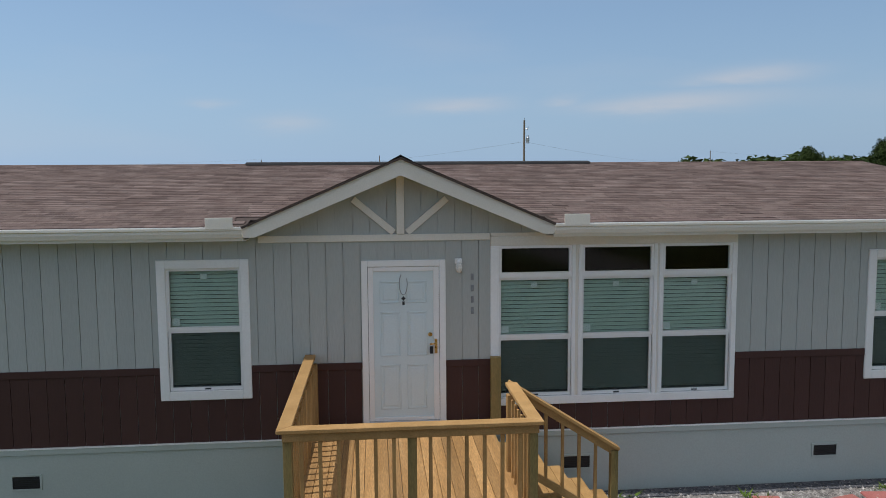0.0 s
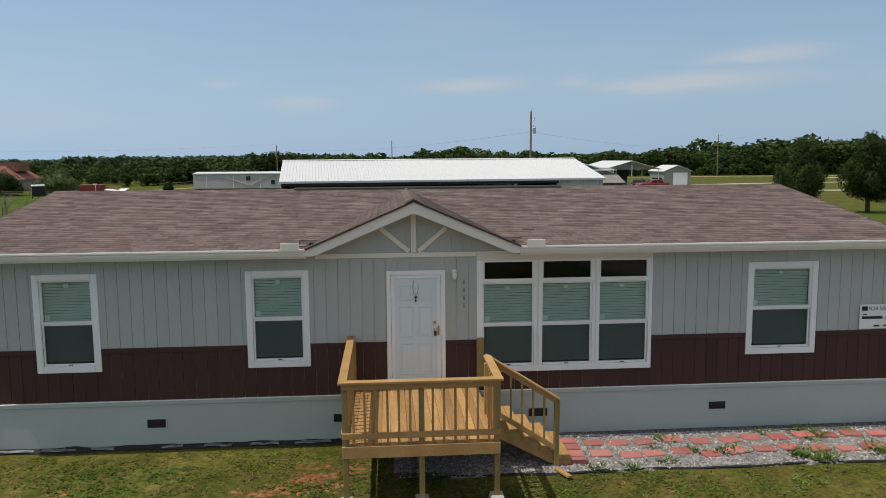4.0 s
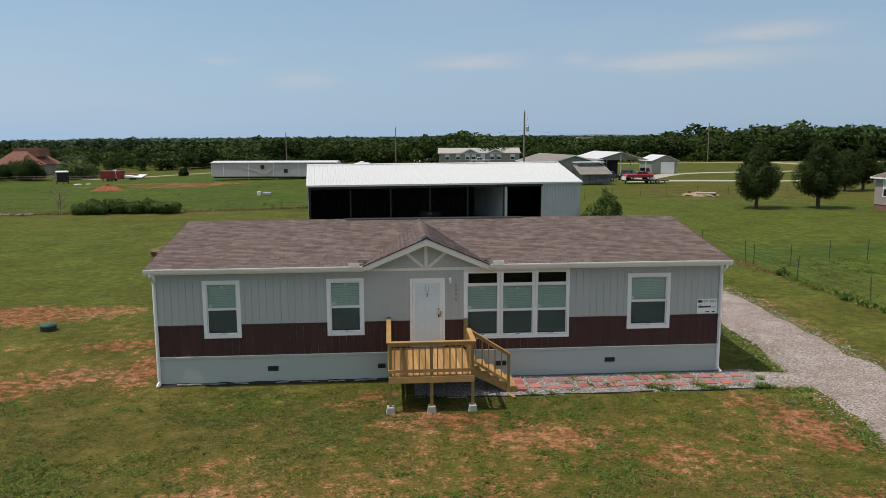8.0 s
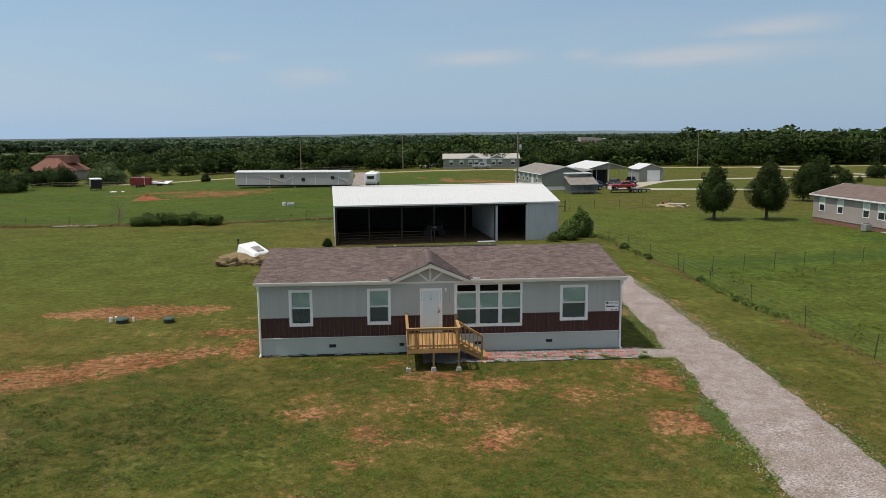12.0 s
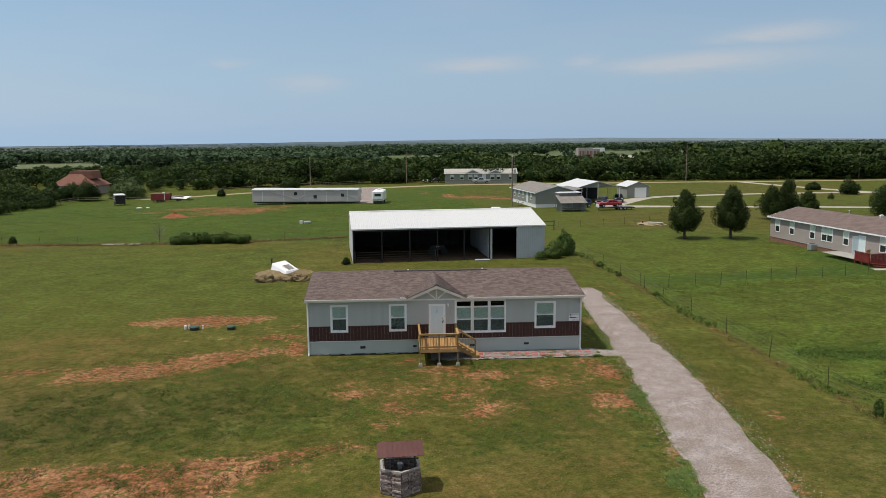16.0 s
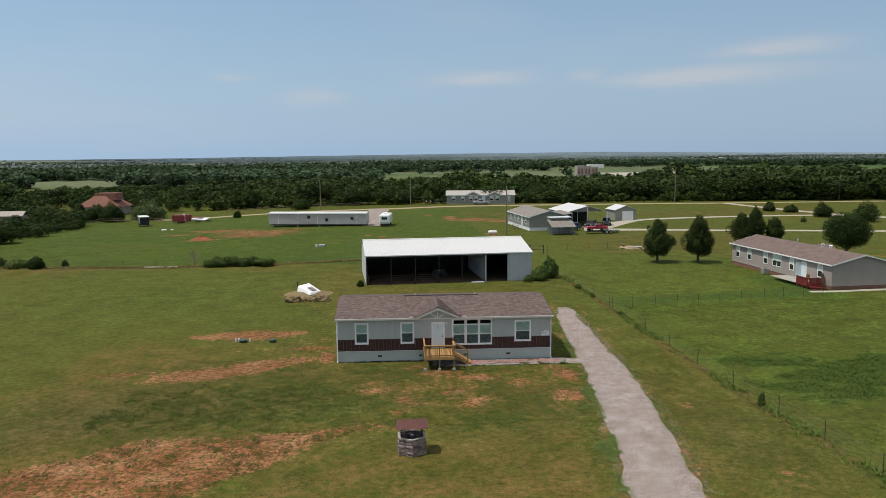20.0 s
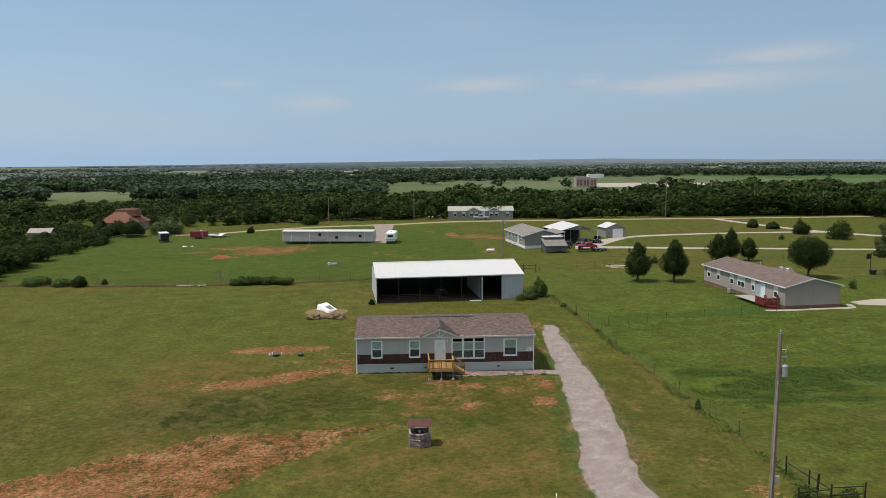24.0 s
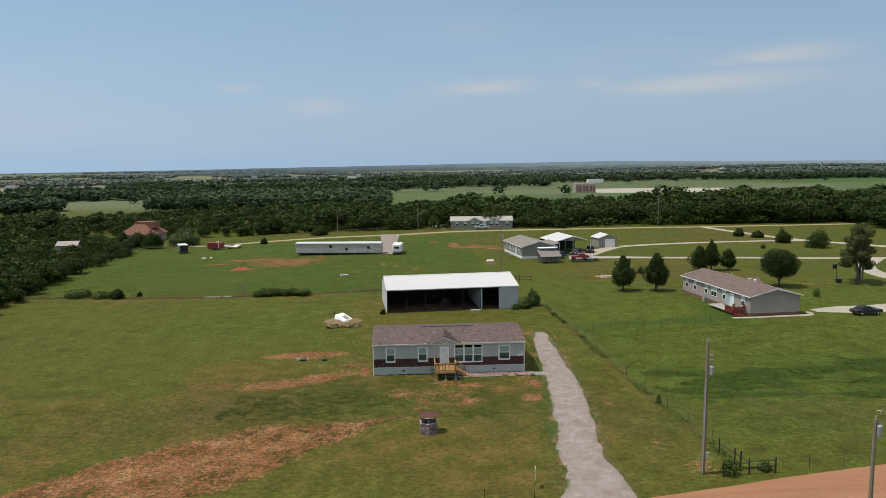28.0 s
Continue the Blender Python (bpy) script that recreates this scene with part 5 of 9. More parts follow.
# ---- the wooden porch ----
def build_porch():
    deck = thing("porch_deck", pose(0, 0, 0), "raised treated pine porch with railing and side stairs", "porch")
    x0, x1, y0, fz = 7.40, 9.88, -3.05, 1.09
    # floor planks run towards the door
    plank = box_mesh("deck_plank", -0.068, y0 + 0.01, -0.036, 0.068, -0.03, 0.0, b=0.004)
    n = 17
    for k in range(n):
        xx = x0 + 0.05 + (x1 - x0 - 0.1) * (k + 0.5) / n
        piece("deck_plank", plank, PINE_X, deck, pose(xx, 0, fz + 0.001 * (k % 3)))
    part("front_rim", box_of(x0, y0 - 0.035, 0.895, x1, y0, fz - 0.005, b=0.004), PINE, deck)
    for xa in (x0, x1 - 0.038):
        part("side_rim", box_of(xa, y0 + 0.002, 0.895, xa + 0.038, -0.04, fz - 0.04, b=0.004), PINE, deck)
    for k in range(5):
        xx = x0 + 0.4 + k * 0.42
        part("joist", box_of(xx, y0 + 0.002, 0.90, xx + 0.038, -0.04, fz - 0.04), PINE, deck)
    for xx in (x0 + 0.045, 8.64, x1 - 0.045):
        p = part("post", box_of(xx - 0.044, y0 + 0.002, 0.10, xx + 0.044, y0 + 0.09, 2.0, b=0.005), PINE_G, deck)
        bm = prism(bm_new(), [(-0.14, -0.02), (0.14, -0.02), (0.10, 0.19), (-0.10, 0.19)], "y", -0.13, 0.13)
        ob = part("footing_block", bevel(bm, 0.01), CONC, deck, "grey concrete pier block")
        ob.matrix_basis = pose(xx, y0 + 0.045, 0.0)
    for xx in (x0 + 0.045, x1 - 0.045):
        part("post", box_of(xx - 0.044, -0.2, 0.0, xx + 0.044, -0.112, 0.9, b=0.005), PINE_G, deck)
    part("wall_post", box_of(7.42, -0.1, fz, 7.51, -0.012, 2.0, b=0.005), PINE, deck)
    part("wall_post", box_of(9.86, -0.125, fz, 10.0, -0.036, 2.04, b=0.005), PINE_G, deck)
    part("rail_post", box_of(x1 - 0.09, -1.80, fz, x1, -1.71, 2.0, b=0.005), PINE, deck)
    # caps with mitred corners, rails under them, bottom rails
    c0, c1 = 2.09, 2.13
    part("cap_rail", bevel(prism(bm_new(), [(x0 - 0.05, y0 - 0.09), (x1 + 0.04, y0 - 0.09), (x1 - 0.10, y0 + 0.05), (x0 + 0.09, y0 + 0.05)], "z", c0, c1), 0.005), PINE, deck)
    part("cap_rail", bevel(prism(bm_new(), [(x0 - 0.05, y0 - 0.087), (x0 + 0.088, y0 + 0.052), (x0 + 0.088, -0.04), (x0 - 0.05, -0.04)], "z", c0, c1), 0.005), PINE, deck)
    part("cap_rail", bevel(prism(bm_new(), [(x1 + 0.04, y0 - 0.087), (x1 - 0.098, y0 + 0.052), (x1 - 0.098, -1.70), (x1 + 0.04, -1.70)], "z", c0, c1), 0.005), PINE, deck)
    part("top_rail", box_of(x0, y0 - 0.038, 1.995, x1, y0, 2.088, b=0.004), PINE, deck)
    part("top_rail", box_of(x0, y0 + 0.002, 1.999, x0 + 0.036, -0.04, 2.088, b=0.004), PINE, deck)
    part("top_rail", box_of(x1 - 0.036, y0 + 0.002, 1.999, x1, -1.70, 2.088, b=0.004), PINE, deck)
    part("bottom_rail", box_of(x0, y0 - 0.038, 1.205, x1, y0, 1.30, b=0.004), PINE, deck)
    part("bottom_rail", box_of(x0 - 0.02, y0 + 0.002, 1.205, x0 + 0.016, -0.04, 1.29, b=0.004), PINE, deck)
    part("bottom_rail", box_of(x1 - 0.016, y0 + 0.002, 1.205, x1 + 0.02, -1.72, 1.29, b=0.004), PINE, deck)
    bal = box_mesh("baluster", -0.018, -0.018, 1.095, 0.018, 0.018, 1.995, b=0.003)
    for k in range(1, 14):
        xx = x0 + k * (x1 - x0) / 14
        if abs(xx - 8.64) > 0.07:
            piece("baluster", bal, PINE, deck, pose(xx, y0 + 0.02, 0))
    for k in range(1, 17):
        piece("baluster", bal, PINE, deck, pose(x0 + 0.056, y0 + k * 0.178, 0))
    for k in range(1, 7):
        piece("baluster", bal, PINE, deck, pose(x1 - 0.056, y0 + 0.02 + k * 0.178, 0))
    # stairs towards the gravel bed
    steps, ya, yb = 5, -1.62, -0.28
    rise, tread = fz / 6, 0.301
    for k in range(steps):
        z, xx = fz - rise * (k + 1), x1 + k * tread
        for j in range(2):
            part("tread", box_of(xx + 0.01 + j * 0.150, ya, z - 0.036, xx + 0.155 + j * 0.150, yb, z, b=0.004), PINE, deck)
    for yy in (ya + 0.03, (ya + yb) / 2, yb - 0.07):
        out = []
        for k in range(steps):
            out += [(x1 + k * tread, fz - rise * (k + 1) - 0.037), (x1 + (k + 1) * tread, fz - rise * (k + 1) - 0.037)]
        low = [(x1 + steps * tread, 0.0), (x1 + steps * tread - 0.22, 0.0), (x1, fz - 0.42)]
        part("stringer", prism(bm_new(), out + low, "y", yy, yy + 0.038), PINE, deck)
    ys = ya - 0.03
    part("stair_post", box_of(11.06, ys - 0.02, 0.0, 11.15, ys + 0.07, 1.25, b=0.005), PINE_G, deck)
    slope = math.degrees(math.atan2(0.80, 1.25))

    def incline(name, x, z, length, w, h, mt=PINE):
        ob = part(name, box_of(0, -w / 2, -h / 2, length, w / 2, h / 2, b=0.004), mt, deck)
        ob.matrix_basis = pose(x, ys + 0.015, z, 0, slope, 0)
    incline("stair_cap", x1 - 0.04, 2.11, 1.56, 0.13, 0.038)
    incline("stair_rail", x1 - 0.02, 2.03, 1.5, 0.038, 0.09)
    incline("stair_rail", x1 - 0.02, 1.16, 1.5, 0.038, 0.09)
    for k in range(1, 6):
        xx = x1 + k * 0.2
        z = 2.07 - (xx - x1) * 0.64
        part("stair_baluster", box_of(xx - 0.018, ys - 0.002, z - 0.92, xx + 0.018, ys + 0.034, z - 0.02, b=0.003), PINE, deck)
    scrap = thing("wood_scrap", pose(11.15, -1.98, 0.036, 0, 0, 112), "short offcut of pine lying on gravel", "offcut")
    part("board", box_of(-0.2, -0.045, 0, 0.2, 0.045, 0.04, b=0.004), PINE, scrap)


build_porch()


# ---- gravel bed with pavers ----
DARKGRAVEL = surf("dark_gravel", (0.04, 0.045, 0.055), (0.19, 0.19, 0.20), 14, 0.95, 1.0, fine=34, grain=0.6, dist=0.03, spec=0.15)


def build_bed():
    bm = bm_new()
    rnd = random.Random(12)
    xs = [8.2 + 0.25 * k for k in range(46)]
    prev = None
    for x in xs:
        front = -1.86 + 0.05 * rnd.uniform(-1, 1) + (0.3 if x < 9 else 0)
        if x > 18.6:
            front += (x - 18.6) * 0.25
        row = [bm.verts.new((x, front - 0.05, -0.02))] + [bm.verts.new((x, front + (0.0 - front) * j / 5, 0.035)) for j in range(6)]
        if prev:
            for j in range(6):
                bm.faces.new((prev[j], row[j], row[j + 1], prev[j + 1]))
        prev = row
    bed = part("gravel_bed", bm, GRAVEL)
    tagged(bed, "pale gravel bed along the house front", "gravel bed", kind="structure")
    strip = box_of(11.2, -0.30, 0.0, L + 0.6, -0.04, 0.05)
    part("dark_gravel_strip", strip, DARKGRAVEL, bed, "dark grey gravel along the wall")
    # loose stones
    r = np.random.RandomState(3)
    k = 7500
    px, py = 8.3 + r.rand(k) * 11.4, -1.9 + r.rand(k) * 1.85
    sz = 0.014 + 0.026 * r.rand(k) ** 2
    base = np.array([(1, 0, 0), (-0.5, 0.9, 0), (-0.5, -0.9, 0), (0.1, 0, 0.9)], float)
    rot = r.rand(k) * 6.28
    c, s = np.cos(rot), np.sin(rot)
    V = np.empty((k, 4, 3))
    for j in range(4):
        b = base[j] * (0.7 + 0.6 * r.rand(k, 1))
        V[:, j, 0], V[:, j, 1], V[:, j, 2] = px + sz * (b[:, 0] * c - b[:, 1] * s), py + sz * (b[:, 0] * s + b[:, 1] * c), 0.034 + sz * b[:, 2]
    i = np.arange(k)[:, None] * 4
    part("stones", soup("stones", V.reshape(-1, 3), np.concatenate([i + np.array([[0, 1, 3]]), i + np.array([[1, 2, 3]]), i + np.array([[2, 0, 3]])])), GRAVEL, bed, kind="stuff")
    me = box_mesh("paver", -0.19, -0.14, -0.01, 0.19, 0.14, 0.045, b=0.012)
    for k in range(14):
        for yy in (-1.27, -0.66):
            x = 12.02 + k * 0.525 + (0.0 if yy < -1 else 0.02)
            piece("paver", me, PAVER, bed, pose(x + rnd.uniform(-0.06, 0.06), yy + rnd.uniform(-0.09, 0.09), 0.022 + rnd.uniform(-0.008, 0.01), rnd.uniform(-3, 3), rnd.uniform(-3, 3), rnd.uniform(-13, 13)))
    for j in range(4):
        piece("paver", me, PAVER, bed, pose(11.54 + rnd.uniform(-0.02, 0.02), -0.50 - j * 0.325, 0.03, rnd.uniform(-2, 2), 0, rnd.uniform(-3, 3)))
    bm = bm_new()
    pts = [(x, -1.9 + 0.03 * math.sin(x * 2.1) + (max(0, x - 18.6) * 0.25), 0.02 + 0.01 * math.sin(x * 5)) for x in [8.4 + 0.35 * q for q in range(32)]]
    for p, q in zip(pts, pts[1:]):
        tube(bm, p, q, 0.022, seg=6)
    tagged(part("garden_edging", bm, RUBBER), "thin black plastic edging along gravel", "edging", kind="structure")


build_bed()


# ---- the open barn behind ----
def build_barn():
    barn = thing("barn", pose(0.98, 38.1, 0, 0, 0, 5.07), "open-fronted steel barn with a white metal roof", "barn")
    W, D, RY, E, R = 23.1, 13.2, 6.9, 4.02, 5.43

    def rz(y):
        return E + (R - E) * y / RY if y <= RY else R - (R - E) * (y - RY) / (D - RY)
    # ribbed roof sheets, each about a metre wide
    sheet_w = 0.915
    n = int(round((W + 0.3) / sheet_w))
    sheet_w = (W + 0.3) / n
    sl = math.atan2(R - E, RY)
    for s, span in ((0, (-0.18, RY)), (1, (RY, D + 0.18))):
        bm = bm_new()
        prof = []
        for k in range(4):
            u = k * sheet_w / 4
            prof += [(u, 0.0), (u + sheet_w / 4 - 0.075, 0.0), (u + sheet_w / 4 - 0.055, 0.028), (u + sheet_w / 4 - 0.02, 0.028)]
        prof.append((sheet_w, 0.0))
        rows = []
        for y in span:
            zz = E + (R - E) * y / RY if s == 0 else R - (R - E) * (y - RY) / (D - RY)
            rows.append([bm.verts.new((u, y, zz + h + 0.03)) for u, h in prof])
        for a, b, c, d in zip(rows[0], rows[0][1:], rows[1][1:], rows[1]):
            bm.faces.new((a, b, c, d))
        lo = [[bm.verts.new((u, y, z)) for u in (0, sheet_w)] for y, z in ((span[0], rows[0][0].co.z - 0.02), (span[1], rows[1][0].co.z - 0.02))]
        bm.faces.new((lo[0][0], lo[1][0], lo[1][1], lo[0][1]))
        me = bpy.data.meshes.new("roof_sheet")
        bm.to_mesh(me)
        bm.free()
        for k in range(n):
            piece("roof_sheet", me, WHITEROOF, barn, pose(-0.15 + k * sheet_w, 0, 0))
    part("ridge_cap", prism(bm_new(), [(RY - 0.25, R + 0.02), (RY, R + 0.085), (RY + 0.25, R + 0.02), (RY, R + 0.07)], "x", -0.17, W + 0.17), WHITEROOF, barn)
    part("eave_trim", box_of(-0.15, -0.2, E - 0.12, W + 0.15, -0.17, E + 0.02), WHITEROOF, barn)
    # side and rear cladding with ribs
    def clad(name, a, b, mat_out, mat_in, z_of):
        length = (Vector(b) - Vector(a)).length
        d = (Vector(b) - Vector(a)).normalized()
        nn = Vector((d.y, -d.x, 0))
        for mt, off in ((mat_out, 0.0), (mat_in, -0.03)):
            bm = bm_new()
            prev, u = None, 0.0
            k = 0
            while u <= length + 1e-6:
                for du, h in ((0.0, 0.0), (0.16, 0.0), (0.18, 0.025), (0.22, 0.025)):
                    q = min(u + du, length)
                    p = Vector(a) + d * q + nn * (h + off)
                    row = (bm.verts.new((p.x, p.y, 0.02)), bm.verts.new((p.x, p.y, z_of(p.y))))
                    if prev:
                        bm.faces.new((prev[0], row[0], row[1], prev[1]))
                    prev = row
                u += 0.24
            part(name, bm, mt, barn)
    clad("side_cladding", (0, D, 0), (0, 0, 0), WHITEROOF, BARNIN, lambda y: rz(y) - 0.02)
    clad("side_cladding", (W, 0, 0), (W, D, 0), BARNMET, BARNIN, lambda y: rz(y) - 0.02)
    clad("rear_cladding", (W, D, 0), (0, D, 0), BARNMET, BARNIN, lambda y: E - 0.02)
    clad("front_cladding", (19.75, 0, 0), (W, 0, 0), BARNMET, BARNIN, lambda y: E - 0.05)
    clad("partition", (16.45, 0.2, 0), (16.45, D - 0.2, 0), BARNMET, BARNMET, lambda y: rz(y) - 0.1)
    part("door_jamb", box_of(16.40, -0.05, 0, 16.62, 0.12, E - 0.05), BARNMET, barn)
    part("door_jamb", box_of(19.62, -0.05, 0, 19.76, 0.12, E - 0.05), BARNMET, barn)
    part("dirt_floor", box_of(0.1, 0.05, 0.0, W - 0.1, D - 0.1, 0.03), SOIL_DARK, barn)
    # posts, rafters, purlins, girts
    for k, x in enumerate((0.12, 3.4, 6.7, 10.0, 13.2, 16.3)):
        part("front_post", box_of(x - 0.06, -0.02, 0, x + 0.06, 0.1, E - 0.02), DARKMET, barn)
        part("rear_post", box_of(x - 0.06, D - 0.2, 0, x + 0.06, D - 0.08, E - 0.02), DARKMET, barn)
        for ya, yb in ((0, RY), (RY, D)):
            part("rafter", prism(bm_new(), [(ya, rz(ya) - 0.02), (yb, rz(yb) - 0.02), (yb, rz(yb) - 0.2), (ya, rz(ya) - 0.2)], "x", x - 0.04, x + 0.04), DARKMET, barn)
    part("header_beam", box_of(0, -0.1, E - 0.32, 19.7, 0.0, E - 0.1), DARKMET, barn)
    for k in range(5):
        y = 0.8 + k * 1.4
        part("purlin", box_of(0.05, y, rz(y) - 0.09, 16.4, y + 0.06, rz(y) - 0.015), DARKMET, barn)
    for z in (0.7, 1.7, 2.7):
        part("girt", box_of(0.1, D - 0.16, z, 16.3, D - 0.07, z + 0.09), DARKMET, barn)
        part("girt", box_of(0.06, 0.2, z, 0.13, D - 0.2, z + 0.09), DARKMET, barn)
    # pipe pen along the open front at one end, and clutter in the shade
    pen = thing("pipe_gate", pose(0.98, 38.1, 0, 0, 0, 5.07), "rusty pipe livestock gate across a barn bay", "gate")
    for z in (0.35, 0.62, 0.9, 1.18):
        part("gate_rail", tube(bm_new(), (0.3, 0.5, z), (9.8, 0.5, z), 0.022, seg=6), POSTM, pen)
    for x in (0.3, 3.4, 6.7, 9.8):
        part("gate_post", tube(bm_new(), (x, 0.5, 0), (x, 0.5, 1.3), 0.04, seg=8), POSTM, pen)
    implement = thing("farm_implement", pose(11.2, 44.0, 0.03, 0, 0, 5), "dark machine parked in the barn shade", "machine")
    bm = box(bm_new(), -0.9, -0.5, 0.55, 0.9, 0.5, 1.25)
    part("body", bevel(bm, 0.08), DARKMET, implement)
    part("roll_bar", tube(tube(tube(bm_new(), (-0.5, 0, 1.2), (-0.5, 0, 2.2), 0.03), (0.5, 0, 1.2), (0.5, 0, 2.2), 0.03), (-0.5, 0, 2.2), (0.5, 0, 2.2), 0.03), DARKMET, implement)
    for x in (-0.75, 0.75):
        for y in (-0.55, 0.55):
            part("wheel", tube(bm_new(), (x, y - 0.1, 0.42), (x, y + 0.1, 0.42), 0.42, seg=16), RUBBER, implement)
    part("lamp_lens", box_of(-0.2, -0.53, 1.0, 0.1, -0.505, 1.1), VINYL, implement)
    panel = thing("metal_sheet", pose(16.3, 38.9, 0.02, 0, 0, 8), "loose pale metal sheet lying on the ground", "sheet metal")
    part("sheet", box_of(-0.9, -0.35, 0.0, 0.9, 0.3, 0.1, b=0.02), BARNMET, panel)


SOIL_DARK = surf("packed_barn_dirt", (0.10, 0.07, 0.05), (0.16, 0.11, 0.08), 0.8, 0.97, 0.4, fine=8, grain=0.2, spec=0.05)
build_barn()


# ---- wishing well ----
def build_well():
    m = pose(6.0, -19.9, gz1(6, -19.9), 0, 0, 4)
    well = thing("wishing_well", m, "six-sided stone wishing well with a maroon metal roof", "well")
    rnd = random.Random(5)
    r, courses, h = 0.91, 11, 0.093
    for c in range(courses):
        for side in range(6):
            a0, a1 = radians(60 * side + 30), radians(60 * side + 90)
            p, q = Vector((r * math.cos(a0), r * math.sin(a0))), Vector((r * math.cos(a1), r * math.sin(a1)))
            n = 3 if c % 2 else 2
            for k in range(n):
                u0, u1 = k / n + 0.01, (k + 1) / n - 0.01
                s, e = p.lerp(q, u0), p.lerp(q, u1)
                out = (s + e).normalized() * (rnd.uniform(0.0, 0.05) + (0.02 if (c + side) % 2 else 0.0))
                inn = 0.82
                pts = [s + out, e + out, e * inn, s * inn]
                part("stone", bevel(prism(bm_new(), [(v.x, v.y) for v in pts], "z", c * h + 0.004, (c + 1) * h - 0.006), 0.008), WELLSTONE, well)
    bm = bm_new()
    ring = [(math.cos(radians(60 * i + 30)), math.sin(radians(60 * i + 30))) for i in range(6)]
    for i in range(6):
        a, b = ring[i], ring[(i + 1) % 6]
        prism(bm, [(a[0] * 0.93, a[1] * 0.93), (b[0] * 0.93, b[1] * 0.93), (b[0] * 0.82, b[1] * 0.82), (a[0] * 0.82, a[1] * 0.82)], "z", courses * h, courses * h + 0.05)
    part("rim", bm, CONC, well, "pale rim of the stone wall")
    part("pit_cover", tube(bm_new(), (0, 0, 0.25), (0, 0, 0.3), 0.66, seg=6), BLACKM, well)
    for s in (-1, 1):
        part("roof_post", box_of(s * 0.62 - 0.04, -0.04, 0.3, s * 0.62 + 0.04, 0.04, 1.78), BARK, well)
    part("crank_bar", tube(bm_new(), (-0.7, 0, 1.25), (0.78, 0, 1.25), 0.03, seg=8), BARK, well)
    bucket = part("bucket", tube(bm_new(), (0.0, -0.02, 0.86), (0.0, -0.02, 1.08), 0.09, 0.12, 12), GALV, well)
    part("rope", tube(bm_new(), (0, -0.02, 1.08), (0, 0, 1.25), 0.008, seg=5), HAY, bucket)
    for s in (-1, 1):
        for k in range(9):
            x = -0.95 + k * 0.211
            for nm, a, b, z in (("roof_sheet", x, x + 0.161, 0.0), ("roof_rib", x + 0.161, x + 0.211, 0.018)):
                part(nm, prism(bm_new(), [(0.0, 2.03 + z), (s * 0.72, 1.66 + z), (s * 0.72, 1.645 + z), (0.0, 2.015 + z)], "x", a, b), WELLROOF, well)
    for x in (-0.75, 0.75):
        part("gable_board", prism(bm_new(), [(-0.6, 1.68), (0.6, 1.68), (0, 1.99)], "x", x - 0.015, x + 0.015), WELLROOF, well)


build_well()


# ---- fences ----
def t_post(h=1.25):
    bm = box(bm_new(), -0.022, -0.006, 0, 0.022, 0.006, h)
    box(bm, -0.005, 0.006, 0, 0.005, 0.035, h)
    me = bpy.data.meshes.new("post")
    bm.to_mesh(me)
    bm.free()
    return me


def wire_fence(label, line, spacing, wires, height=1.2, wood_at=(), mesh=False, seed=1):
    f = thing("wire_fence", pose(0, 0, 0), label, "fence", "field fences")
    me = t_post(height + 0.1)
    rnd = random.Random(seed)
    pts = []
    for a, b in zip(line, line[1:]):
        a, b = Vector(a), Vector(b)
        n = max(1, round((b - a).length / spacing))
        pts += [a.lerp(b, k / n) for k in range(n)]
    pts.append(Vector(line[-1]))
    wood = box_mesh("wood_post", -0.06, -0.06, 0, 0.06, 0.06, height + 0.25, b=0.015)
    for k, p in enumerate(pts):
        z = gz1(p.x, p.y)
        if k in wood_at:
            piece("wood_post", wood, DARKMET, f, pose(p.x, p.y, z, rnd.uniform(-2, 2), rnd.uniform(-2, 2), rnd.uniform(0, 40)))
        else:
            piece("post", me, POSTM, f, pose(p.x, p.y, z, rnd.uniform(-4, 4), rnd.uniform(-4, 4), rnd.uniform(-20, 20)))
    for w in wires:
        bm = bm_new()
        for a, b in zip(pts, pts[1:]):
            za, zb = gz1(a.x, a.y) + w, gz1(b.x, b.y) + w
            mid = (a + b) / 2
            zm = (za + zb) / 2 - 0.02
            tube(bm, (a.x, a.y, za), (mid.x, mid.y, zm), 0.006, seg=3, caps=False)
            tube(bm, (mid.x, mid.y, zm), (b.x, b.y, zb), 0.006, seg=3, caps=False)
        part("wire", bm, WIRE, f)
    return f


wire_fence("rusty steel post and wire fence beside a mown strip", [(31.3, -31.8), (30.8, -16), (30.4, -3), (30.2, 3), (30.0, 9.2), (29.85, 15.4), (29.8, 21.4), (29.25, 33), (28.75, 38), (28.7, 44.5)], 6.2, (0.3, 0.6, 0.9, 1.15), wood_at=(0,), seed=2)
wire_fence("low steel post and wire fence across pasture", [(29.8, 20.3), (32.2, 20.4), (35.1, 21.1), (40.4, 21.55), (46.0, 22.5), (49.0, 22.9), (57.0, 24.2)], 2.75, (0.35, 0.7, 1.1), seed=3)
wire_fence("sagging wire fence along a field edge", [(-120, 70), (-77, 62.0), (-49, 58.8), (-33, 57.6), (-15.6, 58.7), (1, 63.0), (28, 68)], 6.0, (0.3, 0.7, 1.1), seed=4)
wire_fence("wire fence across green pasture", [(28, 68), (44, 73.0), (62, 76), (100, 79.0), (140, 80)], 4.5, (0.3, 0.7, 1.1), seed=5)
wire_fence("wire fence beside the dirt road", [(-40, -45.0), (5, -36.8), (9.7, -36.0), (13.6, -35.2)], 4.6, (0.4, 0.8, 1.15), seed=6)
wire_fence("wire fence beside the dirt road", [(33.5, -33.2), (40, -32.0), (44.5, -31.0), (70, -26), (120, -17)], 3.4, (0.4, 0.8, 1.15), seed=7)


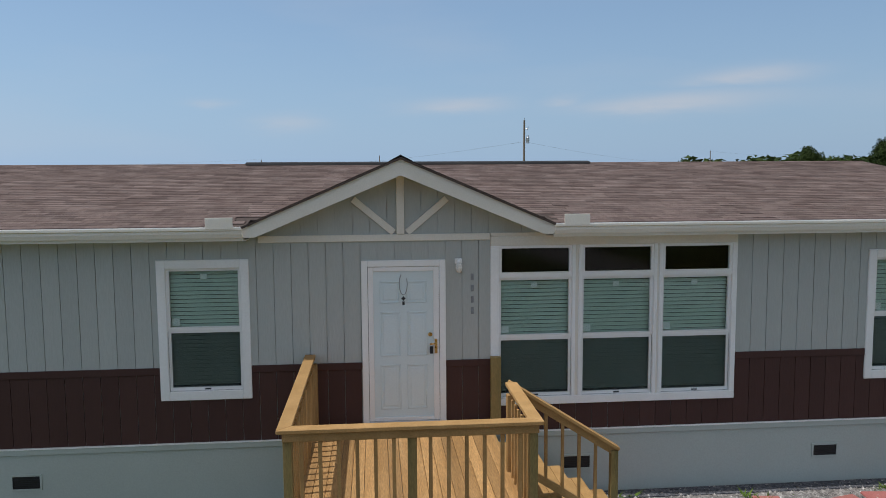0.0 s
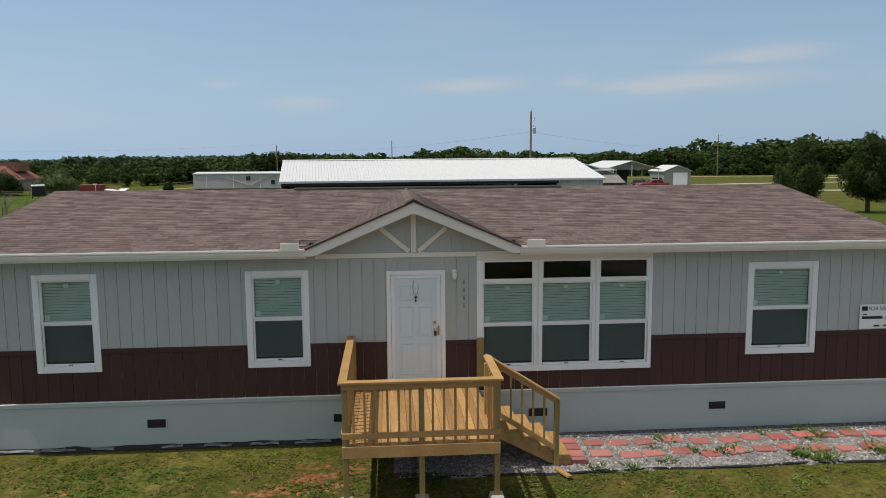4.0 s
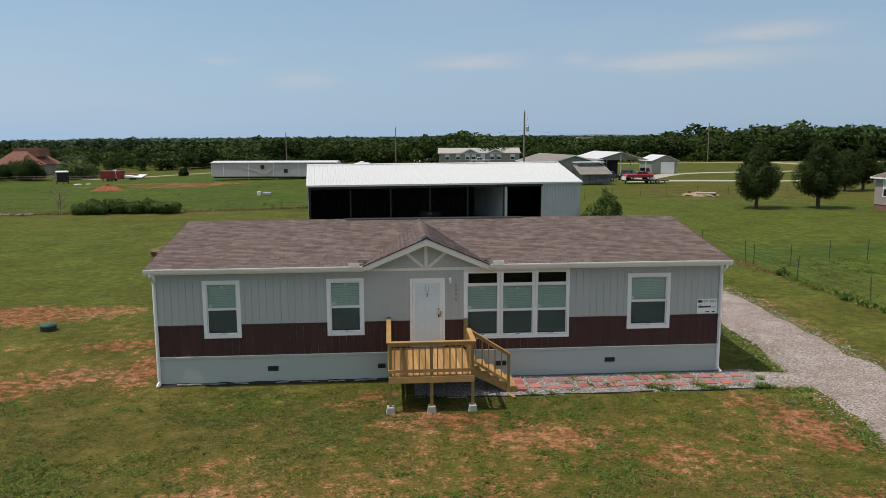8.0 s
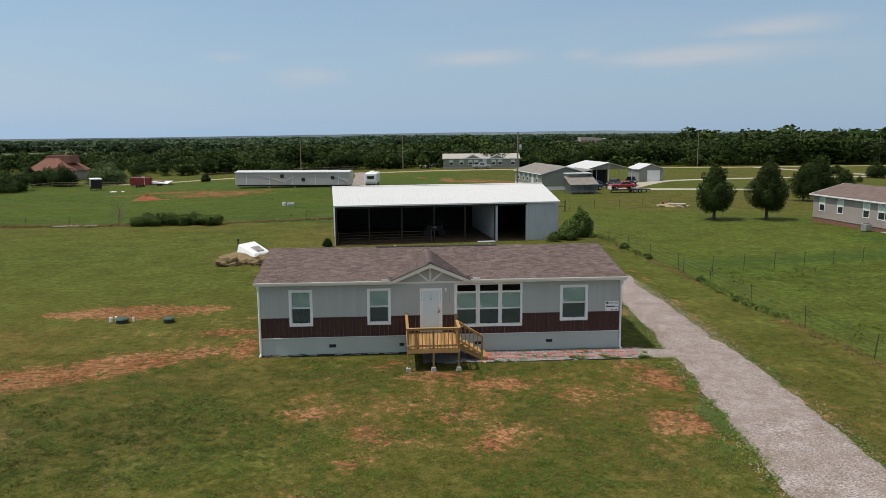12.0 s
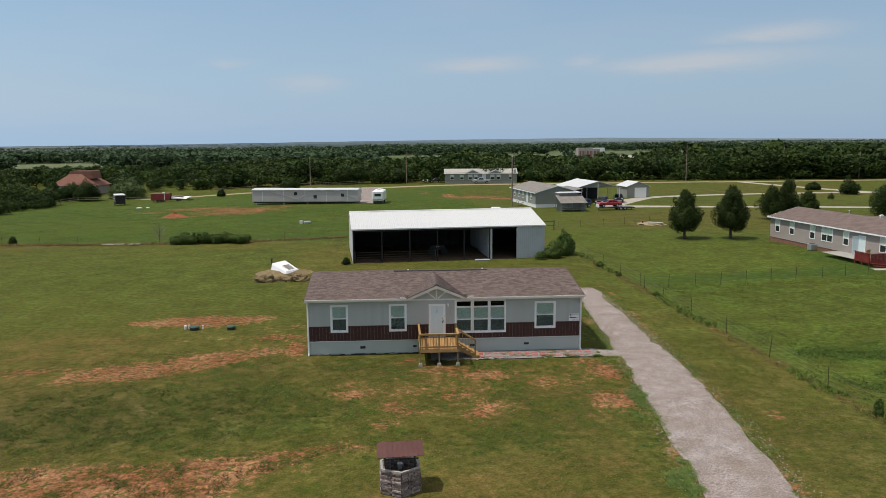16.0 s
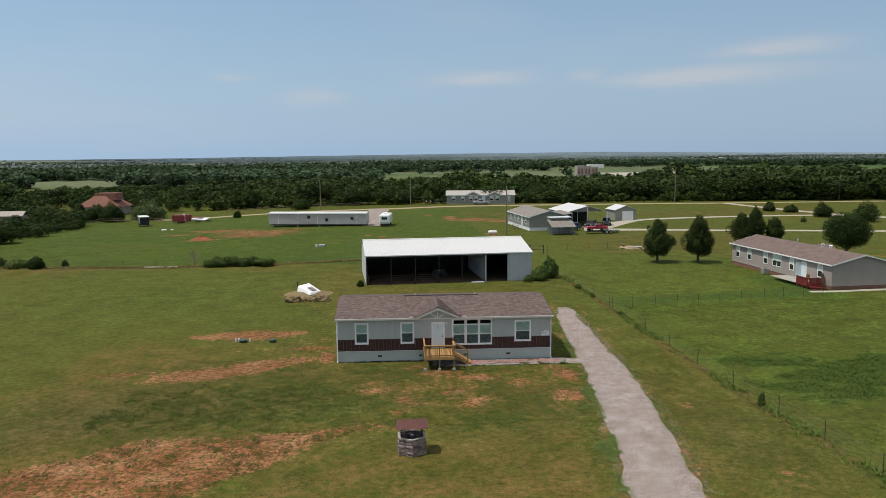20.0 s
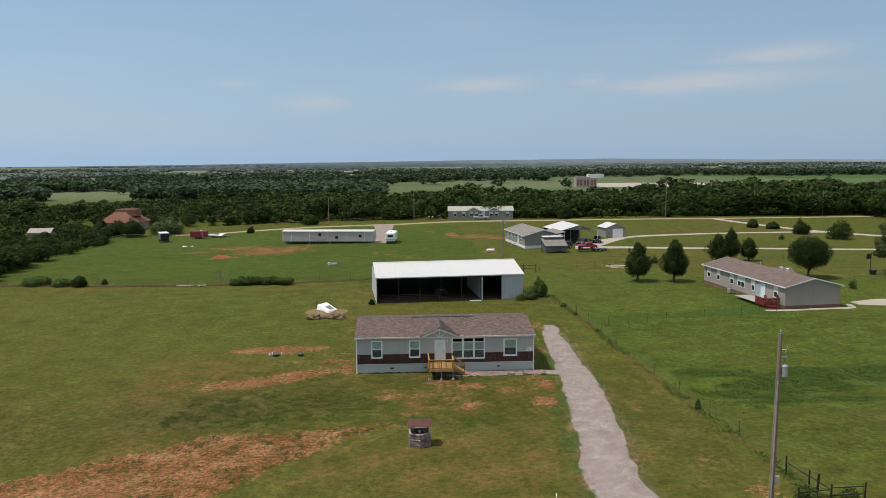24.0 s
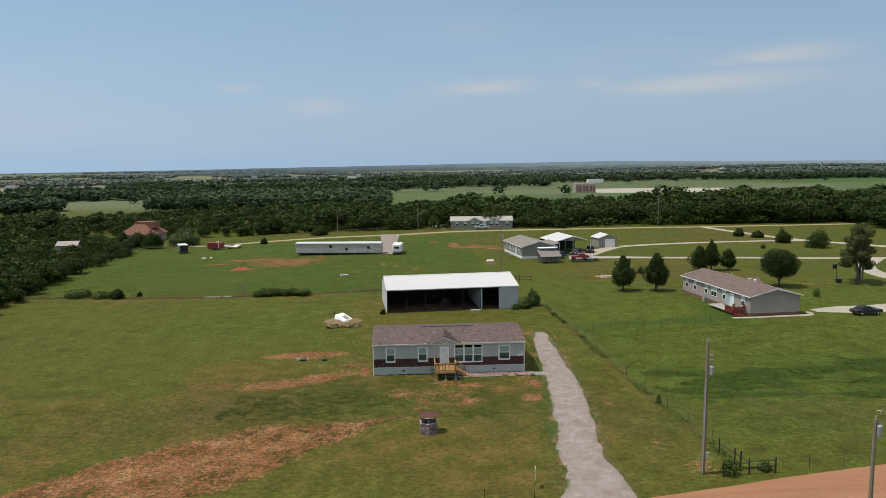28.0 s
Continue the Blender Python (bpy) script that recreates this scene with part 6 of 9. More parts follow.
def pipe_corner():
    f = thing("pipe_fence", pose(0, 0, 0), "dark pipe corner brace at the end of a fence", "fence")
    pts = [(30.9, -28.6), (31.2, -31.0), (31.4, -33.2), (33.6, -33.2), (29.2, -33.4)]
    for x, y in pts:
        z = gz1(x, y)
        part("corner_post", tube(bm_new(), (x, y, z), (x, y, z + 1.35), 0.06, 0.055, 8), DARKMET, f)
    for (a, b), hs in (((pts[0], pts[1]), (0.9,)), ((pts[1], pts[2]), (0.95,)), ((pts[2], pts[3]), (1.1, 0.6)), ((pts[4], pts[2]), (1.0,))):
        for h in hs:
            part("rail", tube(bm_new(), (*a, gz1(*a) + h), (*b, gz1(*b) + h), 0.035, seg=6), DARKMET, f)


pipe_corner()


def rail_fence(label, line, h=1.2):
    f = thing("pipe_rail_fence", pose(0, 0, 0), label, "fence", "field fences")
    for a, b in zip(line, line[1:]):
        a, b = Vector(a), Vector(b)
        n = max(1, round((b - a).length / 4))
        for k in range(n):
            p = a.lerp(b, k / n)
            z = gz1(p.x, p.y)
            part("fence_post", tube(bm_new(), (p.x, p.y, z), (p.x, p.y, z + h + 0.1), 0.07, seg=6), POLEW, f)
        for hh in (h, h * 0.55):
            part("fence_rail", tube(bm_new(), (a.x, a.y, gz1(*a) + hh), (b.x, b.y, gz1(*b) + hh), 0.05, seg=5), POLEW, f)


rail_fence("grey rail fence at the back of a field", [(-85.4, 150), (-84.6, 156), (-83, 168.5), (-65.6, 166.8), (-61, 168)])
rail_fence("grey rail fence along a dirt road", [(-50, 186), (-30, 190), (-4, 196)])


def pipe_gate_far():
    g = thing("corral_gate", pose(28.6, 68, 0, 0, 0, -12), "dark pipe gate frame in a field corner", "gate")
    for x in (0, 2.4):
        part("gate_post", tube(bm_new(), (x, 0, 0), (x, 0, 1.6), 0.07, seg=8), DARKMET, g)
    for z in (0.7, 1.35):
        part("rail", tube(bm_new(), (-3.0, 0, z), (2.4, 0, z), 0.05, seg=6), DARKMET, g)


pipe_gate_far()


# ---- poles and lines ----
def sag(bm, p, q, drop, r=0.012, n=16):
    p, q = Vector(p), Vector(q)
    pts = [p.lerp(q, k / n) - Vector((0, 0, drop * 4 * (k / n) * (1 - k / n))) for k in range(n + 1)]
    for a, b in zip(pts, pts[1:]):
        tube(bm, a, b, r, seg=4, caps=False)
    return bm


def utility_pole(x, y, h, label, lean=(0.0, 0.0), transformer=None, base_z=None, r=0.15):
    z = gz1(x, y) if base_z is None else base_z
    p = thing("utility_pole", pose(x, y, z, lean[0], lean[1], 0), label, "utility pole", "utility poles")
    part("pole", tube(bm_new(), (0, 0, -0.1), (0, 0, h), r, r * 0.72, 10), POLEW, p)
    part("pin_insulator", tube(tube(bm_new(), (0, 0, h), (0, 0, h + 0.12), 0.02, seg=6), (0, 0, h + 0.1), (0, 0, h + 0.24), 0.06, 0.04, 8), GALV, p)
    if transformer:
        zt, side = transformer
        can = tube(bm_new(), (side * 0.42, -0.05, zt), (side * 0.42, -0.05, zt + 0.66), 0.2, seg=14)
        tube(can, (side * 0.42, -0.05, zt + 0.66), (side * 0.42, -0.05, zt + 0.74), 0.21, 0.16, 14)
        can = part("transformer", can, GALV, p, "galvanised transformer can")
        for dx in (-0.09, 0.09):
            part("bushing", tube(bm_new(), (side * 0.42 + dx, -0.05, zt + 0.72), (side * 0.42 + dx, -0.05, zt + 0.98), 0.035, 0.02, 8), POLEW, can)
        part("bracket", box_of(min(0, side * 0.3), -0.06, zt + 0.36, max(0, side * 0.3), 0.04, zt + 0.44), GALV, p)
        part("cutout", tube(bm_new(), (side * 0.3, -0.2, zt + 1.5), (side * 0.42, -0.28, zt + 1.95), 0.03, seg=6), GALV, p)
        part("cutout_arm", tube(bm_new(), (0, 0, zt + 1.7), (side * 0.36, -0.24, zt + 1.72), 0.025, seg=6), GALV, p)
    return p


near_pole = utility_pole(27.85, -32.6, 10.95, "weathered wooden utility pole with a transformer and conduit", (0.0, 0.6), (8.25, 0.85), r=0.17)
part("conduit", tube(bm_new(), (-0.1, -0.17, 0.1), (-0.08, -0.15, 8.0), 0.05, seg=8), GALV, near_pole)
part("meter_box", box_of(0.05, -0.30, 1.4, 0.35, -0.16, 1.9, b=0.02), GALV, near_pole)
part("bracket_top", box_of(0.0, -0.06, 9.4, 0.5, 0.02, 9.5), GALV, near_pole)
utility_pole(33.6, -45.3, 8.7, "weathered wooden utility pole beside the dirt road", (0.0, 0.8), (7.6, 0.6), r=0.15)
utility_pole(26.0, 79.0, 11.2, "tall weathered utility pole with a transformer", (0, 0.3), (8.5, 1))
utility_pole(102.7, 197, 11.5, "distant grey utility pole before the woods")
utility_pole(139, 203, 11.0, "distant grey utility pole before the woods")
utility_pole(163, 198, 9.0, "distant grey utility pole before the woods")
utility_pole(9.8, 195.1, 10.5, "distant grey utility pole beside a dirt road")
utility_pole(-19.3, 180.5, 9.5, "distant grey light pole beside a dirt road")
utility_pole(99, 60, 8.0, "grey utility pole beside a drive")


def lines():
    near = (27.9, -32.6, gz1(27.85, -32.6) + 10.5)
    for name, p, q, d in (("overhead_wire", near, (33.65, -45.3, 9.0), 0.3), ("overhead_wire", (28.3, -32.7, near[2] - 2.7), (33.65, -45.3, 7.5), 0.25), ("overhead_wire", (33.65, -45.3, 9.0), (150, -26, 11), 1.4), ("overhead_wire", (26.0, 79.0, 8.7), (102.7, 197, 8.6), 1.2), ("overhead_wire", (26.0, 79.0, 8.7), (-19.3, 180.5, 8.2), 1.2),
                          ("overhead_wire", (102.7, 197, 11.5), (139, 203, 11), 0.8), ("overhead_wire", (-19.3, 180.5, 9.4), (-120, 175, 9), 1.2)):
        tagged(part(name, sag(bm_new(), p, q, d, r=0.008), WIRE), "thin sagging overhead power line", "wire", "overhead wires")


lines()


# ---- cellar mound, septic lids and small things in the yard ----
def build_cellar():
    m = pose(-6.2, 32.6, 0, 0, 0, 5)
    c = thing("storm_cellar", m, "white storm cellar door on a low dirt mound", "storm cellar")
    bm = bm_new()
    nr, ns = 8, 28
    rings = []
    for j in range(nr):
        u = j / (nr - 1)
        row = []
        for i in range(ns):
            a = 2 * math.pi * i / ns
            rr = (1 - u) * 3.0 * (1 + 0.18 * float(vnoise(i * 1.0, 2.0, 3, 7)))
            row.append(bm.verts.new((rr * math.cos(a) * 1.15, rr * math.sin(a) * 0.95, -0.05 + 0.72 * float(smooth01(0, 1, u)) * (1 + 0.1 * float(vnoise(i * 1.3, j * 1.7, 1.5, 4))))))
        rings.append(row)
    for a, b in zip(rings, rings[1:]):
        for i in range(ns):
            bm.faces.new((a[i], a[(i + 1) % ns], b[(i + 1) % ns], b[i]))
    part("mound", bm, HAY, c, "dry grass and dirt mound")
    # a white concrete wedge whose broad face slopes down towards the south-east
    bm = bm_new()
    low = [(-1.5, -0.4), (0.3, -2.2), (1.75, -0.5), (0.1, 1.5)]
    top = [(-1.3, -0.15), (0.25, -1.95), (1.5, -0.55), (0.05, 1.25)]
    heights = (1.15, 0.52, 0.50, 1.22)
    v0 = [bm.verts.new((x, y, 0.2)) for x, y in low]
    v1 = [bm.verts.new((x, y, h)) for (x, y), h in zip(top, heights)]
    bm.faces.new(v1)
    bm.faces.new(v0[::-1])
    for i in range(4):
        bm.faces.new((v0[i], v0[(i + 1) % 4], v1[(i + 1) % 4], v1[i]))
    bmesh.ops.recalc_face_normals(bm, faces=bm.faces[:])
    part("cellar_top", bevel(bm, 0.06), VINYL, c, "white painted concrete cellar top")
    bm = bm_new()
    mid = [Vector((p[0], p[1], h + 0.03)) for p, h in zip(top, heights)]
    centre = sum(mid, Vector()) / 4
    bm.faces.new([bm.verts.new(centre + (p - centre) * 0.45 + Vector((0.35, -0.3, -0.1))) for p in mid])
    bmesh.ops.solidify(bm, geom=bm.faces[:], thickness=0.05)
    part("hatch", bm, MHWHITE, c)
    part("air_vent", tube(tube(bm_new(), (-1.35, 0.35, 0.5), (-1.35, 0.35, 1.45), 0.07, seg=8), (-1.35, 0.35, 1.45), (-1.35, 0.35, 1.6), 0.14, 0.09, 8), BLACKM, c)
    for k, (x, y, w, d, hh) in enumerate(((-7.4, 27.6, 1.25, 0.75, 0.62), (-4.2, 27.7, 1.3, 0.8, 0.66), (-6.0, 27.9, 0.8, 0.5, 0.4))):
        b = thing("soil_clump", pose(x, y, gz1(x, y), 0, 0, 5 + 6 * k), "eroded tan clump of soil below the mound", "soil clump", "clumps by the cellar")
        bm = bm_new()
        bmesh.ops.create_icosphere(bm, subdivisions=4, radius=1.0)
        for v in bm.verts:
            f_ = 0.85 + 0.35 * noise.noise(v.co * 1.7 + Vector((k * 5, 0, 0))) + 0.16 * noise.noise(v.co * 5) + 0.06 * noise.noise(v.co * 12)
            v.co = Vector((v.co.x * w * f_, v.co.y * d * f_, max(-0.15, v.co.z + 0.35) * hh * f_))
        part("clump", bm, HAY, b)


build_cellar()


def septic(x, y, r, white):
    s = thing("septic_lid", pose(x, y, gz1(x, y)), "round dark green septic riser lid in bare soil", "septic lid", "septic lids")
    bm = tube(bm_new(), (0, 0, 0), (0, 0, 0.22), r * 0.92, seg=24)
    part("riser", bm, BLACKM, s)
    bm = tube(bm_new(), (0, 0, 0.22), (0, 0, 0.28), r, r * 0.9, 24)
    tube(bm, (0, 0, 0.28), (0, 0, 0.32), r * 0.8, r * 0.5, 24)
    part("lid", bm, GREENLID, s)
    if white:
        for dx, dy, q in ((-0.75, 0.25, 0.09), (-0.5, 0.45, 0.07), (0.6, 0.2, 0.06)):
            cap = thing("cleanout_pipe", pose(x + dx, y + dy, gz1(x, y)), "short white plastic clean-out pipe in soil", "pipe", "clean-out pipes")
            part("pipe", tube(bm_new(), (0, 0, 0), (0, 0, 0.22), q, seg=14), VINYL, cap)
            part("cap", tube(bm_new(), (0, 0, 0.22), (0, 0, 0.29), q * 1.15, q, 14), VINYL, cap)


septic(-9.55, 7.9, 0.40, True)
septic(-6.75, 7.75, 0.34, False)


def yard_sign():
    s = thing("yard_sign", pose(13.9, -33.8, gz1(13.9, -33.8), 0, 0, 78), "small white yard sign on a post", "sign")
    part("stake", box_of(-0.02, -0.02, 0, 0.02, 0.02, 1.75), TRIM, s)
    part("arm", box_of(-0.02, -0.02, 1.6, 0.62, 0.02, 1.66), TRIM, s)
    part("panel", box_of(0.05, -0.01, 0.85, 0.6, 0.01, 1.55, b=0.004), VINYL, s)
    part("print_bar", box_of(0.09, -0.014, 1.15, 0.56, -0.0125, 1.3), INK, s)


yard_sign()


def dirt_mound():
    bm = bm_new()
    rows = []
    for j in range(7):
        u = j / 6
        rows.append([bm.verts.new(((1 - u) * 2.9 * math.cos(a) * (1 + 0.2 * float(vnoise(i * 1.0, 1, 2.5, 3))), (1 - u) * 1.9 * math.sin(a), -0.1 + (0.55 + 0.6 * float(vnoise(i * 1.0, j * 1.0, 1.6, 5))) * float(smooth01(0, 1, u)))) for i, a in enumerate([2 * math.pi * k / 22 for k in range(22)])])
    for a, b in zip(rows, rows[1:]):
        for i in range(22):
            bm.faces.new((a[i], a[(i + 1) % 22], b[(i + 1) % 22], b[i]))
    ob = part("dirt_mound", bm, SOIL)
    ob.matrix_basis = pose(-36.0, 97.5, gz1(-36, 97.5))
    tagged(ob, "heap of bare red soil on pasture", "dirt mound")


dirt_mound()
for k, (x, y, l) in enumerate(((-33.5, 57.9, 3.0), (-30.6, 57.8, 1.6))):
    ob = part("fallen_panel", box_of(-l / 2, -0.5, 0, l / 2, 0.5, 0.12, b=0.03), CONC)
    ob.matrix_basis = pose(x, y, gz1(x, y), 0, 0, 3 + 8 * k)
    tagged(ob, "grey weathered panel lying at the field edge", "panel", "panels at the field edge")


# ---- small litter in the fields ----
def litter():
    x, y = 48.4, 72.4
    t = thing("rubble_heap", pose(x, y, gz1(x, y), 0, 0, -28), "low pale heap of rubble on pasture", "rubble")
    bm = bm_new()
    bmesh.ops.create_icosphere(bm, subdivisions=3, radius=1.0)
    for v in bm.verts:
        f_ = 0.9 + 0.3 * noise.noise(v.co * 1.9)
        v.co = Vector((v.co.x * 2.6 * f_, v.co.y * 1.0 * f_, max(-0.1, v.co.z) * 0.6 * f_))
    part("heap", bm, TAN, t)
    part("red_can", box_of(-1.6, -0.3, 0.3, -1.35, 0.0, 0.7, b=0.05), MAROON, t)
    part("pale_slab", box_of(-0.6, -0.7, 0.35, 1.8, 0.3, 0.5, b=0.03), CONC, t)
    x, y = LITTER[0]
    t = thing("wash_tub", pose(x, y, gz1(x, y), 0, 0, 10), "white bucket and pale blue tub standing on grass", "bucket")
    part("bucket", tube(bm_new(), (0, 0, 0), (0, 0, 0.55), 0.22, 0.28, 14), VINYL, t)
    part("tub", box_of(0.5, -0.4, 0, 1.6, 0.4, 0.45, b=0.06), BARNMET, t)
    x, y = LITTER[1]
    for k, (dx, l) in enumerate(((0, 0.55), (1.9, 0.3))):
        ob = part("scrap_panel", box_of(-l, -0.6, 0, l, 0.5, 0.22, b=0.04), VINYL)
        ob.matrix_basis = pose(x + dx, y + 0.3 * k, gz1(x, y), 0, 0, 6 * k)
        tagged(ob, "white scrap panel lying in a field", "panel", "panels at the field edge")


LITTER = ((-10.3, 81.8), (-53.5, 130.0))
litter()


# ---- neighbouring houses ----
def gable_house(name, m, w, l, wall_h, roof_h, wall_mat, roof_mat, label, skirt_mat=None, skirt=0.6, over=0.3, lap=False):
    """A plain long house: gable ends at y=0 and y=l, eaves along y. Returns the thing."""
    h = thing(name, m, label, "house", "neighbouring houses")
    t = 0.15
    wall = part("wall", box_of(0, 0, skirt if skirt_mat else 0, w, l, wall_h), wall_mat, h)
    if skirt_mat:
        part("skirting", box_of(0.03, 0.03, -0.3, w - 0.03, l - 0.03, skirt), skirt_mat, h)
    for y in (0.0, l - t):
        part("gable_wall", prism(bm_new(), [(0, wall_h), (w, wall_h), (w / 2, wall_h + roof_h - 0.08)], "y", y + 0.003, y + t), wall_mat, h)
    roof = part("roof", prism(bm_new(), [(-over, wall_h - over * roof_h / (w / 2)), (w / 2, wall_h + roof_h), (w + over, wall_h - over * roof_h / (w / 2)), (w + over, wall_h - over * roof_h / (w / 2) - 0.1), (w / 2, wall_h + roof_h - 0.1), (-over, wall_h - over * roof_h / (w / 2) - 0.1)], "y", -over, l + over), roof_mat, h)
    ze = wall_h - over * roof_h / (w / 2)
    for x in (-over - 0.03, w + over):
        part("fascia", box_of(x, -over, ze - 0.14, x + 0.03, l + over, ze + 0.02), TRIM, h)
    for y in (-over - 0.03, l + over):
        for s in (0, 1):
            a, b = (-over, w / 2) if s == 0 else (w + over, w / 2)
            part("rake", prism(bm_new(), [(a, ze + 0.015), (b, wall_h + roof_h + 0.015), (b, wall_h + roof_h - 0.17), (a, ze - 0.15)], "y", y, y + 0.03), TRIM, h)
    # lap siding courses, joined per wall: too fine to pick apart at their distance
    if lap:
        z = (skirt if skirt_mat else 0) + 0.2
        bm = bm_new()
        while z < wall_h:
            prism(bm, [(-0.002, z - 0.2), (-0.022, z - 0.2), (-0.004, z)], "y", 0.0, l)
            prism(bm, [(-0.002, z - 0.2), (-0.022, z - 0.2), (-0.004, z)], "x", 0.0, w)
            z += 0.2
        part("lap_siding", bm, wall_mat, wall, kind="stuff")
    return h, roof


def house_window(h, side, pos, z0, z1, width, w=0.0, shutters=False):
    """A window on the west (x=0) or south (y=0) wall of a house."""
    o = thing("window", pose(0, pos, 0, 0, 0, -90) if side == "w" else pose(pos, 0, 0), "", "")
    o.parent = h
    a, b = -width / 2, width / 2
    e = 0.09
    for q in ((a - e, z0 - e, a, z1 + e), (b, z0 - e, b + e, z1 + e), (a, z1, b, z1 + e), (a, z0 - e, b, z0)):
        part("casing", box_of(q[0], -0.06, q[1], q[2], -0.004, q[3]), TRIM, o)
    part("pane", box_of(a, -0.03, z0, b, -0.006, z1), DARKGLASS, o)
    part("meeting_rail", box_of(a, -0.045, (z0 + z1) / 2 - 0.03, b, -0.031, (z0 + z1) / 2 + 0.03), TRIM, o)
    part("blind", box_of(a + 0.02, -0.035, (z0 + z1) / 2 + 0.03, b - 0.02, -0.0305, z1 - 0.02), BLIND, o)


def house_door(h, side, pos, z0, z1, width, material=None):
    o = thing("door", pose(0, pos, 0, 0, 0, -90) if side == "w" else pose(pos, 0, 0), "", "")
    o.parent = h
    a, b = -width / 2, width / 2
    for q in ((a - 0.1, z0, a, z1 + 0.1), (b, z0, b + 0.1, z1 + 0.1), (a, z1, b, z1 + 0.1)):
        part("casing", box_of(q[0], -0.06, q[1], q[2], -0.004, q[3]), TRIM, o)
    part("door_leaf", box_of(a, -0.04, z0, b, -0.006, z1), material or DOORM, o)
    part("handle", box_of(b - 0.12, -0.08, z0 + 0.95, b - 0.07, -0.041, z0 + 1.05), BRASS, o)


def east_house():
    x, y = 59.64, 26.89
    h, roof = gable_house("ranch_house", pose(x, y, gz1(x, y) - 0.1, 0, 0, 5.5), 8.64, 23.6, 3.39, 1.12, TAUPE, ROOFBROWN, "long taupe ranch house with a brown roof", BRICKR, 0.55, 0.35, lap=True)
    for p, wd in ((21.9, 0.85), (18.7, 0.85), (14.5, 0.85), (12.2, 0.9), (11.2, 0.9), (8.3, 0.8), (2.3, 0.85)):
        house_window(h, "w", p, 1.45, 2.95, wd)
    house_door(h, "w", 5.6, 0.65, 2.75, 0.95)
    part("open_storm_door", box_of(-0.85, 6.1, 0.7, -0.02, 6.14, 2.75), DOORM, h)
    for px, py, kind in ((4.9, 14.5, 0), (5.2, 9.3, 1), (5.4, 7.9, 1), (4.7, 8.6, 0)):
        z = 3.39 + 1.12 * (1 - abs(px - 4.32) / 4.32)
        bm = tube(bm_new(), (px, py, z - 0.1), (px, py, z + 0.4), 0.07 + 0.1 * kind, seg=10)
        tube(bm, (px, py, z + 0.4), (px, py, z + 0.52), 0.13 + 0.14 * kind, 0.06, 10)
        part("roof_vent", bm, GALV if kind == 0 else VINYL, roof)
    # a small rear gable seen over the ridge
    part("rear_dormer", prism(bm_new(), [(-1.8, 3.4), (0, 4.25), (1.8, 3.4)], "x", 5.4, 8.8), ROOFBROWN, h).matrix_basis = pose(0, 12.5, 0)
    d = thing("red_deck", pose(x, y, gz1(x, y) - 0.05, 0, 0, 5.5), "weathered deck with dark red painted rails", "deck")
    for k in range(34):
        part("deck_board", box_of(-2.6, 3.6 + k * 0.16, 0.5, -0.1, 3.745 + k * 0.16, 0.54), CONC, d)
    for k in range(14):
        part("deck_board", box_of(-2.4, 1.2 + k * 0.16, 0.5, -0.1, 1.345 + k * 0.16, 0.54), MAROON, d)
    for q in (1.2, 2.3, 3.4):
        part("rail_post", box_of(-2.5, q, 0, -2.4, q + 0.1, 1.5), MAROON, d)
    for k in range(14):
        part("rail_board", box_of(-2.52, 1.2 + k * 0.165, 0.4, -2.5, 1.34 + k * 0.165, 1.4), MAROON, d)
    for k in range(14):
        part("rail_board", box_of(-2.4 + k * 0.165, 1.1, 0.4, -2.26 + k * 0.165, 1.12, 1.4), MAROON, d)
    part("rail_cap", box_of(-2.58, 1.05, 1.42, -2.4, 3.6, 1.47), MAROON, d)
    part("rail_cap", box_of(-2.58, 1.05, 1.42, -0.1, 1.2, 1.465), MAROON, d)
    for k in range(3):
        part("step", box_of(-2.4, 0.2 + k * 0.28, 0.12 + k * 0.14, -0.6, 0.5 + k * 0.28, 0.17 + k * 0.14), MAROON, d)
    chairs = thing("patio_chair", pose(58.3, 29.6, gz1(58, 29.6) + 0.49, 0, 0, 20), "light wooden patio chair on a red deck", "chair")
    part("seat", box_of(-0.3, -0.3, 0.4, 0.3, 0.3, 0.46), PINE, chairs)
    part("backrest", box_of(-0.3, 0.26, 0.46, 0.3, 0.32, 1.05), PINE, chairs)
    for sx in (-0.27, 0.27):
        for sy in (-0.27, 0.27):
            part("leg", box_of(sx - 0.03, sy - 0.03, 0, sx + 0.03, sy + 0.03, 0.4), PINE, chairs)
    board = thing("leaning_board", pose(x - 0.2, y + 0.5, gz1(x, y), 0, -12, 5.5), "dark board leaning on a house corner", "board")
    part("plank", box_of(-0.4, -0.3, 0, -0.35, 0.25, 2.2), BARK, board)
    ob = ribbon("garden_path", [(56.4, 26.2, 0.5), (60, 26.0, 0.5), (65, 26.6, 0.5), (69.6, 27.2, 0.6), (70.8, 29.5, 0.5)], PALE, "narrow pale concrete path round a house", "path", wobble=0.1, step=0.6, seed=21)
    for p, q in ((13.2, 0.5),):
        u = thing("air_conditioner", pose(x, y, gz1(x, y) + 0.02, 0, 0, 5.5) @ pose(-0.9, p, 0), "grey outdoor air conditioner unit by a wall", "air conditioner")
        part("case", box_of(-0.4, -0.4, 0, 0.4, 0.4, 0.8, b=0.04), GALV, u)
        part("grille", tube(bm_new(), (0, 0, 0.8), (0, 0, 0.83), 0.33, seg=18), BLACKM, u)


east_house()


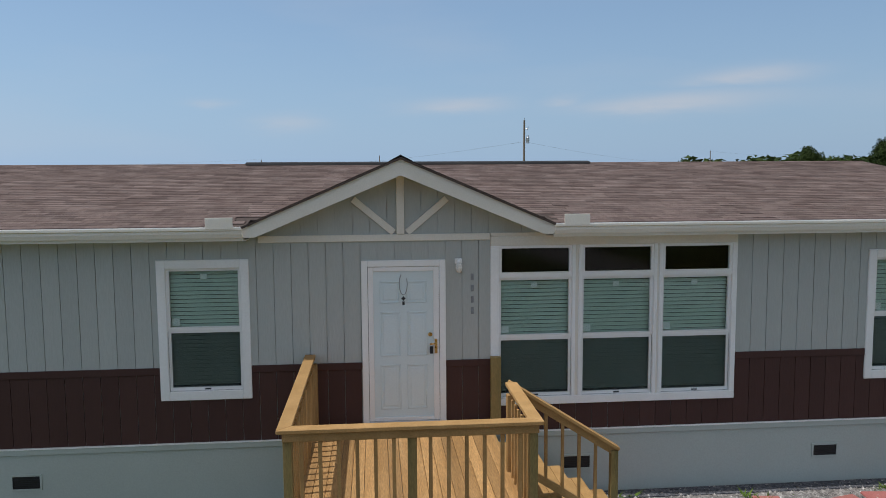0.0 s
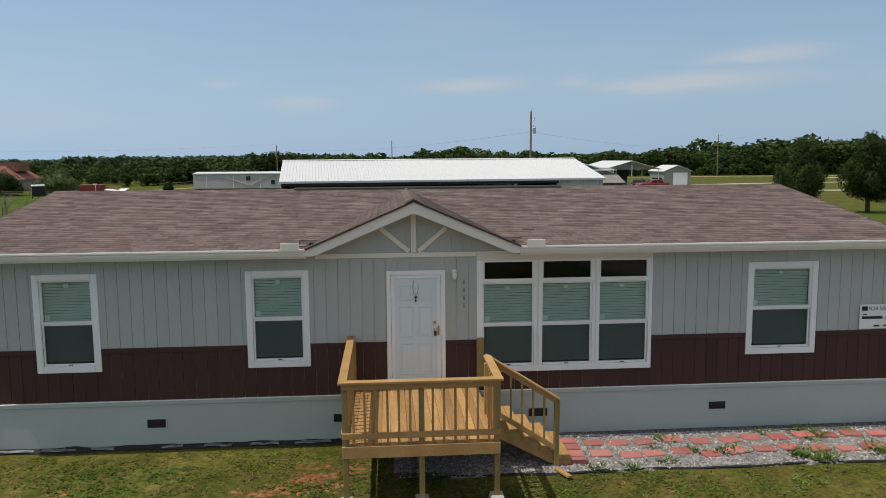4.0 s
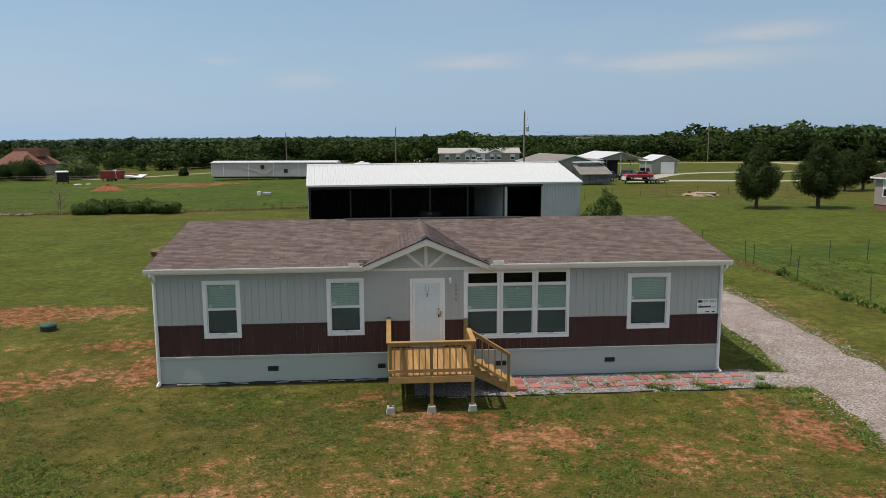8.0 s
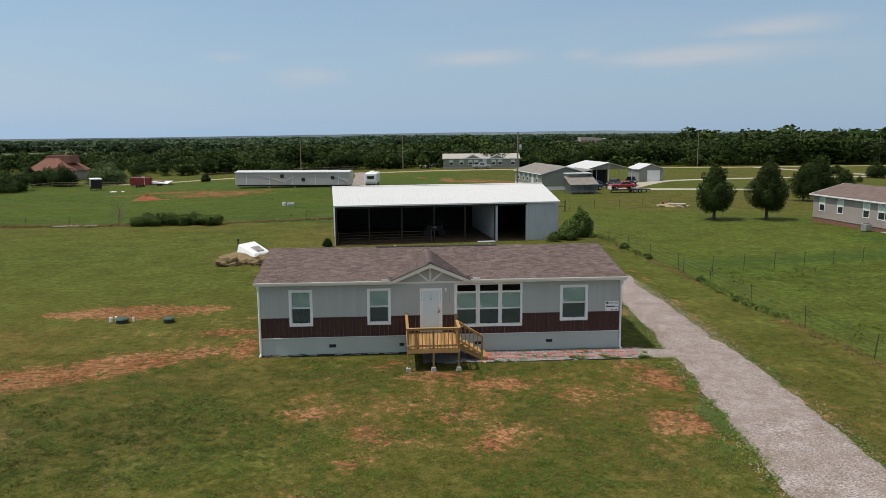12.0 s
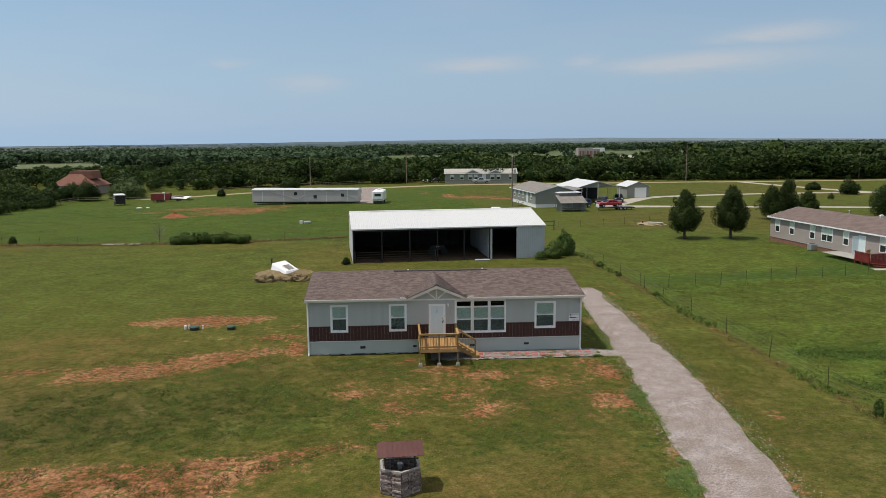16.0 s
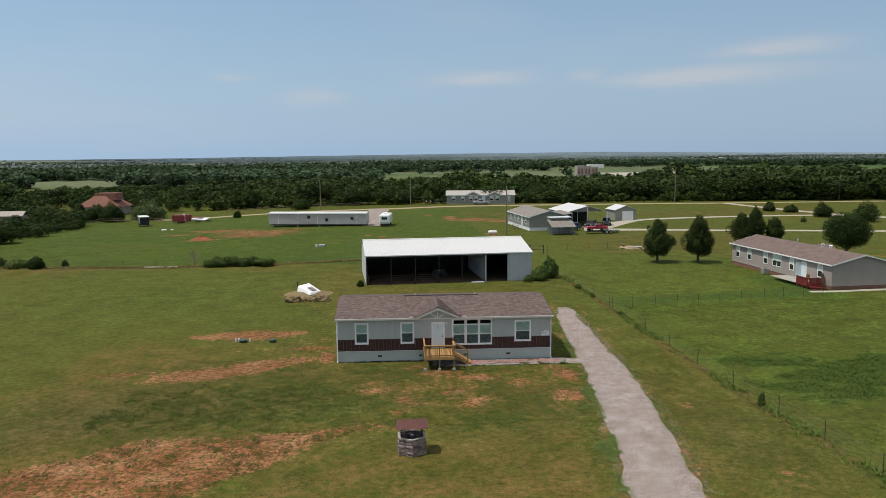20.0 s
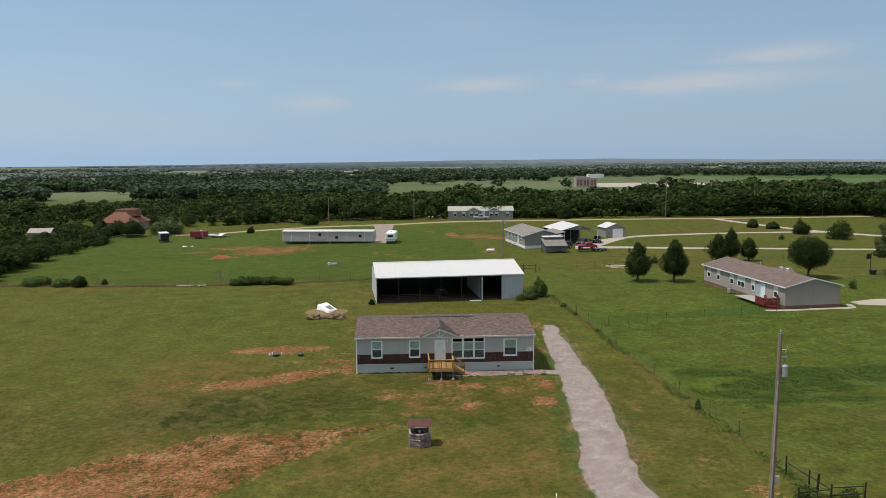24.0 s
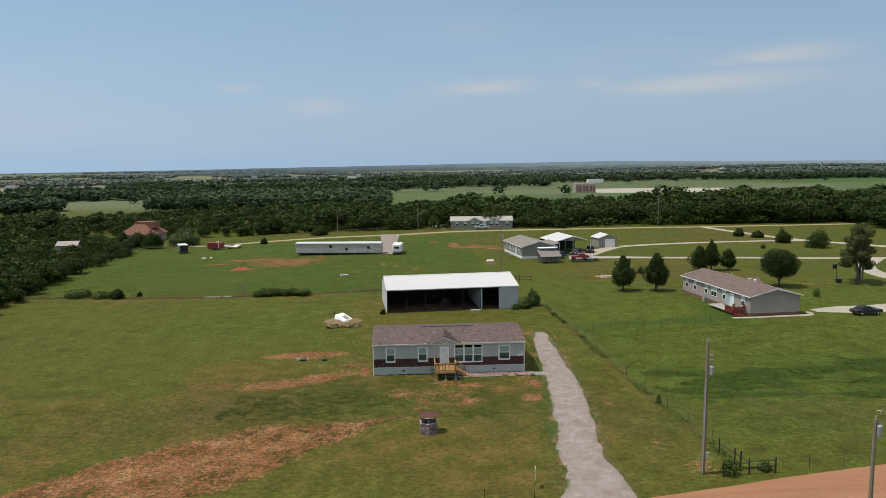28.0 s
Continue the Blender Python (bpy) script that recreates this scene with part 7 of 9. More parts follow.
def grey_house():
    m = pose(35.2, 106.0, 0, 0, 0, 7.0)
    h, roof = gable_house("ranch_house", m, 9.4, 18.5, 3.25, 1.35, OLIVEGREY, ROOFGREY, "green-grey house with a shingle roof and white skirting", TRIM, 0.75, 0.35, lap=True)
    for p in (3.0, 9.0, 12.0, 15.5):
        house_window(h, "w", p, 1.5, 2.7, 0.9)
    house_door(h, "w", 5.9, 0.8, 2.85, 0.95)
    steps = thing("wooden_steps", pose(33.6, 112.3, 0, 0, 0, 7), "small weathered wooden entry steps", "steps")
    for k in range(4):
        part("step", box_of(-0.2 - k * 0.3, -0.7, 0.6 - k * 0.18, 0.1 - k * 0.3, 0.7, 0.66 - k * 0.18), POLEW, steps)
    for s in (-0.72, 0.68):
        part("rail", tube(bm_new(), (0.1, s, 1.5), (-1.2, s, 0.9), 0.03, seg=6), POLEW, steps)
        part("newel", box_of(-1.2, s - 0.04, 0, -1.12, s + 0.04, 0.95), POLEW, steps)
    # carport with a bright roof
    c = thing("carport", pose(45.6, 114.5, 0, 0, 0, 7.0), "open carport with a bright metal roof", "carport")
    W, D, E, R = 10.4, 13.0, 3.4, 4.9
    part("roof_panel", prism(bm_new(), [(-0.3, E), (W / 2, R), (W / 2, R - 0.08), (-0.3, E - 0.08)], "y", -0.3, D), WHITEROOF, c)
    part("roof_panel", prism(bm_new(), [(W + 0.3, E), (W / 2, R), (W / 2, R - 0.08), (W + 0.3, E - 0.08)], "y", -0.3, D), WHITEROOF, c)
    part("gable_sheet", prism(bm_new(), [(0, E - 0.1), (W, E - 0.1), (W / 2, R - 0.15)], "y", 3.0, 3.06), BARNMET, c)
    # same near-black as inside the barn, so the carport's depth shade is painted
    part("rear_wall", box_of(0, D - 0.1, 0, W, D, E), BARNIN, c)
    for x in (0.05, W / 2, W - 0.15):
        for y in (0.0, D / 2):
            part("post", box_of(x, y, 0, x + 0.12, y + 0.12, E + (R - E) * (1 - abs(x - W / 2) / (W / 2)) - 0.1), TRIM, c)
    part("porch_roof", prism(bm_new(), [(-3.6, 3.2), (-0.3, 3.75), (-0.3, 3.65), (-3.6, 3.1)], "y", -5.5, 4.5), ROOFGREY, c)
    for y in (-5.4, -1.0):
        part("porch_post", box_of(-0.6, y, 0, -0.5, y + 0.1, 3.6), TRIM, c)
    s = thing("garage_shed", pose(61.6, 128.6, 0, 0, 0, 7), "small grey garage with a white roll-up door", "shed")
    part("wall", box_of(0, 0, 0, 5.6, 6.0, 2.8), OLIVEGREY, s)
    part("gable_wall", prism(bm_new(), [(0, 2.8), (5.6, 2.8), (2.8, 3.8)], "y", 0.002, 0.15), OLIVEGREY, s)
    for a, b in ((-0.3, 2.8), (5.9, 2.8)):
        part("roof_panel", prism(bm_new(), [(a, 2.75), (b, 3.92), (b, 3.84), (a, 2.67)], "y", -0.3, 6.3), WHITEROOF, s)
    part("roll_door", box_of(1.9, -0.06, 0.05, 4.9, -0.005, 2.45), VINYL, s)
    for k in range(5):
        part("door_rib", box_of(1.9, -0.075, 0.1 + k * 0.47, 4.9, -0.061, 0.14 + k * 0.47), TRIM, s)
    # lean-to shelter with a covered boat on top of its frame
    b = thing("animal_shelter", pose(38.6, 96.4, 0, 0, 0, 6), "grey lean-to shelter with a sheet metal roof", "shelter")
    for x in (0, 2.4, 4.8):
        part("post", box_of(x, 0, 0, x + 0.12, 0.12, 1.7), POLEW, b)
        part("post", box_of(x, 3.0, 0, x + 0.12, 3.12, 3.1), POLEW, b)
    part("roof_sheet", prism(bm_new(), [(-0.3, 1.75), (3.4, 3.15), (3.4, 3.07), (-0.3, 1.67)], "x", -0.3, 5.2), ROOFGREY, b)
    part("rear_wall", box_of(0, 3.0, 0.02, 4.9, 3.05, 3.0), BARNMET, b)
    part("side_wall", box_of(4.8, 0.2, 0.02, 4.86, 3.0, 2.2), BARNMET, b)
    part("rail", box_of(0, 0.04, 0.6, 4.8, 0.1, 0.75), POLEW, b)
    part("upper_roof", box_of(0.2, 2.6, 3.5, 5.0, 5.0, 3.62), VINYL, b)
    for x in (0.3, 4.8):
        part("upper_post", box_of(x, 4.8, 0, x + 0.1, 4.9, 3.5), POLEW, b)
    tank = thing("propane_tank", pose(26.0, 99.6, 0.0) @ Matrix.Scale(0.72, 4), "white propane tank on bare soil", "propane tank", "propane tanks")
    bm = tube(bm_new(), (-1.1, 0, 0.75), (1.1, 0, 0.75), 0.5, seg=14)
    tube(bm, (1.1, 0, 0.75), (1.4, 0, 0.75), 0.5, 0.2, 14)
    tube(bm, (-1.4, 0, 0.75), (-1.1, 0, 0.75), 0.2, 0.5, 14)
    part("tank", bm, VINYL, tank)
    for sx in (-0.8, 0.8):
        part("saddle", box_of(sx - 0.08, -0.35, 0, sx + 0.08, 0.35, 0.35), CONC, tank)
    copy_thing(tank, pose(16.2, 203.5, gz1(16.2, 203.5), 0, 0, 4))


grey_house()


def far_house():
    h = thing("long_house", pose(22.4, 198.5, 0, 0, 0, -4.0), "long grey-brown house with two small gables", "house", "neighbouring houses")
    W, D = 23.6, 8.5
    part("wall", box_of(0, 0, 0.5, W, D, 3.2), OLIVEGREY, h)
    part("skirting", box_of(0.02, 0.02, -0.2, W - 0.02, D - 0.02, 0.5), CONC, h)
    part("roof", prism(bm_new(), [(-0.4, 3.1), (D / 2, 4.5), (D + 0.4, 3.1), (D + 0.4, 3.0), (D / 2, 4.38), (-0.4, 3.0)], "x", -0.3, W + 0.3), CONC, h)
    part("fascia", box_of(-0.3, -0.45, 2.96, W + 0.3, -0.405, 3.14), TRIM, h)
    for gx in (9.2, 16.6):
        part("gable_wall", prism(bm_new(), [(gx - 2.6, 3.0), (gx + 2.6, 3.0), (gx, 4.2)], "y", -0.36, -0.2), OLIVEGREY, h)
        for s in (-1, 1):
            part("gable_roof", prism(bm_new(), [(gx, 4.38), (gx + s * 2.9, 3.04), (gx + s * 2.9, 2.92), (gx, 4.24)], "y", -0.5, 3.2), ROOFGREY, h)
            part("barge_board", prism(bm_new(), [(gx, 4.36), (gx + s * 2.9, 3.02), (gx + s * 2.9, 2.82), (gx, 4.12)], "y", -0.54, -0.505), TRIM, h)
    for x in (2.4, 5.6, 8.4, 10.2, 15.6, 17.6, 21.6):
        house_window(h, "s", x, 1.2, 2.6, 1.1)
    house_door(h, "s", 12.8, 0.6, 2.7, 1.0)
    t = thing("single_wide_trailer", pose(-26.6, 125.6, gz1(-20, 124) - 0.1, 0, 0, -7.0), "off-white single-wide trailer home on wheels", "mobile home")
    W, D = 24.4, 4.6
    part("body", bevel(box(bm_new(), 0, 0, 0.75, W, D, 3.45), 0.05), MHWHITE, t)
    part("roof", prism(bm_new(), [(-0.1, 3.45), (D / 2, 3.75), (D + 0.1, 3.45)], "x", -0.1, W + 0.1), WHITEROOF, t)
    part("roof_trim", box_of(-0.12, -0.14, 3.36, W + 0.12, -0.105, 3.5), TRIM, t)
    part("chassis", box_of(0.3, 0.4, 0.45, W - 0.3, D - 0.4, 0.74), BLACKM, t)
    for x in (2.4, 7.3, 12.2, 17.1, 22.0):
        part("batten", box_of(x, -0.02, 0.78, x + 0.06, -0.002, 3.35), TRIM, t)
    for x, z in ((9.7, 2.2), (14.2, 1.5), (20.5, 1.9)):
        part("window", box_of(x, -0.05, z, x + 0.75, -0.003, z + 0.75), DARKGLASS, t)
    part("door", box_of(20.0, -0.045, 0.9, 20.9, -0.003, 1.85), MHWHITE, t)
    for x0, x1, flip in ((0.6, 10.2, 1), (10.6, 16.2, -1), (17.0, 24.0, 1)):
        bm = bm_new()
        pts = [(x0 + (x1 - x0) * k / 12, -0.04, 3.2 - (1.9 * (k / 12) ** 2 if flip > 0 else 1.9 * (1 - k / 12) ** 2)) for k in range(13)]
        for p, q in zip(pts, pts[1:]):
            tube(bm, p, q, 0.05, seg=5)
        part("loose_strap", bm, MHWHITE, t, "white strapping draped over the side")
    for x in (17.6, 18.6):
        for y in (0.25, D - 0.35):
            part("wheel", tube(bm_new(), (x, y - 0.1, 0.42), (x, y + 0.1, 0.42), 0.42, seg=16), RUBBER, t)
    for x in (0.6, 7.0, 12.5, 23.6):
        part("jack", box_of(x, 0.3, 0, x + 0.3, 0.6, 0.5), CONC, t)
    v = thing("camper_trailer", pose(2.4, 124.0, 0.0, 0, 0, -5), "white camper trailer parked on gravel", "camper")
    part("body", bevel(box(bm_new(), -1.3, -3.4, 0.6, 1.3, 3.4, 2.9), 0.22), VINYL, v)
    part("roof_unit", box_of(-0.4, -0.6, 2.9, 0.4, 0.6, 3.2, b=0.06), TRIM, v)
    part("rear_window", box_of(-0.7, -3.43, 1.7, 0.7, -3.405, 2.3), DARKGLASS, v)
    part("stripe", box_of(-1.1, -3.42, 1.0, 1.1, -3.405, 1.15), GREYINK, v)
    for x in (-1.15, 1.15):
        part("wheel", tube(bm_new(), (x - 0.12, 0.3, 0.38), (x + 0.12, 0.3, 0.38), 0.38, seg=14), RUBBER, v)
    part("hitch", box_of(-0.1, 3.3, 0.45, 0.1, 4.4, 0.6), BLACKM, v)
    part("stabiliser", box_of(-1.0, -3.2, 0.0, 1.0, -3.1, 0.62), BLACKM, v)
    r = thing("red_roof_house", pose(-98.0, 188.0, gz1(-92, 192) - 0.5, 0, 0, -8) @ Matrix.Diagonal((0.74, 0.85, 0.95, 1)), "tall house with a rust-orange roof among trees", "house", "neighbouring houses")
    part("wall", box_of(0, 0, 0, 17, 12, 3.4), TAUPE, r)
    bm = prism(bm_new(), [(-0.8, 3.2), (6.0, 6.9), (11.0, 6.9), (17.8, 3.2)], "y", -0.6, 12.6)
    for vtx in bm.verts:
        if vtx.co.z > 6:
            vtx.co.y += 3.2 if vtx.co.y < 6 else -3.2
    part("roof", bm, ROOFRUST, r)
    part("upper_gable", prism(bm_new(), [(4.2, 5.4), (6.0, 7.8), (15.2, 7.8), (15.8, 5.4)], "y", 3.0, 8.8), ROOFRUST, r)
    for x in (3, 8, 13):
        house_window(r, "s", x, 1.0, 2.6, 1.3)


far_house()


# ---- vehicles ----
def car(name, m, paint, label, length=4.6, width=1.8, height=1.45, kind="sedan"):
    c = thing(name, m, label, "car" if kind != "pickup" else "pickup truck", "parked vehicles")
    hw = width / 2
    if kind == "sedan":
        low = [(-0.5, 0.30), (-0.49, 0.62), (-0.44, 0.74), (-0.17, 0.86), (0.0, 0.90), (0.33, 0.92), (0.47, 0.90), (0.5, 0.70), (0.495, 0.30)]
        top = [(-0.18, 0.86), (-0.05, 1.0), (0.20, 1.0), (0.37, 0.90)]
    elif kind == "suv":
        low = [(-0.5, 0.32), (-0.49, 0.70), (-0.44, 0.86), (-0.2, 0.95), (0.0, 0.98), (0.48, 0.98), (0.5, 0.75), (0.495, 0.32)]
        top = [(-0.2, 0.95), (-0.08, 1.0), (0.42, 1.0), (0.48, 0.96)]
    else:
        low = [(-0.5, 0.32), (-0.49, 0.62), (-0.45, 0.72), (-0.22, 0.76), (0.1, 0.76), (0.49, 0.74), (0.5, 0.4), (0.495, 0.32)]
        top = [(-0.22, 0.76), (-0.12, 1.0), (0.08, 1.0), (0.12, 0.76)]
    belt = 0.63 if kind == "sedan" else 0.6
    body = prism(bm_new(), [(u * length, min(z, belt + 0.02) * height if kind == "sedan" else min(z, 0.64) * height) for u, z in low], "y", -hw, hw)
    body = part("body", bevel(body, 0.06), paint, c)
    base = (belt if kind == "sedan" else 0.62) * height
    cab = bm_new()
    lo = [(top[0][0] * length - 0.15, base), (top[-1][0] * length + 0.15, base)]
    hi = [(top[1][0] * length, height), (top[2][0] * length, height)]
    v = []
    for y, q in ((-hw + 0.06, -hw + 0.24), (hw - 0.06, hw - 0.24)):
        v.append([cab.verts.new((lo[0][0], y, lo[0][1])), cab.verts.new((lo[1][0], y, lo[1][1])), cab.verts.new((hi[1][0], q, hi[1][1])), cab.verts.new((hi[0][0], q, hi[0][1]))])
    cab.faces.new(v[0])
    cab.faces.new(v[1][::-1])
    for i in range(4):
        cab.faces.new((v[0][i], v[0][(i + 1) % 4], v[1][(i + 1) % 4], v[1][i]))
    bmesh.ops.recalc_face_normals(cab, faces=cab.faces[:])
    cab = part("cabin", bevel(cab, 0.05), paint, c)

    def glass(name, pts):
        bm = bm_new()
        bm.faces.new([bm.verts.new(p) for p in pts])
        bmesh.ops.solidify(bm, geom=bm.faces[:], thickness=0.012)
        part(name, bm, DARKGLASS, cab)

    def on(u, w, side):
        x = lo[0][0] + (lo[1][0] - lo[0][0]) * u
        xt = hi[0][0] + (hi[1][0] - hi[0][0]) * u
        y0, y1 = hw - 0.06, hw - 0.24
        return (x + (xt - x) * w, side * (y0 + (y1 - y0) * w + 0.012), base + (height - base) * w)
    for side in (-1, 1):
        for a, b in ((0.1, 0.48), (0.52, 0.9)):
            glass("side_window", [on(a, 0.14, side), on(b, 0.14, side), on(b, 0.86, side), on(a, 0.86, side)][::side])
    for e, nm in ((0, "windscreen"), (1, "rear_window")):
        x0, x1 = lo[e][0], hi[e][0]
        sgn = -1 if e == 0 else 1
        pts = [(x0 + (x1 - x0) * w + sgn * 0.015, s * (hw - 0.16 - 0.1 * w), base + (height - base) * w + 0.01) for s, w in ((-1, 0.12), (1, 0.12), (1, 0.88), (-1, 0.88))]
        glass(nm, pts)
    for u in (-0.31, 0.30):
        for s in (-1, 1):
            r = 0.225 * height
            y = s * (hw - 0.08)
            t = part("wheel", tube(bm_new(), (u * length, y - 0.11, r), (u * length, y + 0.11, r), r, seg=16), RUBBER, c)
            part("rim", tube(bm_new(), (u * length, y + s * 0.10, r), (u * length, y + s * 0.125, r), r * 0.6, r * 0.5, 12), GALV, t)
    for s in (-1, 1):
        part("headlight", box_of(-0.5 * length - 0.012, s * (hw - 0.3) - 0.16, 0.5 * height, -0.49 * length, s * (hw - 0.3) + 0.16, 0.58 * height), PORCELAIN, c)
        part("tail_light", box_of(0.49 * length, s * (hw - 0.26) - 0.14, 0.5 * height, 0.5 * length + 0.012, s * (hw - 0.26) + 0.14, 0.6 * height), REDPAINT, c)
        part("mirror", box_of(lo[0][0] + 0.35, s * hw - 0.02, base + 0.05, lo[0][0] + 0.5, s * hw + 0.16, base + 0.2), paint, c)
    return c


car("sedan", pose(79.0, 27.0, gz1(79, 27) + 0.03, 0, 0, 187), BLACKPAINT, "black sedan parked on pale gravel", 4.8, 1.85, 1.45)
car("sedan", pose(48.9, 99.4, 0.62, 0, 0, 4), REDPAINT, "bright red car loaded on a flat trailer", 4.7, 1.85, 1.45)
car("sports_utility", pose(44.6, 105.5, 0, 0, 0, 30), BLUEPAINT, "dark blue vehicle parked by a carport", 4.9, 1.9, 1.75, "suv")
car("sports_utility", pose(50.6, 111.0, 0, 0, 0, 60), BLACKPAINT, "dark vehicle parked under a carport", 4.9, 1.9, 1.75, "suv")
car("pickup", pose(56.2, 117.5, 0, 0, 0, 75), BLACKPAINT, "dark pickup truck parked beside a shed", 5.6, 2.0, 1.85, "pickup")
car("pickup", pose(34.0, 194.6, gz1(34, 194), 0, 0, 0), SILVER, "silver pickup truck before a long house", 5.7, 2.0, 1.9, "pickup")
car("sedan", pose(19.5, 203, gz1(19, 203), 0, 0, 10), BLACKPAINT, "dark car parked near trees", 4.5, 1.8, 1.45)


def flat_trailer():
    t = thing("car_trailer", pose(49.9, 99.5, 0, 0, 0, 4), "dark flat car trailer with silver fenders", "trailer")
    part("bed", box_of(-3.4, -1.05, 0.45, 4.0, 1.05, 0.6), BLACKM, t)
    for x in (1.0, 1.9):
        for y in (-1.15, 1.15):
            w = part("wheel", tube(bm_new(), (x, y - 0.1, 0.36), (x, y + 0.1, 0.36), 0.36, seg=14), RUBBER, t)
            part("rim", tube(bm_new(), (x, y * 1.09, 0.36), (x, y * 1.11, 0.36), 0.2, seg=10), GALV, w)
    for y in (-1.28, 1.04):
        part("fender", box_of(0.5, y, 0.74, 2.4, y + 0.24, 0.8), GALV, t)
    part("ramp", box_of(-3.5, -0.9, 0.6, -3.4, 0.9, 1.25), VINYL, t)
    for x in (-3.2, 3.6):
        part("jack", box_of(x, -0.1, 0, x + 0.1, 0.1, 0.45), BLACKM, t)


flat_trailer()


def field_trailers():
    x, y = -57.5, 161.0
    t = thing("enclosed_trailer", pose(x, y, gz1(x, y), 0, 0, -4), "red enclosed trailer standing in a field", "trailer")
    part("body", bevel(box(bm_new(), -2.6, -1.1, 0.55, 2.4, 1.1, 2.5), 0.06), MAROON, t)
    part("door_edge", box_of(1.1, -1.13, 0.6, 1.2, -1.102, 2.4), TRIM, t)
    part("roof_hatch", box_of(0.2, -0.3, 2.5, 0.8, 0.3, 2.72), VINYL, t)
    for dx in (-0.8, 0.1):
        part("wheel", tube(bm_new(), (dx, -1.15, 0.35), (dx, -0.95, 0.35), 0.35, seg=14), RUBBER, t)
        part("wheel", tube(bm_new(), (dx, 0.95, 0.35), (dx, 1.15, 0.35), 0.35, seg=14), RUBBER, t)
    part("stand", box_of(-2.4, -0.1, 0, -2.3, 0.1, 0.55), BLACKM, t)
    b = thing("boat", pose(x + 5.0, y + 0.4, gz1(x + 5, y), 0, 0, -6), "white boat on a trailer beside a red trailer", "boat")
    hull = prism(bm_new(), [(-2.4, 0.6), (1.8, 0.6), (3.0, 1.35), (-2.4, 1.25)], "y", -0.95, 0.95)
    for vtx in hull.verts:
        if vtx.co.x > 2.5:
            vtx.co.y *= 0.15
    part("hull", bevel(hull, 0.04), VINYL, b)
    part("cover", box_of(-2.2, -0.8, 1.26, 0.9, 0.8, 1.5, b=0.1), MAROON, b)
    for yy in (-0.9, 0.9):
        part("wheel", tube(bm_new(), (-0.6, yy - 0.09, 0.32), (-0.6, yy + 0.09, 0.32), 0.32, seg=12), RUBBER, b)
    part("trailer_frame", box_of(-2.4, -0.5, 0.4, 3.4, 0.5, 0.58), BLACKM, b)
    x, y = -66.5, 154.5
    k = thing("cargo_trailer", pose(x, y, gz1(x, y), 0, 0, 25), "dark stock trailer with a white roof", "trailer")
    part("body", box_of(-1.2, -2.4, 0.55, 1.2, 2.4, 2.7, b=0.04), DARKMET, k)
    part("roof", box_of(-1.3, -2.5, 2.7, 1.3, 2.5, 2.95, b=0.05), VINYL, k)
    for z in (1.1, 1.7, 2.2):
        part("side_slat", box_of(-1.23, -2.3, z, -1.205, 2.3, z + 0.2), BARNMET, k)
        part("end_slat", box_of(-1.1, -2.43, z, 1.1, -2.405, z + 0.2), BARNIN, k)
    for dx in (-1.15, 1.15):
        part("wheel", tube(bm_new(), (dx - 0.1, 0.4, 0.38), (dx + 0.1, 0.4, 0.38), 0.38, seg=14), RUBBER, k)
    part("stand", box_of(-0.1, -2.3, 0, 0.1, -2.1, 0.56), BLACKM, k)
    tr = thing("tractor", pose(4.6, 204, gz1(4.6, 204), 0, 0, 20), "small pale tractor beside a dirt road", "tractor")
    part("hood", box_of(-1.6, -0.4, 0.8, 0.2, 0.4, 1.5, b=0.06), SILVER, tr)
    part("cab", box_of(0.1, -0.7, 1.0, 1.5, 0.7, 2.5, b=0.08), DARKGLASS, tr)
    part("cab_roof", box_of(0.0, -0.8, 2.5, 1.6, 0.8, 2.65), VINYL, tr)
    for dx, rr in ((-1.1, 0.45), (0.9, 0.75)):
        for dy in (-0.85, 0.85):
            part("wheel", tube(bm_new(), (dx, dy - 0.15, rr), (dx, dy + 0.15, rr), rr, seg=16), RUBBER, tr)
    s = thing("industrial_building", pose(143, 511, gz1(150, 509), 0, 0, -4), "tan block building far across the fields", "building")
    for j in range(3):
        part("bay", box_of(j * 5.4, 0, -2, j * 5.4 + 5.2, 12, 7.6 - (j == 2) * 0.6), TAUPE, s)
        for q in range(2):
            part("louvre", box_of(j * 5.4 + 0.8 + q * 2.2, -0.1, 1.2, j * 5.4 + 2.2 + q * 2.2, -0.005, 5.6), BRICKR, s)
    ob = ribbon("industrial_yard", [(158, 545, 40), (200, 545, 48), (250, 540, 46), (296, 530, 34)], PALE, "pale gravel yard across the fields", "yard", wobble=0.15, step=5, seed=33, lift=0.1)


field_trailers()
for k, (x, y, w, h, mt) in enumerate(((152, 122, 9, 3.2, VINYL), (-103, 148, 6, 2.8, TAUPE))):
    b = thing("outbuilding", pose(x, y, gz1(x, y), 0, 0, 6), "small pale outbuilding among trees", "shed", "outbuildings")
    part("wall", box_of(0, 0, 0, w, 5, h), mt, b)
    part("roof", prism(bm_new(), [(-0.3, h), (2.5, h + 1.2), (5.3, h), (2.5, h + 1.1)], "x", -0.3, w + 0.3), (WHITEROOF, TAUPE)[k], b)
    part("door", box_of(w * 0.4, -0.05, 0, w * 0.4 + 1.2, -0.004, 2.1), BARNMET, b)
basket = thing("flag_post", pose(92.5, 58.5, gz1(92, 58)), "slim dark post with a curled sign by a drive", "post")
part("post", tube(bm_new(), (0, 0, 0), (0, 0, 4.2), 0.06, seg=8), BLACKM, basket)
part("panel", box_of(-0.9, -0.03, 3.0, -0.06, 0.03, 3.9, b=0.02), BARNIN, basket)
part("pot", tube(bm_new(), (0.5, 0, 0), (0.5, 0, 0.9), 0.5, 0.7, 12), BLACKM, basket)


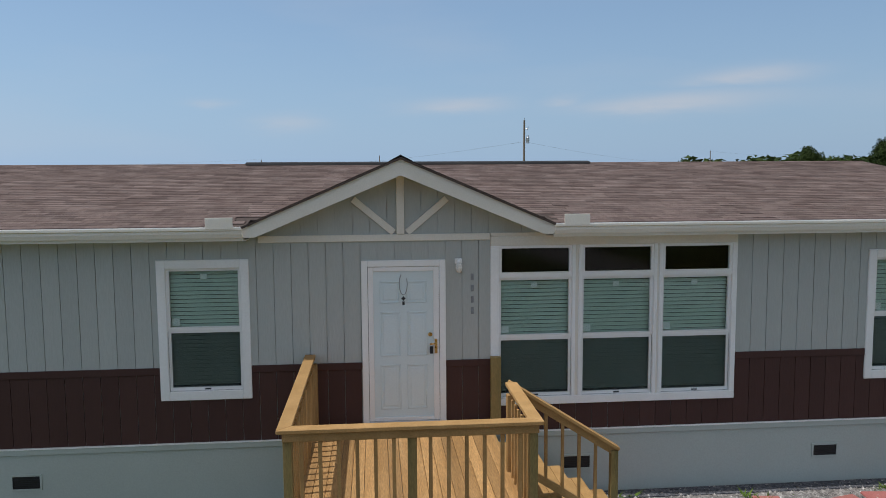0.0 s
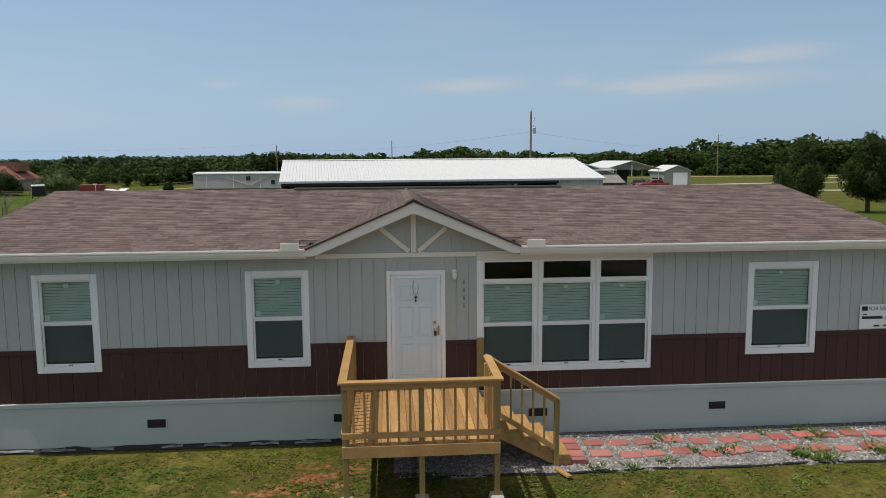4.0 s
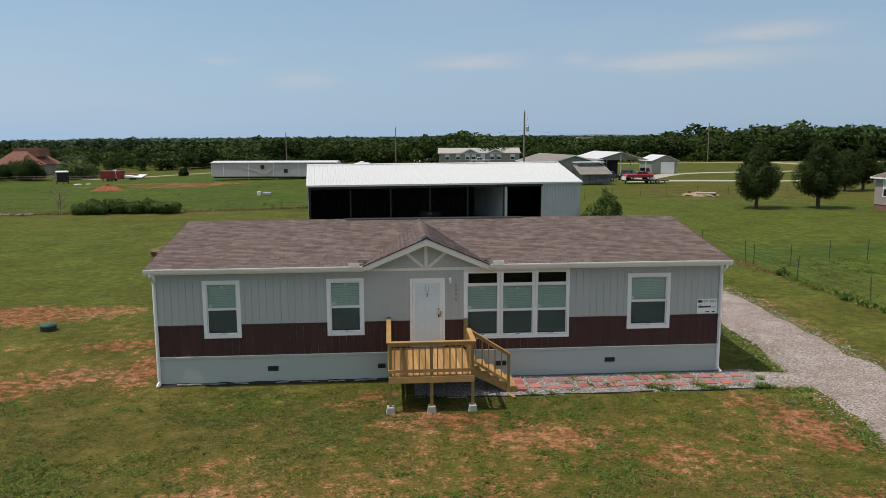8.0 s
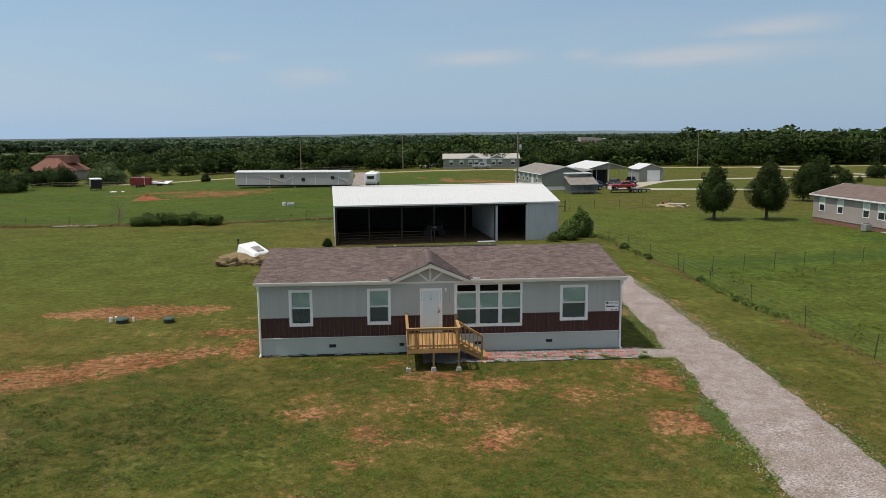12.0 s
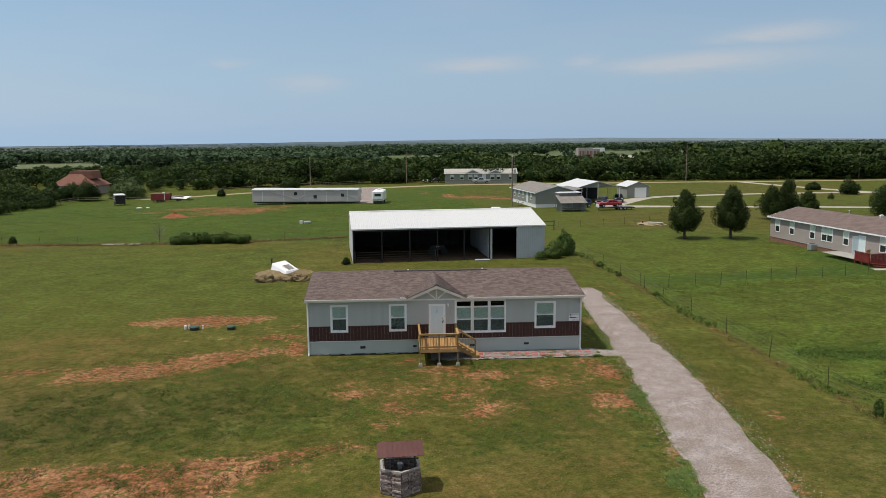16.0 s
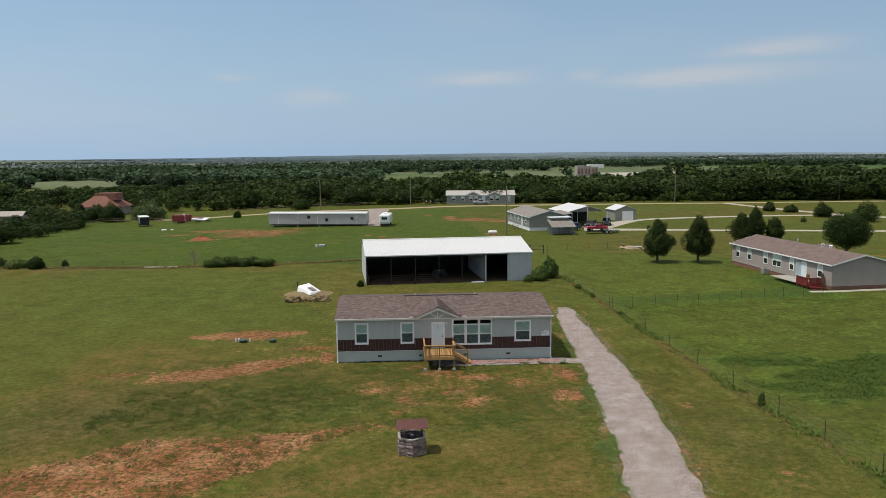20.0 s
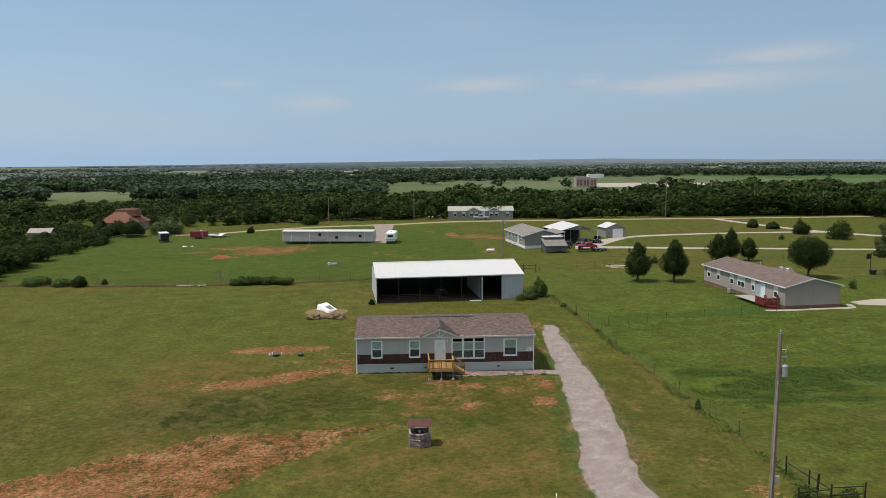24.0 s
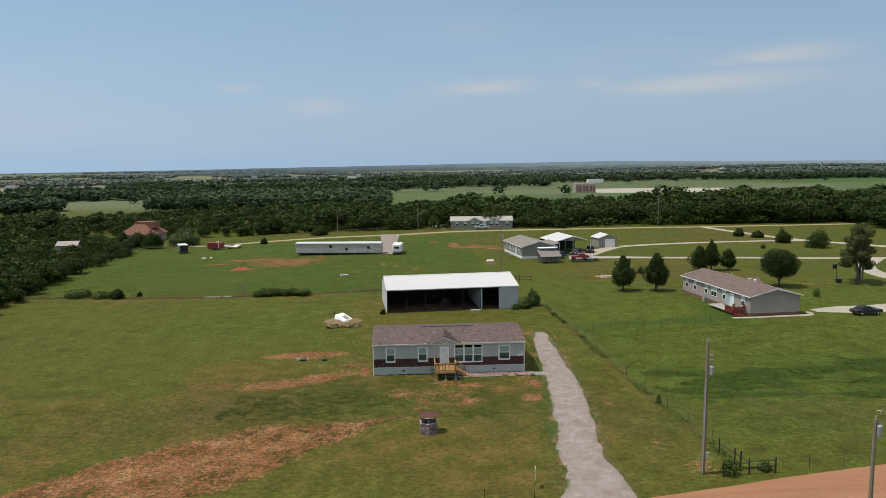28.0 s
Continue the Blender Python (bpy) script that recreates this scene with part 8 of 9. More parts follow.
# ---- trees ----
def leaf_cloud(blobs, n, size, seed, jitter=0.5):
    """Small leaf sprays spread near the surface of a set of lobes: verts, faces and the lobes' rounded normals."""
    r = np.random.RandomState(seed)
    B = np.array(blobs, float)
    vol = (B[:, 3] * B[:, 4] * B[:, 5]) ** (2 / 3)
    pick = r.choice(len(B), n, p=vol / vol.sum())
    d = r.normal(size=(n, 3))
    d /= np.linalg.norm(d, axis=1, keepdims=True)
    rad = 0.55 + 0.5 * r.rand(n, 1) ** 0.6
    c = B[pick, :3] + d * rad * B[pick, 3:6]
    out = d * (1 / B[pick, 3:6])
    out /= np.linalg.norm(out, axis=1, keepdims=True)
    nrm = out + jitter * r.normal(size=(n, 3))
    nrm /= np.linalg.norm(nrm, axis=1, keepdims=True)
    t = np.cross(nrm, r.normal(size=(n, 3)))
    t /= np.linalg.norm(t, axis=1, keepdims=True)
    b = np.cross(nrm, t)
    s = size * (0.6 + 0.8 * r.rand(n, 1))
    V = np.stack([c - (0.8 * t + 0.5 * b) * s, c + (0.8 * t - 0.5 * b) * s, c + 0.9 * b * s - 0.3 * nrm * s], 1)
    V[:, :, 2] = np.maximum(V[:, :, 2], 0.03)
    F = np.arange(3 * n).reshape(-1, 3)
    round_ = out + np.array((0, 0, 0.15)) + 0.22 * r.normal(size=(n, 3))
    round_ /= np.linalg.norm(round_, axis=1, keepdims=True)
    return V.reshape(-1, 3), F, np.repeat(round_, 3, axis=0)


def crown_blobs(kind, h, w, seed):
    r = random.Random(seed)
    out = []
    if kind == "oval":       # dense upright crown close to the ground
        for k in range(34):
            u = k / 33
            rr = w / 2 * (0.62 + 0.38 * u / 0.22 if u < 0.22 else (1 - (u - 0.22) / 0.86) ** 0.72)
            a = k * 2.4
            q = w * 0.17 * (1 - 0.45 * u) * r.uniform(0.75, 1.3)
            out.append((math.cos(a) * max(rr - q * 0.7, 0) * r.uniform(0.75, 1.15), math.sin(a) * max(rr - q * 0.7, 0) * r.uniform(0.75, 1.15), h * (0.25 + 0.65 * u), q, q, q * r.uniform(0.9, 1.5)))
            out.append((math.cos(a + 1) * rr * 0.4, math.sin(a + 1) * rr * 0.4, h * (0.25 + 0.6 * u), q * 1.2, q * 1.2, q * 1.2))
        for k in range(7):
            d_ = r.uniform(0, 0.34)
            a = r.uniform(0, 6.28)
            out.append((math.cos(a) * d_ * w, math.sin(a) * d_ * w, h * r.uniform(0.86, 0.94) * (1 - 0.45 * d_), w * 0.07, w * 0.07, h * r.uniform(0.07, 0.12)))
    elif kind == "round":
        for k in range(30):
            z = 1 - 2 * (k + 0.5) / 30
            a = k * 2.4
            q = w * r.uniform(0.15, 0.22)
            rr = (w / 2 - q) * math.sqrt(1 - z * z) * r.uniform(0.75, 1.1)
            out.append((math.cos(a) * rr, math.sin(a) * rr, h * (0.60 + 0.26 * z), q, q, q * 0.8))
    elif kind == "bush":
        for k in range(18):
            a = k * 2.4
            u = (k + 0.5) / 18
            q = w * r.uniform(0.14, 0.2)
            rr = (w / 2 - q) * math.sqrt(u)
            zz = max(q * 0.7, (h - q) * max(0.05, 1 - u) ** 0.33 * r.uniform(0.7, 1.05))
            out.append((math.cos(a) * rr, math.sin(a) * rr, zz * 0.6, q, q, max(zz * 0.55, q)))
    elif kind == "open":     # tall, gappy
        for k in range(22):
            u = k / 21
            a = k * 2.4 + r.uniform(-0.4, 0.4)
            q = w * r.uniform(0.09, 0.17)
            rr = w / 2 * (0.9 - 0.5 * u) * r.uniform(0.3, 1.0)
            out.append((math.cos(a) * rr, math.sin(a) * rr, h * (0.30 + 0.66 * u), q, q, q * 0.75))
    return out


def make_tree(name, m, kind, h, w, leaf, label, category="tree", group="", n=2600, size=0.16, seed=1, trunk=True):
    t = thing(name, m, label, category, group)
    rnd = random.Random(seed)
    blobs = crown_blobs(kind, h, w, seed)
    if trunk:
        bm = bm_new()
        pts = [Vector((0, 0, -0.1))]
        top = h * (0.75 if kind in ("oval", "open") else 0.6)
        for k in range(1, 6):
            pts.append(Vector((rnd.uniform(-0.04, 0.04) * h * k / 6, rnd.uniform(-0.04, 0.04) * h * k / 6, top * k / 5)))
        r0 = h * 0.026 + 0.03
        for k in range(5):
            tube(bm, pts[k], pts[k + 1], r0 * (1 - k * 0.17), r0 * (1 - (k + 1) * 0.17), 8, caps=k in (0, 4))
        for b in blobs[::3]:
            s = pts[min(4, max(1, int(b[2] / h * 5) - 1))]
            tube(bm, s, (b[0] * 0.9, b[1] * 0.9, b[2]), r0 * 0.35, r0 * 0.1, 5, caps=False)
        part("trunk", bm, BARK, t)
    part("crown", soup("crown", *leaf_cloud(blobs, 2 * n, 0.8 * size, seed)), leaf, t)
    return t


OLIVELEAF = leafy("olive_pine_leaves", (0.055, 0.070, 0.026), (0.100, 0.115, 0.045))


def near_trees():
    make_tree("pear_tree", pose(47.0, 54.6, gz1(47, 54.6)), "oval", 7.2, 5.0, LEAF_C, "dense dark green upright tree in pasture", group="pasture trees", n=16000, size=0.105, seed=3)
    make_tree("pear_tree", pose(53.2, 53.4, gz1(53.2, 53.4)), "oval", 7.7, 5.5, LEAF_C, "dense dark green tree with a ragged top", group="pasture trees", n=16000, size=0.105, seed=8)
    for x, y, h, w, seed in ((71.8, 78.5, 6.0, 5.2, 5), (74.9, 79.2, 7.2, 4.6, 6), (79.0, 79.5, 5.0, 4.2, 12)):
        make_tree("cedar_tree", pose(x, y, gz1(x, y)), "oval", h, w, LEAF_C, "dark green tree rising behind a house roof", group="house trees", n=8000, size=0.12, seed=seed)
    make_tree("shade_tree", pose(79.0, 55.7, gz1(79, 55.7)), "round", 7.7, 8.2, LEAF_A, "round shade tree with a short trunk", group="house trees", n=14000, size=0.12, seed=7)
    make_tree("pine_tree", pose(96.2, 57.4, gz1(96, 57)), "open", 12.2, 9.6, OLIVELEAF, "tall open tree with gaps in its crown", group="house trees", n=5200, size=0.18, seed=9)
    make_tree("pine_tree", pose(98.6, 60.5, gz1(98, 60)), "open", 9.8, 6.5, OLIVELEAF, "tall open tree with gaps in its crown", group="house trees", n=3200, size=0.18, seed=10)
    for k, (x, y, h, w) in enumerate(((114.8, 153, 3.3, 3.9), (119.0, 148.5, 2.9, 4.6), (119.2, 132.0, 5.0, 5.8), (122.2, 118.3, 6.5, 7.9))):
        make_tree("juniper", pose(x, y, gz1(x, y)), "bush", h, w, LEAF_C, "rounded dark juniper beside a drive", "shrub", "junipers by the drive", 2600, 0.2, 20 + k, False)
    for k, (x, y, h, w, lf, lab) in enumerate(((25.0, 39.8, 2.5, 2.7, LEAF_D, "green shrub growing against a barn corner"), (26.9, 41.8, 3.4, 2.9, LEAF_D, "leafy sapling beside a barn"), (23.2, 38.6, 1.5, 1.7, LEAF_D, "low shrub against a barn wall"),
                                               (0.2, 37.4, 1.1, 1.2, LEAF_A, "dark weed clump at a barn corner"), (80.0, 43.6, 2.2, 1.8, LEAF_D, "small spiky shrub on grass"), (29.9, -33.1, 1.7, 1.9, LEAF_D, "pale flowering shrub at a fence corner"), (33.0, -32.6, 1.0, 1.4, LEAF_D, "low shrub by a fence post"),
                                               (-43.5, 170, 2.6, 2.8, LEAF_A, "round green bush by a dirt road"), (-26.5, 189, 5.0, 7.0, LEAF_B, "broad green bush by a dirt road"), (-72.5, 178, 7.8, 12.0, LEAF_P, "broad pale green tree beside a field"), (-101.5, 175, 5.0, 6.0, LEAF_P, "pale green tree beside a field"), (-81.5, 172, 7.0, 8.5, LEAF_A, "dark green tree beside a field"),
                                               (-88, 173, 5.4, 6.0, LEAF_A, "dark green tree at a field corner"), (-96, 183, 5.0, 6.5, LEAF_A, "dark green tree before a house"), (-89.5, 182, 5.2, 6.4, LEAF_A, "dark green tree before a house"), (-102, 180, 4.4, 7.0, LEAF_B, "green tree before a house"), (64.5, 193.5, 5.5, 6, LEAF_A, "dark round bush before the woods"), (-52.0, 58.6, 2.5, 2.9, LEAF_A, "dark bush at a field edge"), (-55.4, 60.0, 2.0, 4.4, LEAF_D, "low green bush at a field edge"),
                                               (-60.6, 61.4, 2.3, 5.6, LEAF_D, "low green bush at a field edge"), (-48.3, 60.4, 1.3, 1.4, LEAF_A, "tiny bush at a field edge"), (30.5, -14.2, 1.2, 0.6, LEAF_D, "tall weeds at a fence post"), (29.3, 27.0, 0.6, 0.8, LEAF_D, "weeds along a fence"), (28.9, 33.0, 0.8, 1.1, LEAF_D, "weeds along a fence"),
                                               (57.5, 76.5, 2.0, 2.2, LEAF_A, "small bush along a fence"), (29.5, 10.2, 0.4, 0.7, LEAF_D, "weeds along a fence"), (29.7, 16.6, 0.6, 0.9, LEAF_D, "weeds along a fence"), (106, 118, 1.8, 1.8, LEAF_A, "small bush on mown grass"))):
        make_tree("shrub", pose(x, y, gz1(x, y)), "bush", h, w, lf, lab, "shrub", "shrubs", 240 if w < 1 else 420 if w < 2.3 else int(900 + 320 * w * h) if w < 6 else 4200, 0.07 + 0.016 * w, 40 + k, False)
    # the long weedy clump on the field edge
    t = thing("brush_clump", pose(-20.0, 57.6, 0), "long clump of green brush at the field edge", "shrub")
    r = random.Random(4)
    blobs = [(-4.8 + 9.6 * k / 17, r.uniform(-0.7, 0.7), r.uniform(0.5, 0.85), 0.9, 0.7, r.uniform(0.5, 0.95)) for k in range(18)]
    part("leaves", soup("leaves", *leaf_cloud(blobs, 14000, 0.10, 77)), LEAF_D, t)
    # a bare sapling
    t = thing("bare_sapling", pose(-27.6, 59.5, 0), "leafless grey sapling at the field edge", "tree")
    bm = bm_new()
    for k in range(16):
        a = k * 2.4
        z = 0.3 + 0.1 * k
        tube(bm, (0, 0, z), (math.cos(a) * (1.3 - 0.03 * k), math.sin(a) * (1.3 - 0.03 * k), z + 1.1), 0.03, 0.008, 4, caps=False)
        tube(bm, (math.cos(a) * 0.6, math.sin(a) * 0.6, z + 0.52), (math.cos(a + 0.6) * 1.2, math.sin(a + 0.6) * 1.2, z + 1.5), 0.015, 0.006, 4, caps=False)
    tube(bm, (0, 0, 0), (0.1, 0, 2.7), 0.06, 0.015, 6)
    part("branches", bm, POLEW, t)


near_trees()


def in_woods(x, y):
    """Where the near woods stand."""
    edge = 200 + 6 * (vnoise(x, x * 0, 22, 4) - 0.5) * 2
    edge = np.where(x < -20, edge - 0.0 + 0.02 * (x + 20), edge)
    belt = (y > edge) & (y < 312 - 26 * smooth01(20, 60, -x - 60) - 10 * smooth01(60, 140, x) + 22 * (vnoise(x, y, 70, 6) - 0.5) * 2)
    left_edge = -84 - 0.06 * (y - 130) + 5 * (vnoise(y, y * 0, 18, 8) - 0.5) + np.where(y < 60, (60 - y) * 0.06, 0)
    left = (x < left_edge) & (y > -20) & (y < 278 + 14 * (vnoise(x, y, 50, 16) - 0.5) - 30 * smooth01(120, 160, -x)) & ~((x > -112) & (x < -80) & (y > 176) & (y < 206))
    right = (x > 175) & (y > 120) & (y < 312)
    return belt & (x > -110) | left | right


def build_woods():
    r = np.random.RandomState(11)
    kinds, front = [], []
    for k in range(6):
        h = 1.0
        blobs = crown_blobs("round", 1.0, (0.95, 0.8, 0.88)[k % 3], 60 + k)
        blobs = [(b[0], b[1], b[2] * (1.0, 0.92, 1.06)[k % 3], *b[3:]) for b in blobs]
        blobs += [(0, 0, 0.35, 0.3, 0.3, 0.28), (0.15, -0.1, 0.22, 0.25, 0.25, 0.2)]
        kinds.append(leaf_cloud(blobs, 240, 0.076, 90 + k, 0.4))
        front.append(leaf_cloud(blobs, 640, 0.05, 95 + k, 0.4))
    simple = []
    for k in range(5):
        simple.append(leaf_cloud(crown_blobs("round", 1.0, 1.1, 80 + k) + [(0, 0, 0.3, 0.4, 0.4, 0.3)], 96, 0.13, 70 + k, 0.35))

    def plant(name, spots, heights, templates, material, label, category, split=1):
        """Trees merged by material into woods, one object each."""
        for q in range(split):
            Vs, Fs, Ns, base = [], [], [], 0
            for i in range(q, len(spots), split):
                x, y = spots[i]
                V, F, N = templates[r.randint(len(templates))]
                a = r.rand() * 6.28
                c, s = math.cos(a), math.sin(a)
                h = heights[i]
                w = h * (1.15 + 0.5 * r.rand())
                P = np.stack([(V[:, 0] * c - V[:, 1] * s) * w + x, (V[:, 0] * s + V[:, 1] * c) * w + y, V[:, 2] * h + gz1(x, y) - 0.1], 1)
                Vs.append(P)
                Ns.append(np.stack([N[:, 0] * c - N[:, 1] * s, N[:, 0] * s + N[:, 1] * c, N[:, 2]], 1))
                Fs.append(F + base)
                base += len(P)
            tagged(part(name, soup(name, np.concatenate(Vs), np.concatenate(Fs), np.concatenate(Ns)), material if not isinstance(material, list) else material[q]), label, category, kind="stuff")
    # near woods on a jittered lattice
    gx, gy = np.meshgrid(np.arange(-260, 400, 5.8), np.arange(-20, 365, 5.8))
    px, py = (gx + r.uniform(-2.6, 2.6, gx.shape)).ravel(), (gy + r.uniform(-2.6, 2.6, gx.shape)).ravel()
    ok = in_woods(px, py)
    px, py = px[ok], py[ok]
    h = 3.9 + 4.4 * r.rand(len(px)) ** 1.3 + 2.8 * (vnoise(px, py, 40, 3) - 0.3)
    hedge = (px > -95) & (py < 150) & (px < -60)
    h = np.where(hedge, 3.4 + 2.6 * r.rand(len(px)), h)
    h = h + 2.4 * smooth01(60, 150, px)
    hx, hy = np.meshgrid(np.arange(-96, -60, 2.6), np.arange(30, 156, 2.6))
    hx, hy = (hx + r.uniform(-1.2, 1.2, hx.shape)).ravel(), (hy + r.uniform(-1.2, 1.2, hy.shape)).ravel()
    keep = (hx < -69.5 - 0.115 * (hy - 45) + 3 * (vnoise(hy, hy * 0, 7, 5) - 0.5)) & (hx > -90 - 0.115 * (hy - 45))
    px, py, h = np.concatenate([px, hx[keep]]), np.concatenate([py, hy[keep]]), np.concatenate([h, 2.4 + 2.4 * r.rand(keep.sum())])
    near = (py < 330) & (np.abs(px) < 420)
    spots = np.stack([px, py], 1)
    tall = np.interp(px, [-200, -78, -20, 20, 90, 130], [0.68, 0.64, 0.78, 0.86, 0.84, 0.97])
    h = h * np.where(py > 100, tall, 1.0) * (0.72 + 0.56 * vnoise(px, py, 17, 31))
    edge_row = near & ((py < 214) & (px > -100) | (px > -94) & (py < 160))
    plant("woods", spots[near & ~edge_row], h[near & ~edge_row], kinds, [LEAF_A, LEAF_B, LEAF_E], "dense belt of dark green broadleaf woods", "woods", 3)
    plant("woodland_edge", spots[edge_row], h[edge_row] * 0.97, front, [LEAF_A, LEAF_B, LEAF_E], "dark green broadleaf trees along the edge of woods", "woods", 3)
    # undergrowth along the front of the belt
    ux = r.uniform(-60, 300, 330)
    uy = 199 + 4 * r.rand(330)
    plant("undergrowth", np.stack([ux, uy], 1), 1.5 + 2.2 * r.rand(330), simple, LEAF_B, "low brush along the edge of the woods", "brush")
    # far woods across the plain: long stretched patches with open fields between
    n = 30000
    y = 330 * (4200 / 330) ** r.rand(n)
    x = r.uniform(-1, 1, n) * (y * 0.72 + 130) + 0.05 * y
    lx, ly = x / (90 + 0.16 * y), np.log(y) * 9.0
    patch = vnoise(lx, ly, 1.0, 71) * 0.65 + vnoise(lx * 2.3, ly * 2.1, 1.0, 72) * 0.35
    b = x / (y + 90)
    left, middle, right = b < -0.1, (b >= -0.1) & (b < 0.2), b >= 0.2
    wig = 40 * (vnoise(x, x * 0, 90, 23) - 0.5)
    keep = left & (y > 500 + wig) & (y < 690 + wig) & (patch > 0.36)
    keep |= left & (b > -0.37) & (y > 690 + wig) & (y < 1450) & (patch > 0.54)
    keep |= (b >= -0.1) & (b < -0.014) & (y > 300) & (y < 720 + wig) & (patch > 0.3)
    keep |= left & (b <= -0.37) & (y > 1250) & (y < 1500) & (patch > 0.5)
    keep |= left & (b > -0.31) & (y < 520) & (patch > 0.47 + 0.5 * (b + 0.1))
    keep |= left & (b > -0.32) & (y < 400) & (vnoise(x, y, 24, 61) > 0.5)
    keep |= left & (b <= -0.32) & (y < 480) & (vnoise(x, y, 30, 62) > 0.86)
    keep |= middle & (y > 655 + wig) & (y < 735 + wig) & (patch > 0.28)
    keep |= middle & (y > 735) & (y < 890) & (patch > 0.6)
    keep |= middle & (np.abs(y - 585 - 60 * b) < 5) & (b < 0.12) & (vnoise(x, y, 30, 27) > 0.45)
    keep |= middle & (y > 1350) & (y < 1600) & (patch > 0.5)
    keep |= right & (y > 775 + wig) & (y < 890 + wig)
    keep |= right & (b < 0.37) & (y > 1000) & (y < 1900) & (patch > 0.53)
    keep |= right & (b >= 0.37) & (y > 1850) & (y < 2000) & (patch > 0.45)
    keep |= (y > 900) & (y < 2000) & (patch > 0.71)
    keep |= (y >= 2000) & (patch > 0.64)
    keep |= (y > 420) & (vnoise(x, y, 7, 29) > 0.965 - 0.03 * (y > 700))
    yard = (x > 130) & (x < 320) & (y > 440) & (y < 660)
    keep &= ~yard
    spots = np.stack([x, y], 1)[keep]
    mid = spots[:, 1] < 1000
    plant("far_woods", spots[mid][:4200], 5.0 + 3.6 * r.rand(mid.sum()), simple, FARLEAF, "dark woods between fields on the plain", "woods")
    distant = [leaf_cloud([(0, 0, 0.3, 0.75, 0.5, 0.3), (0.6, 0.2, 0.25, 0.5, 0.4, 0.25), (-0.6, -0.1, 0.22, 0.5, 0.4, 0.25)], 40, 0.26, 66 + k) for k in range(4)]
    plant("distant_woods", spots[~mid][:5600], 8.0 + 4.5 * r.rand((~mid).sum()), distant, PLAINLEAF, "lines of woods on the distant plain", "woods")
    for k in range(46):
        yy = 700 + 1900 * r.rand()
        xx = r.uniform(-0.6, 0.65) * yy
        b = part("farm_building", box_of(-5 - 5 * r.rand(), -4, -1, 6 + 6 * r.rand(), 4, 3.5 + 2 * r.rand()), (VINYL, GALV, TAUPE)[k % 3])
        b.matrix_basis = pose(xx, yy, gz1(xx, yy), 0, 0, r.uniform(-10, 10))
        tagged(b, "small pale farm building far across the plain", "building", "far farm buildings")


build_woods()


# ---- grass tufts and weeds ----
def tufts(name, px, py, hgt, material, label, seed, blades=4, spread=0.05, lean=1.6, flat=0.42):
    """Small fans of tapered blades standing on the ground, as one object."""
    r = np.random.RandomState(seed)
    n = len(px)
    k = n * blades
    bx, by = np.repeat(px, blades) + r.normal(size=k) * spread, np.repeat(py, blades) + r.normal(size=k) * spread
    h = np.repeat(hgt, blades) * (0.6 + 0.7 * r.rand(k))
    a = r.rand(k) * 6.283
    w = 0.012 + 0.12 * h
    z = gz(bx, by) + 0.004
    ln_ = lean * h * (0.35 + 0.65 * r.rand(k))
    d = a + 1.5708 + 0.5 * r.normal(size=k)
    h = flat * h
    V = np.stack([np.stack([bx - np.cos(a) * w, by - np.sin(a) * w, z], 1), np.stack([bx + np.cos(a) * w, by + np.sin(a) * w, z], 1),
                  np.stack([bx + np.cos(d) * ln_, by + np.sin(d) * ln_, z + h], 1)], 1).reshape(-1, 3)
    F = np.arange(k * 3).reshape(-1, 3)
    tagged(part(name, soup(name, V, F), material), label, "grass", kind="stuff")


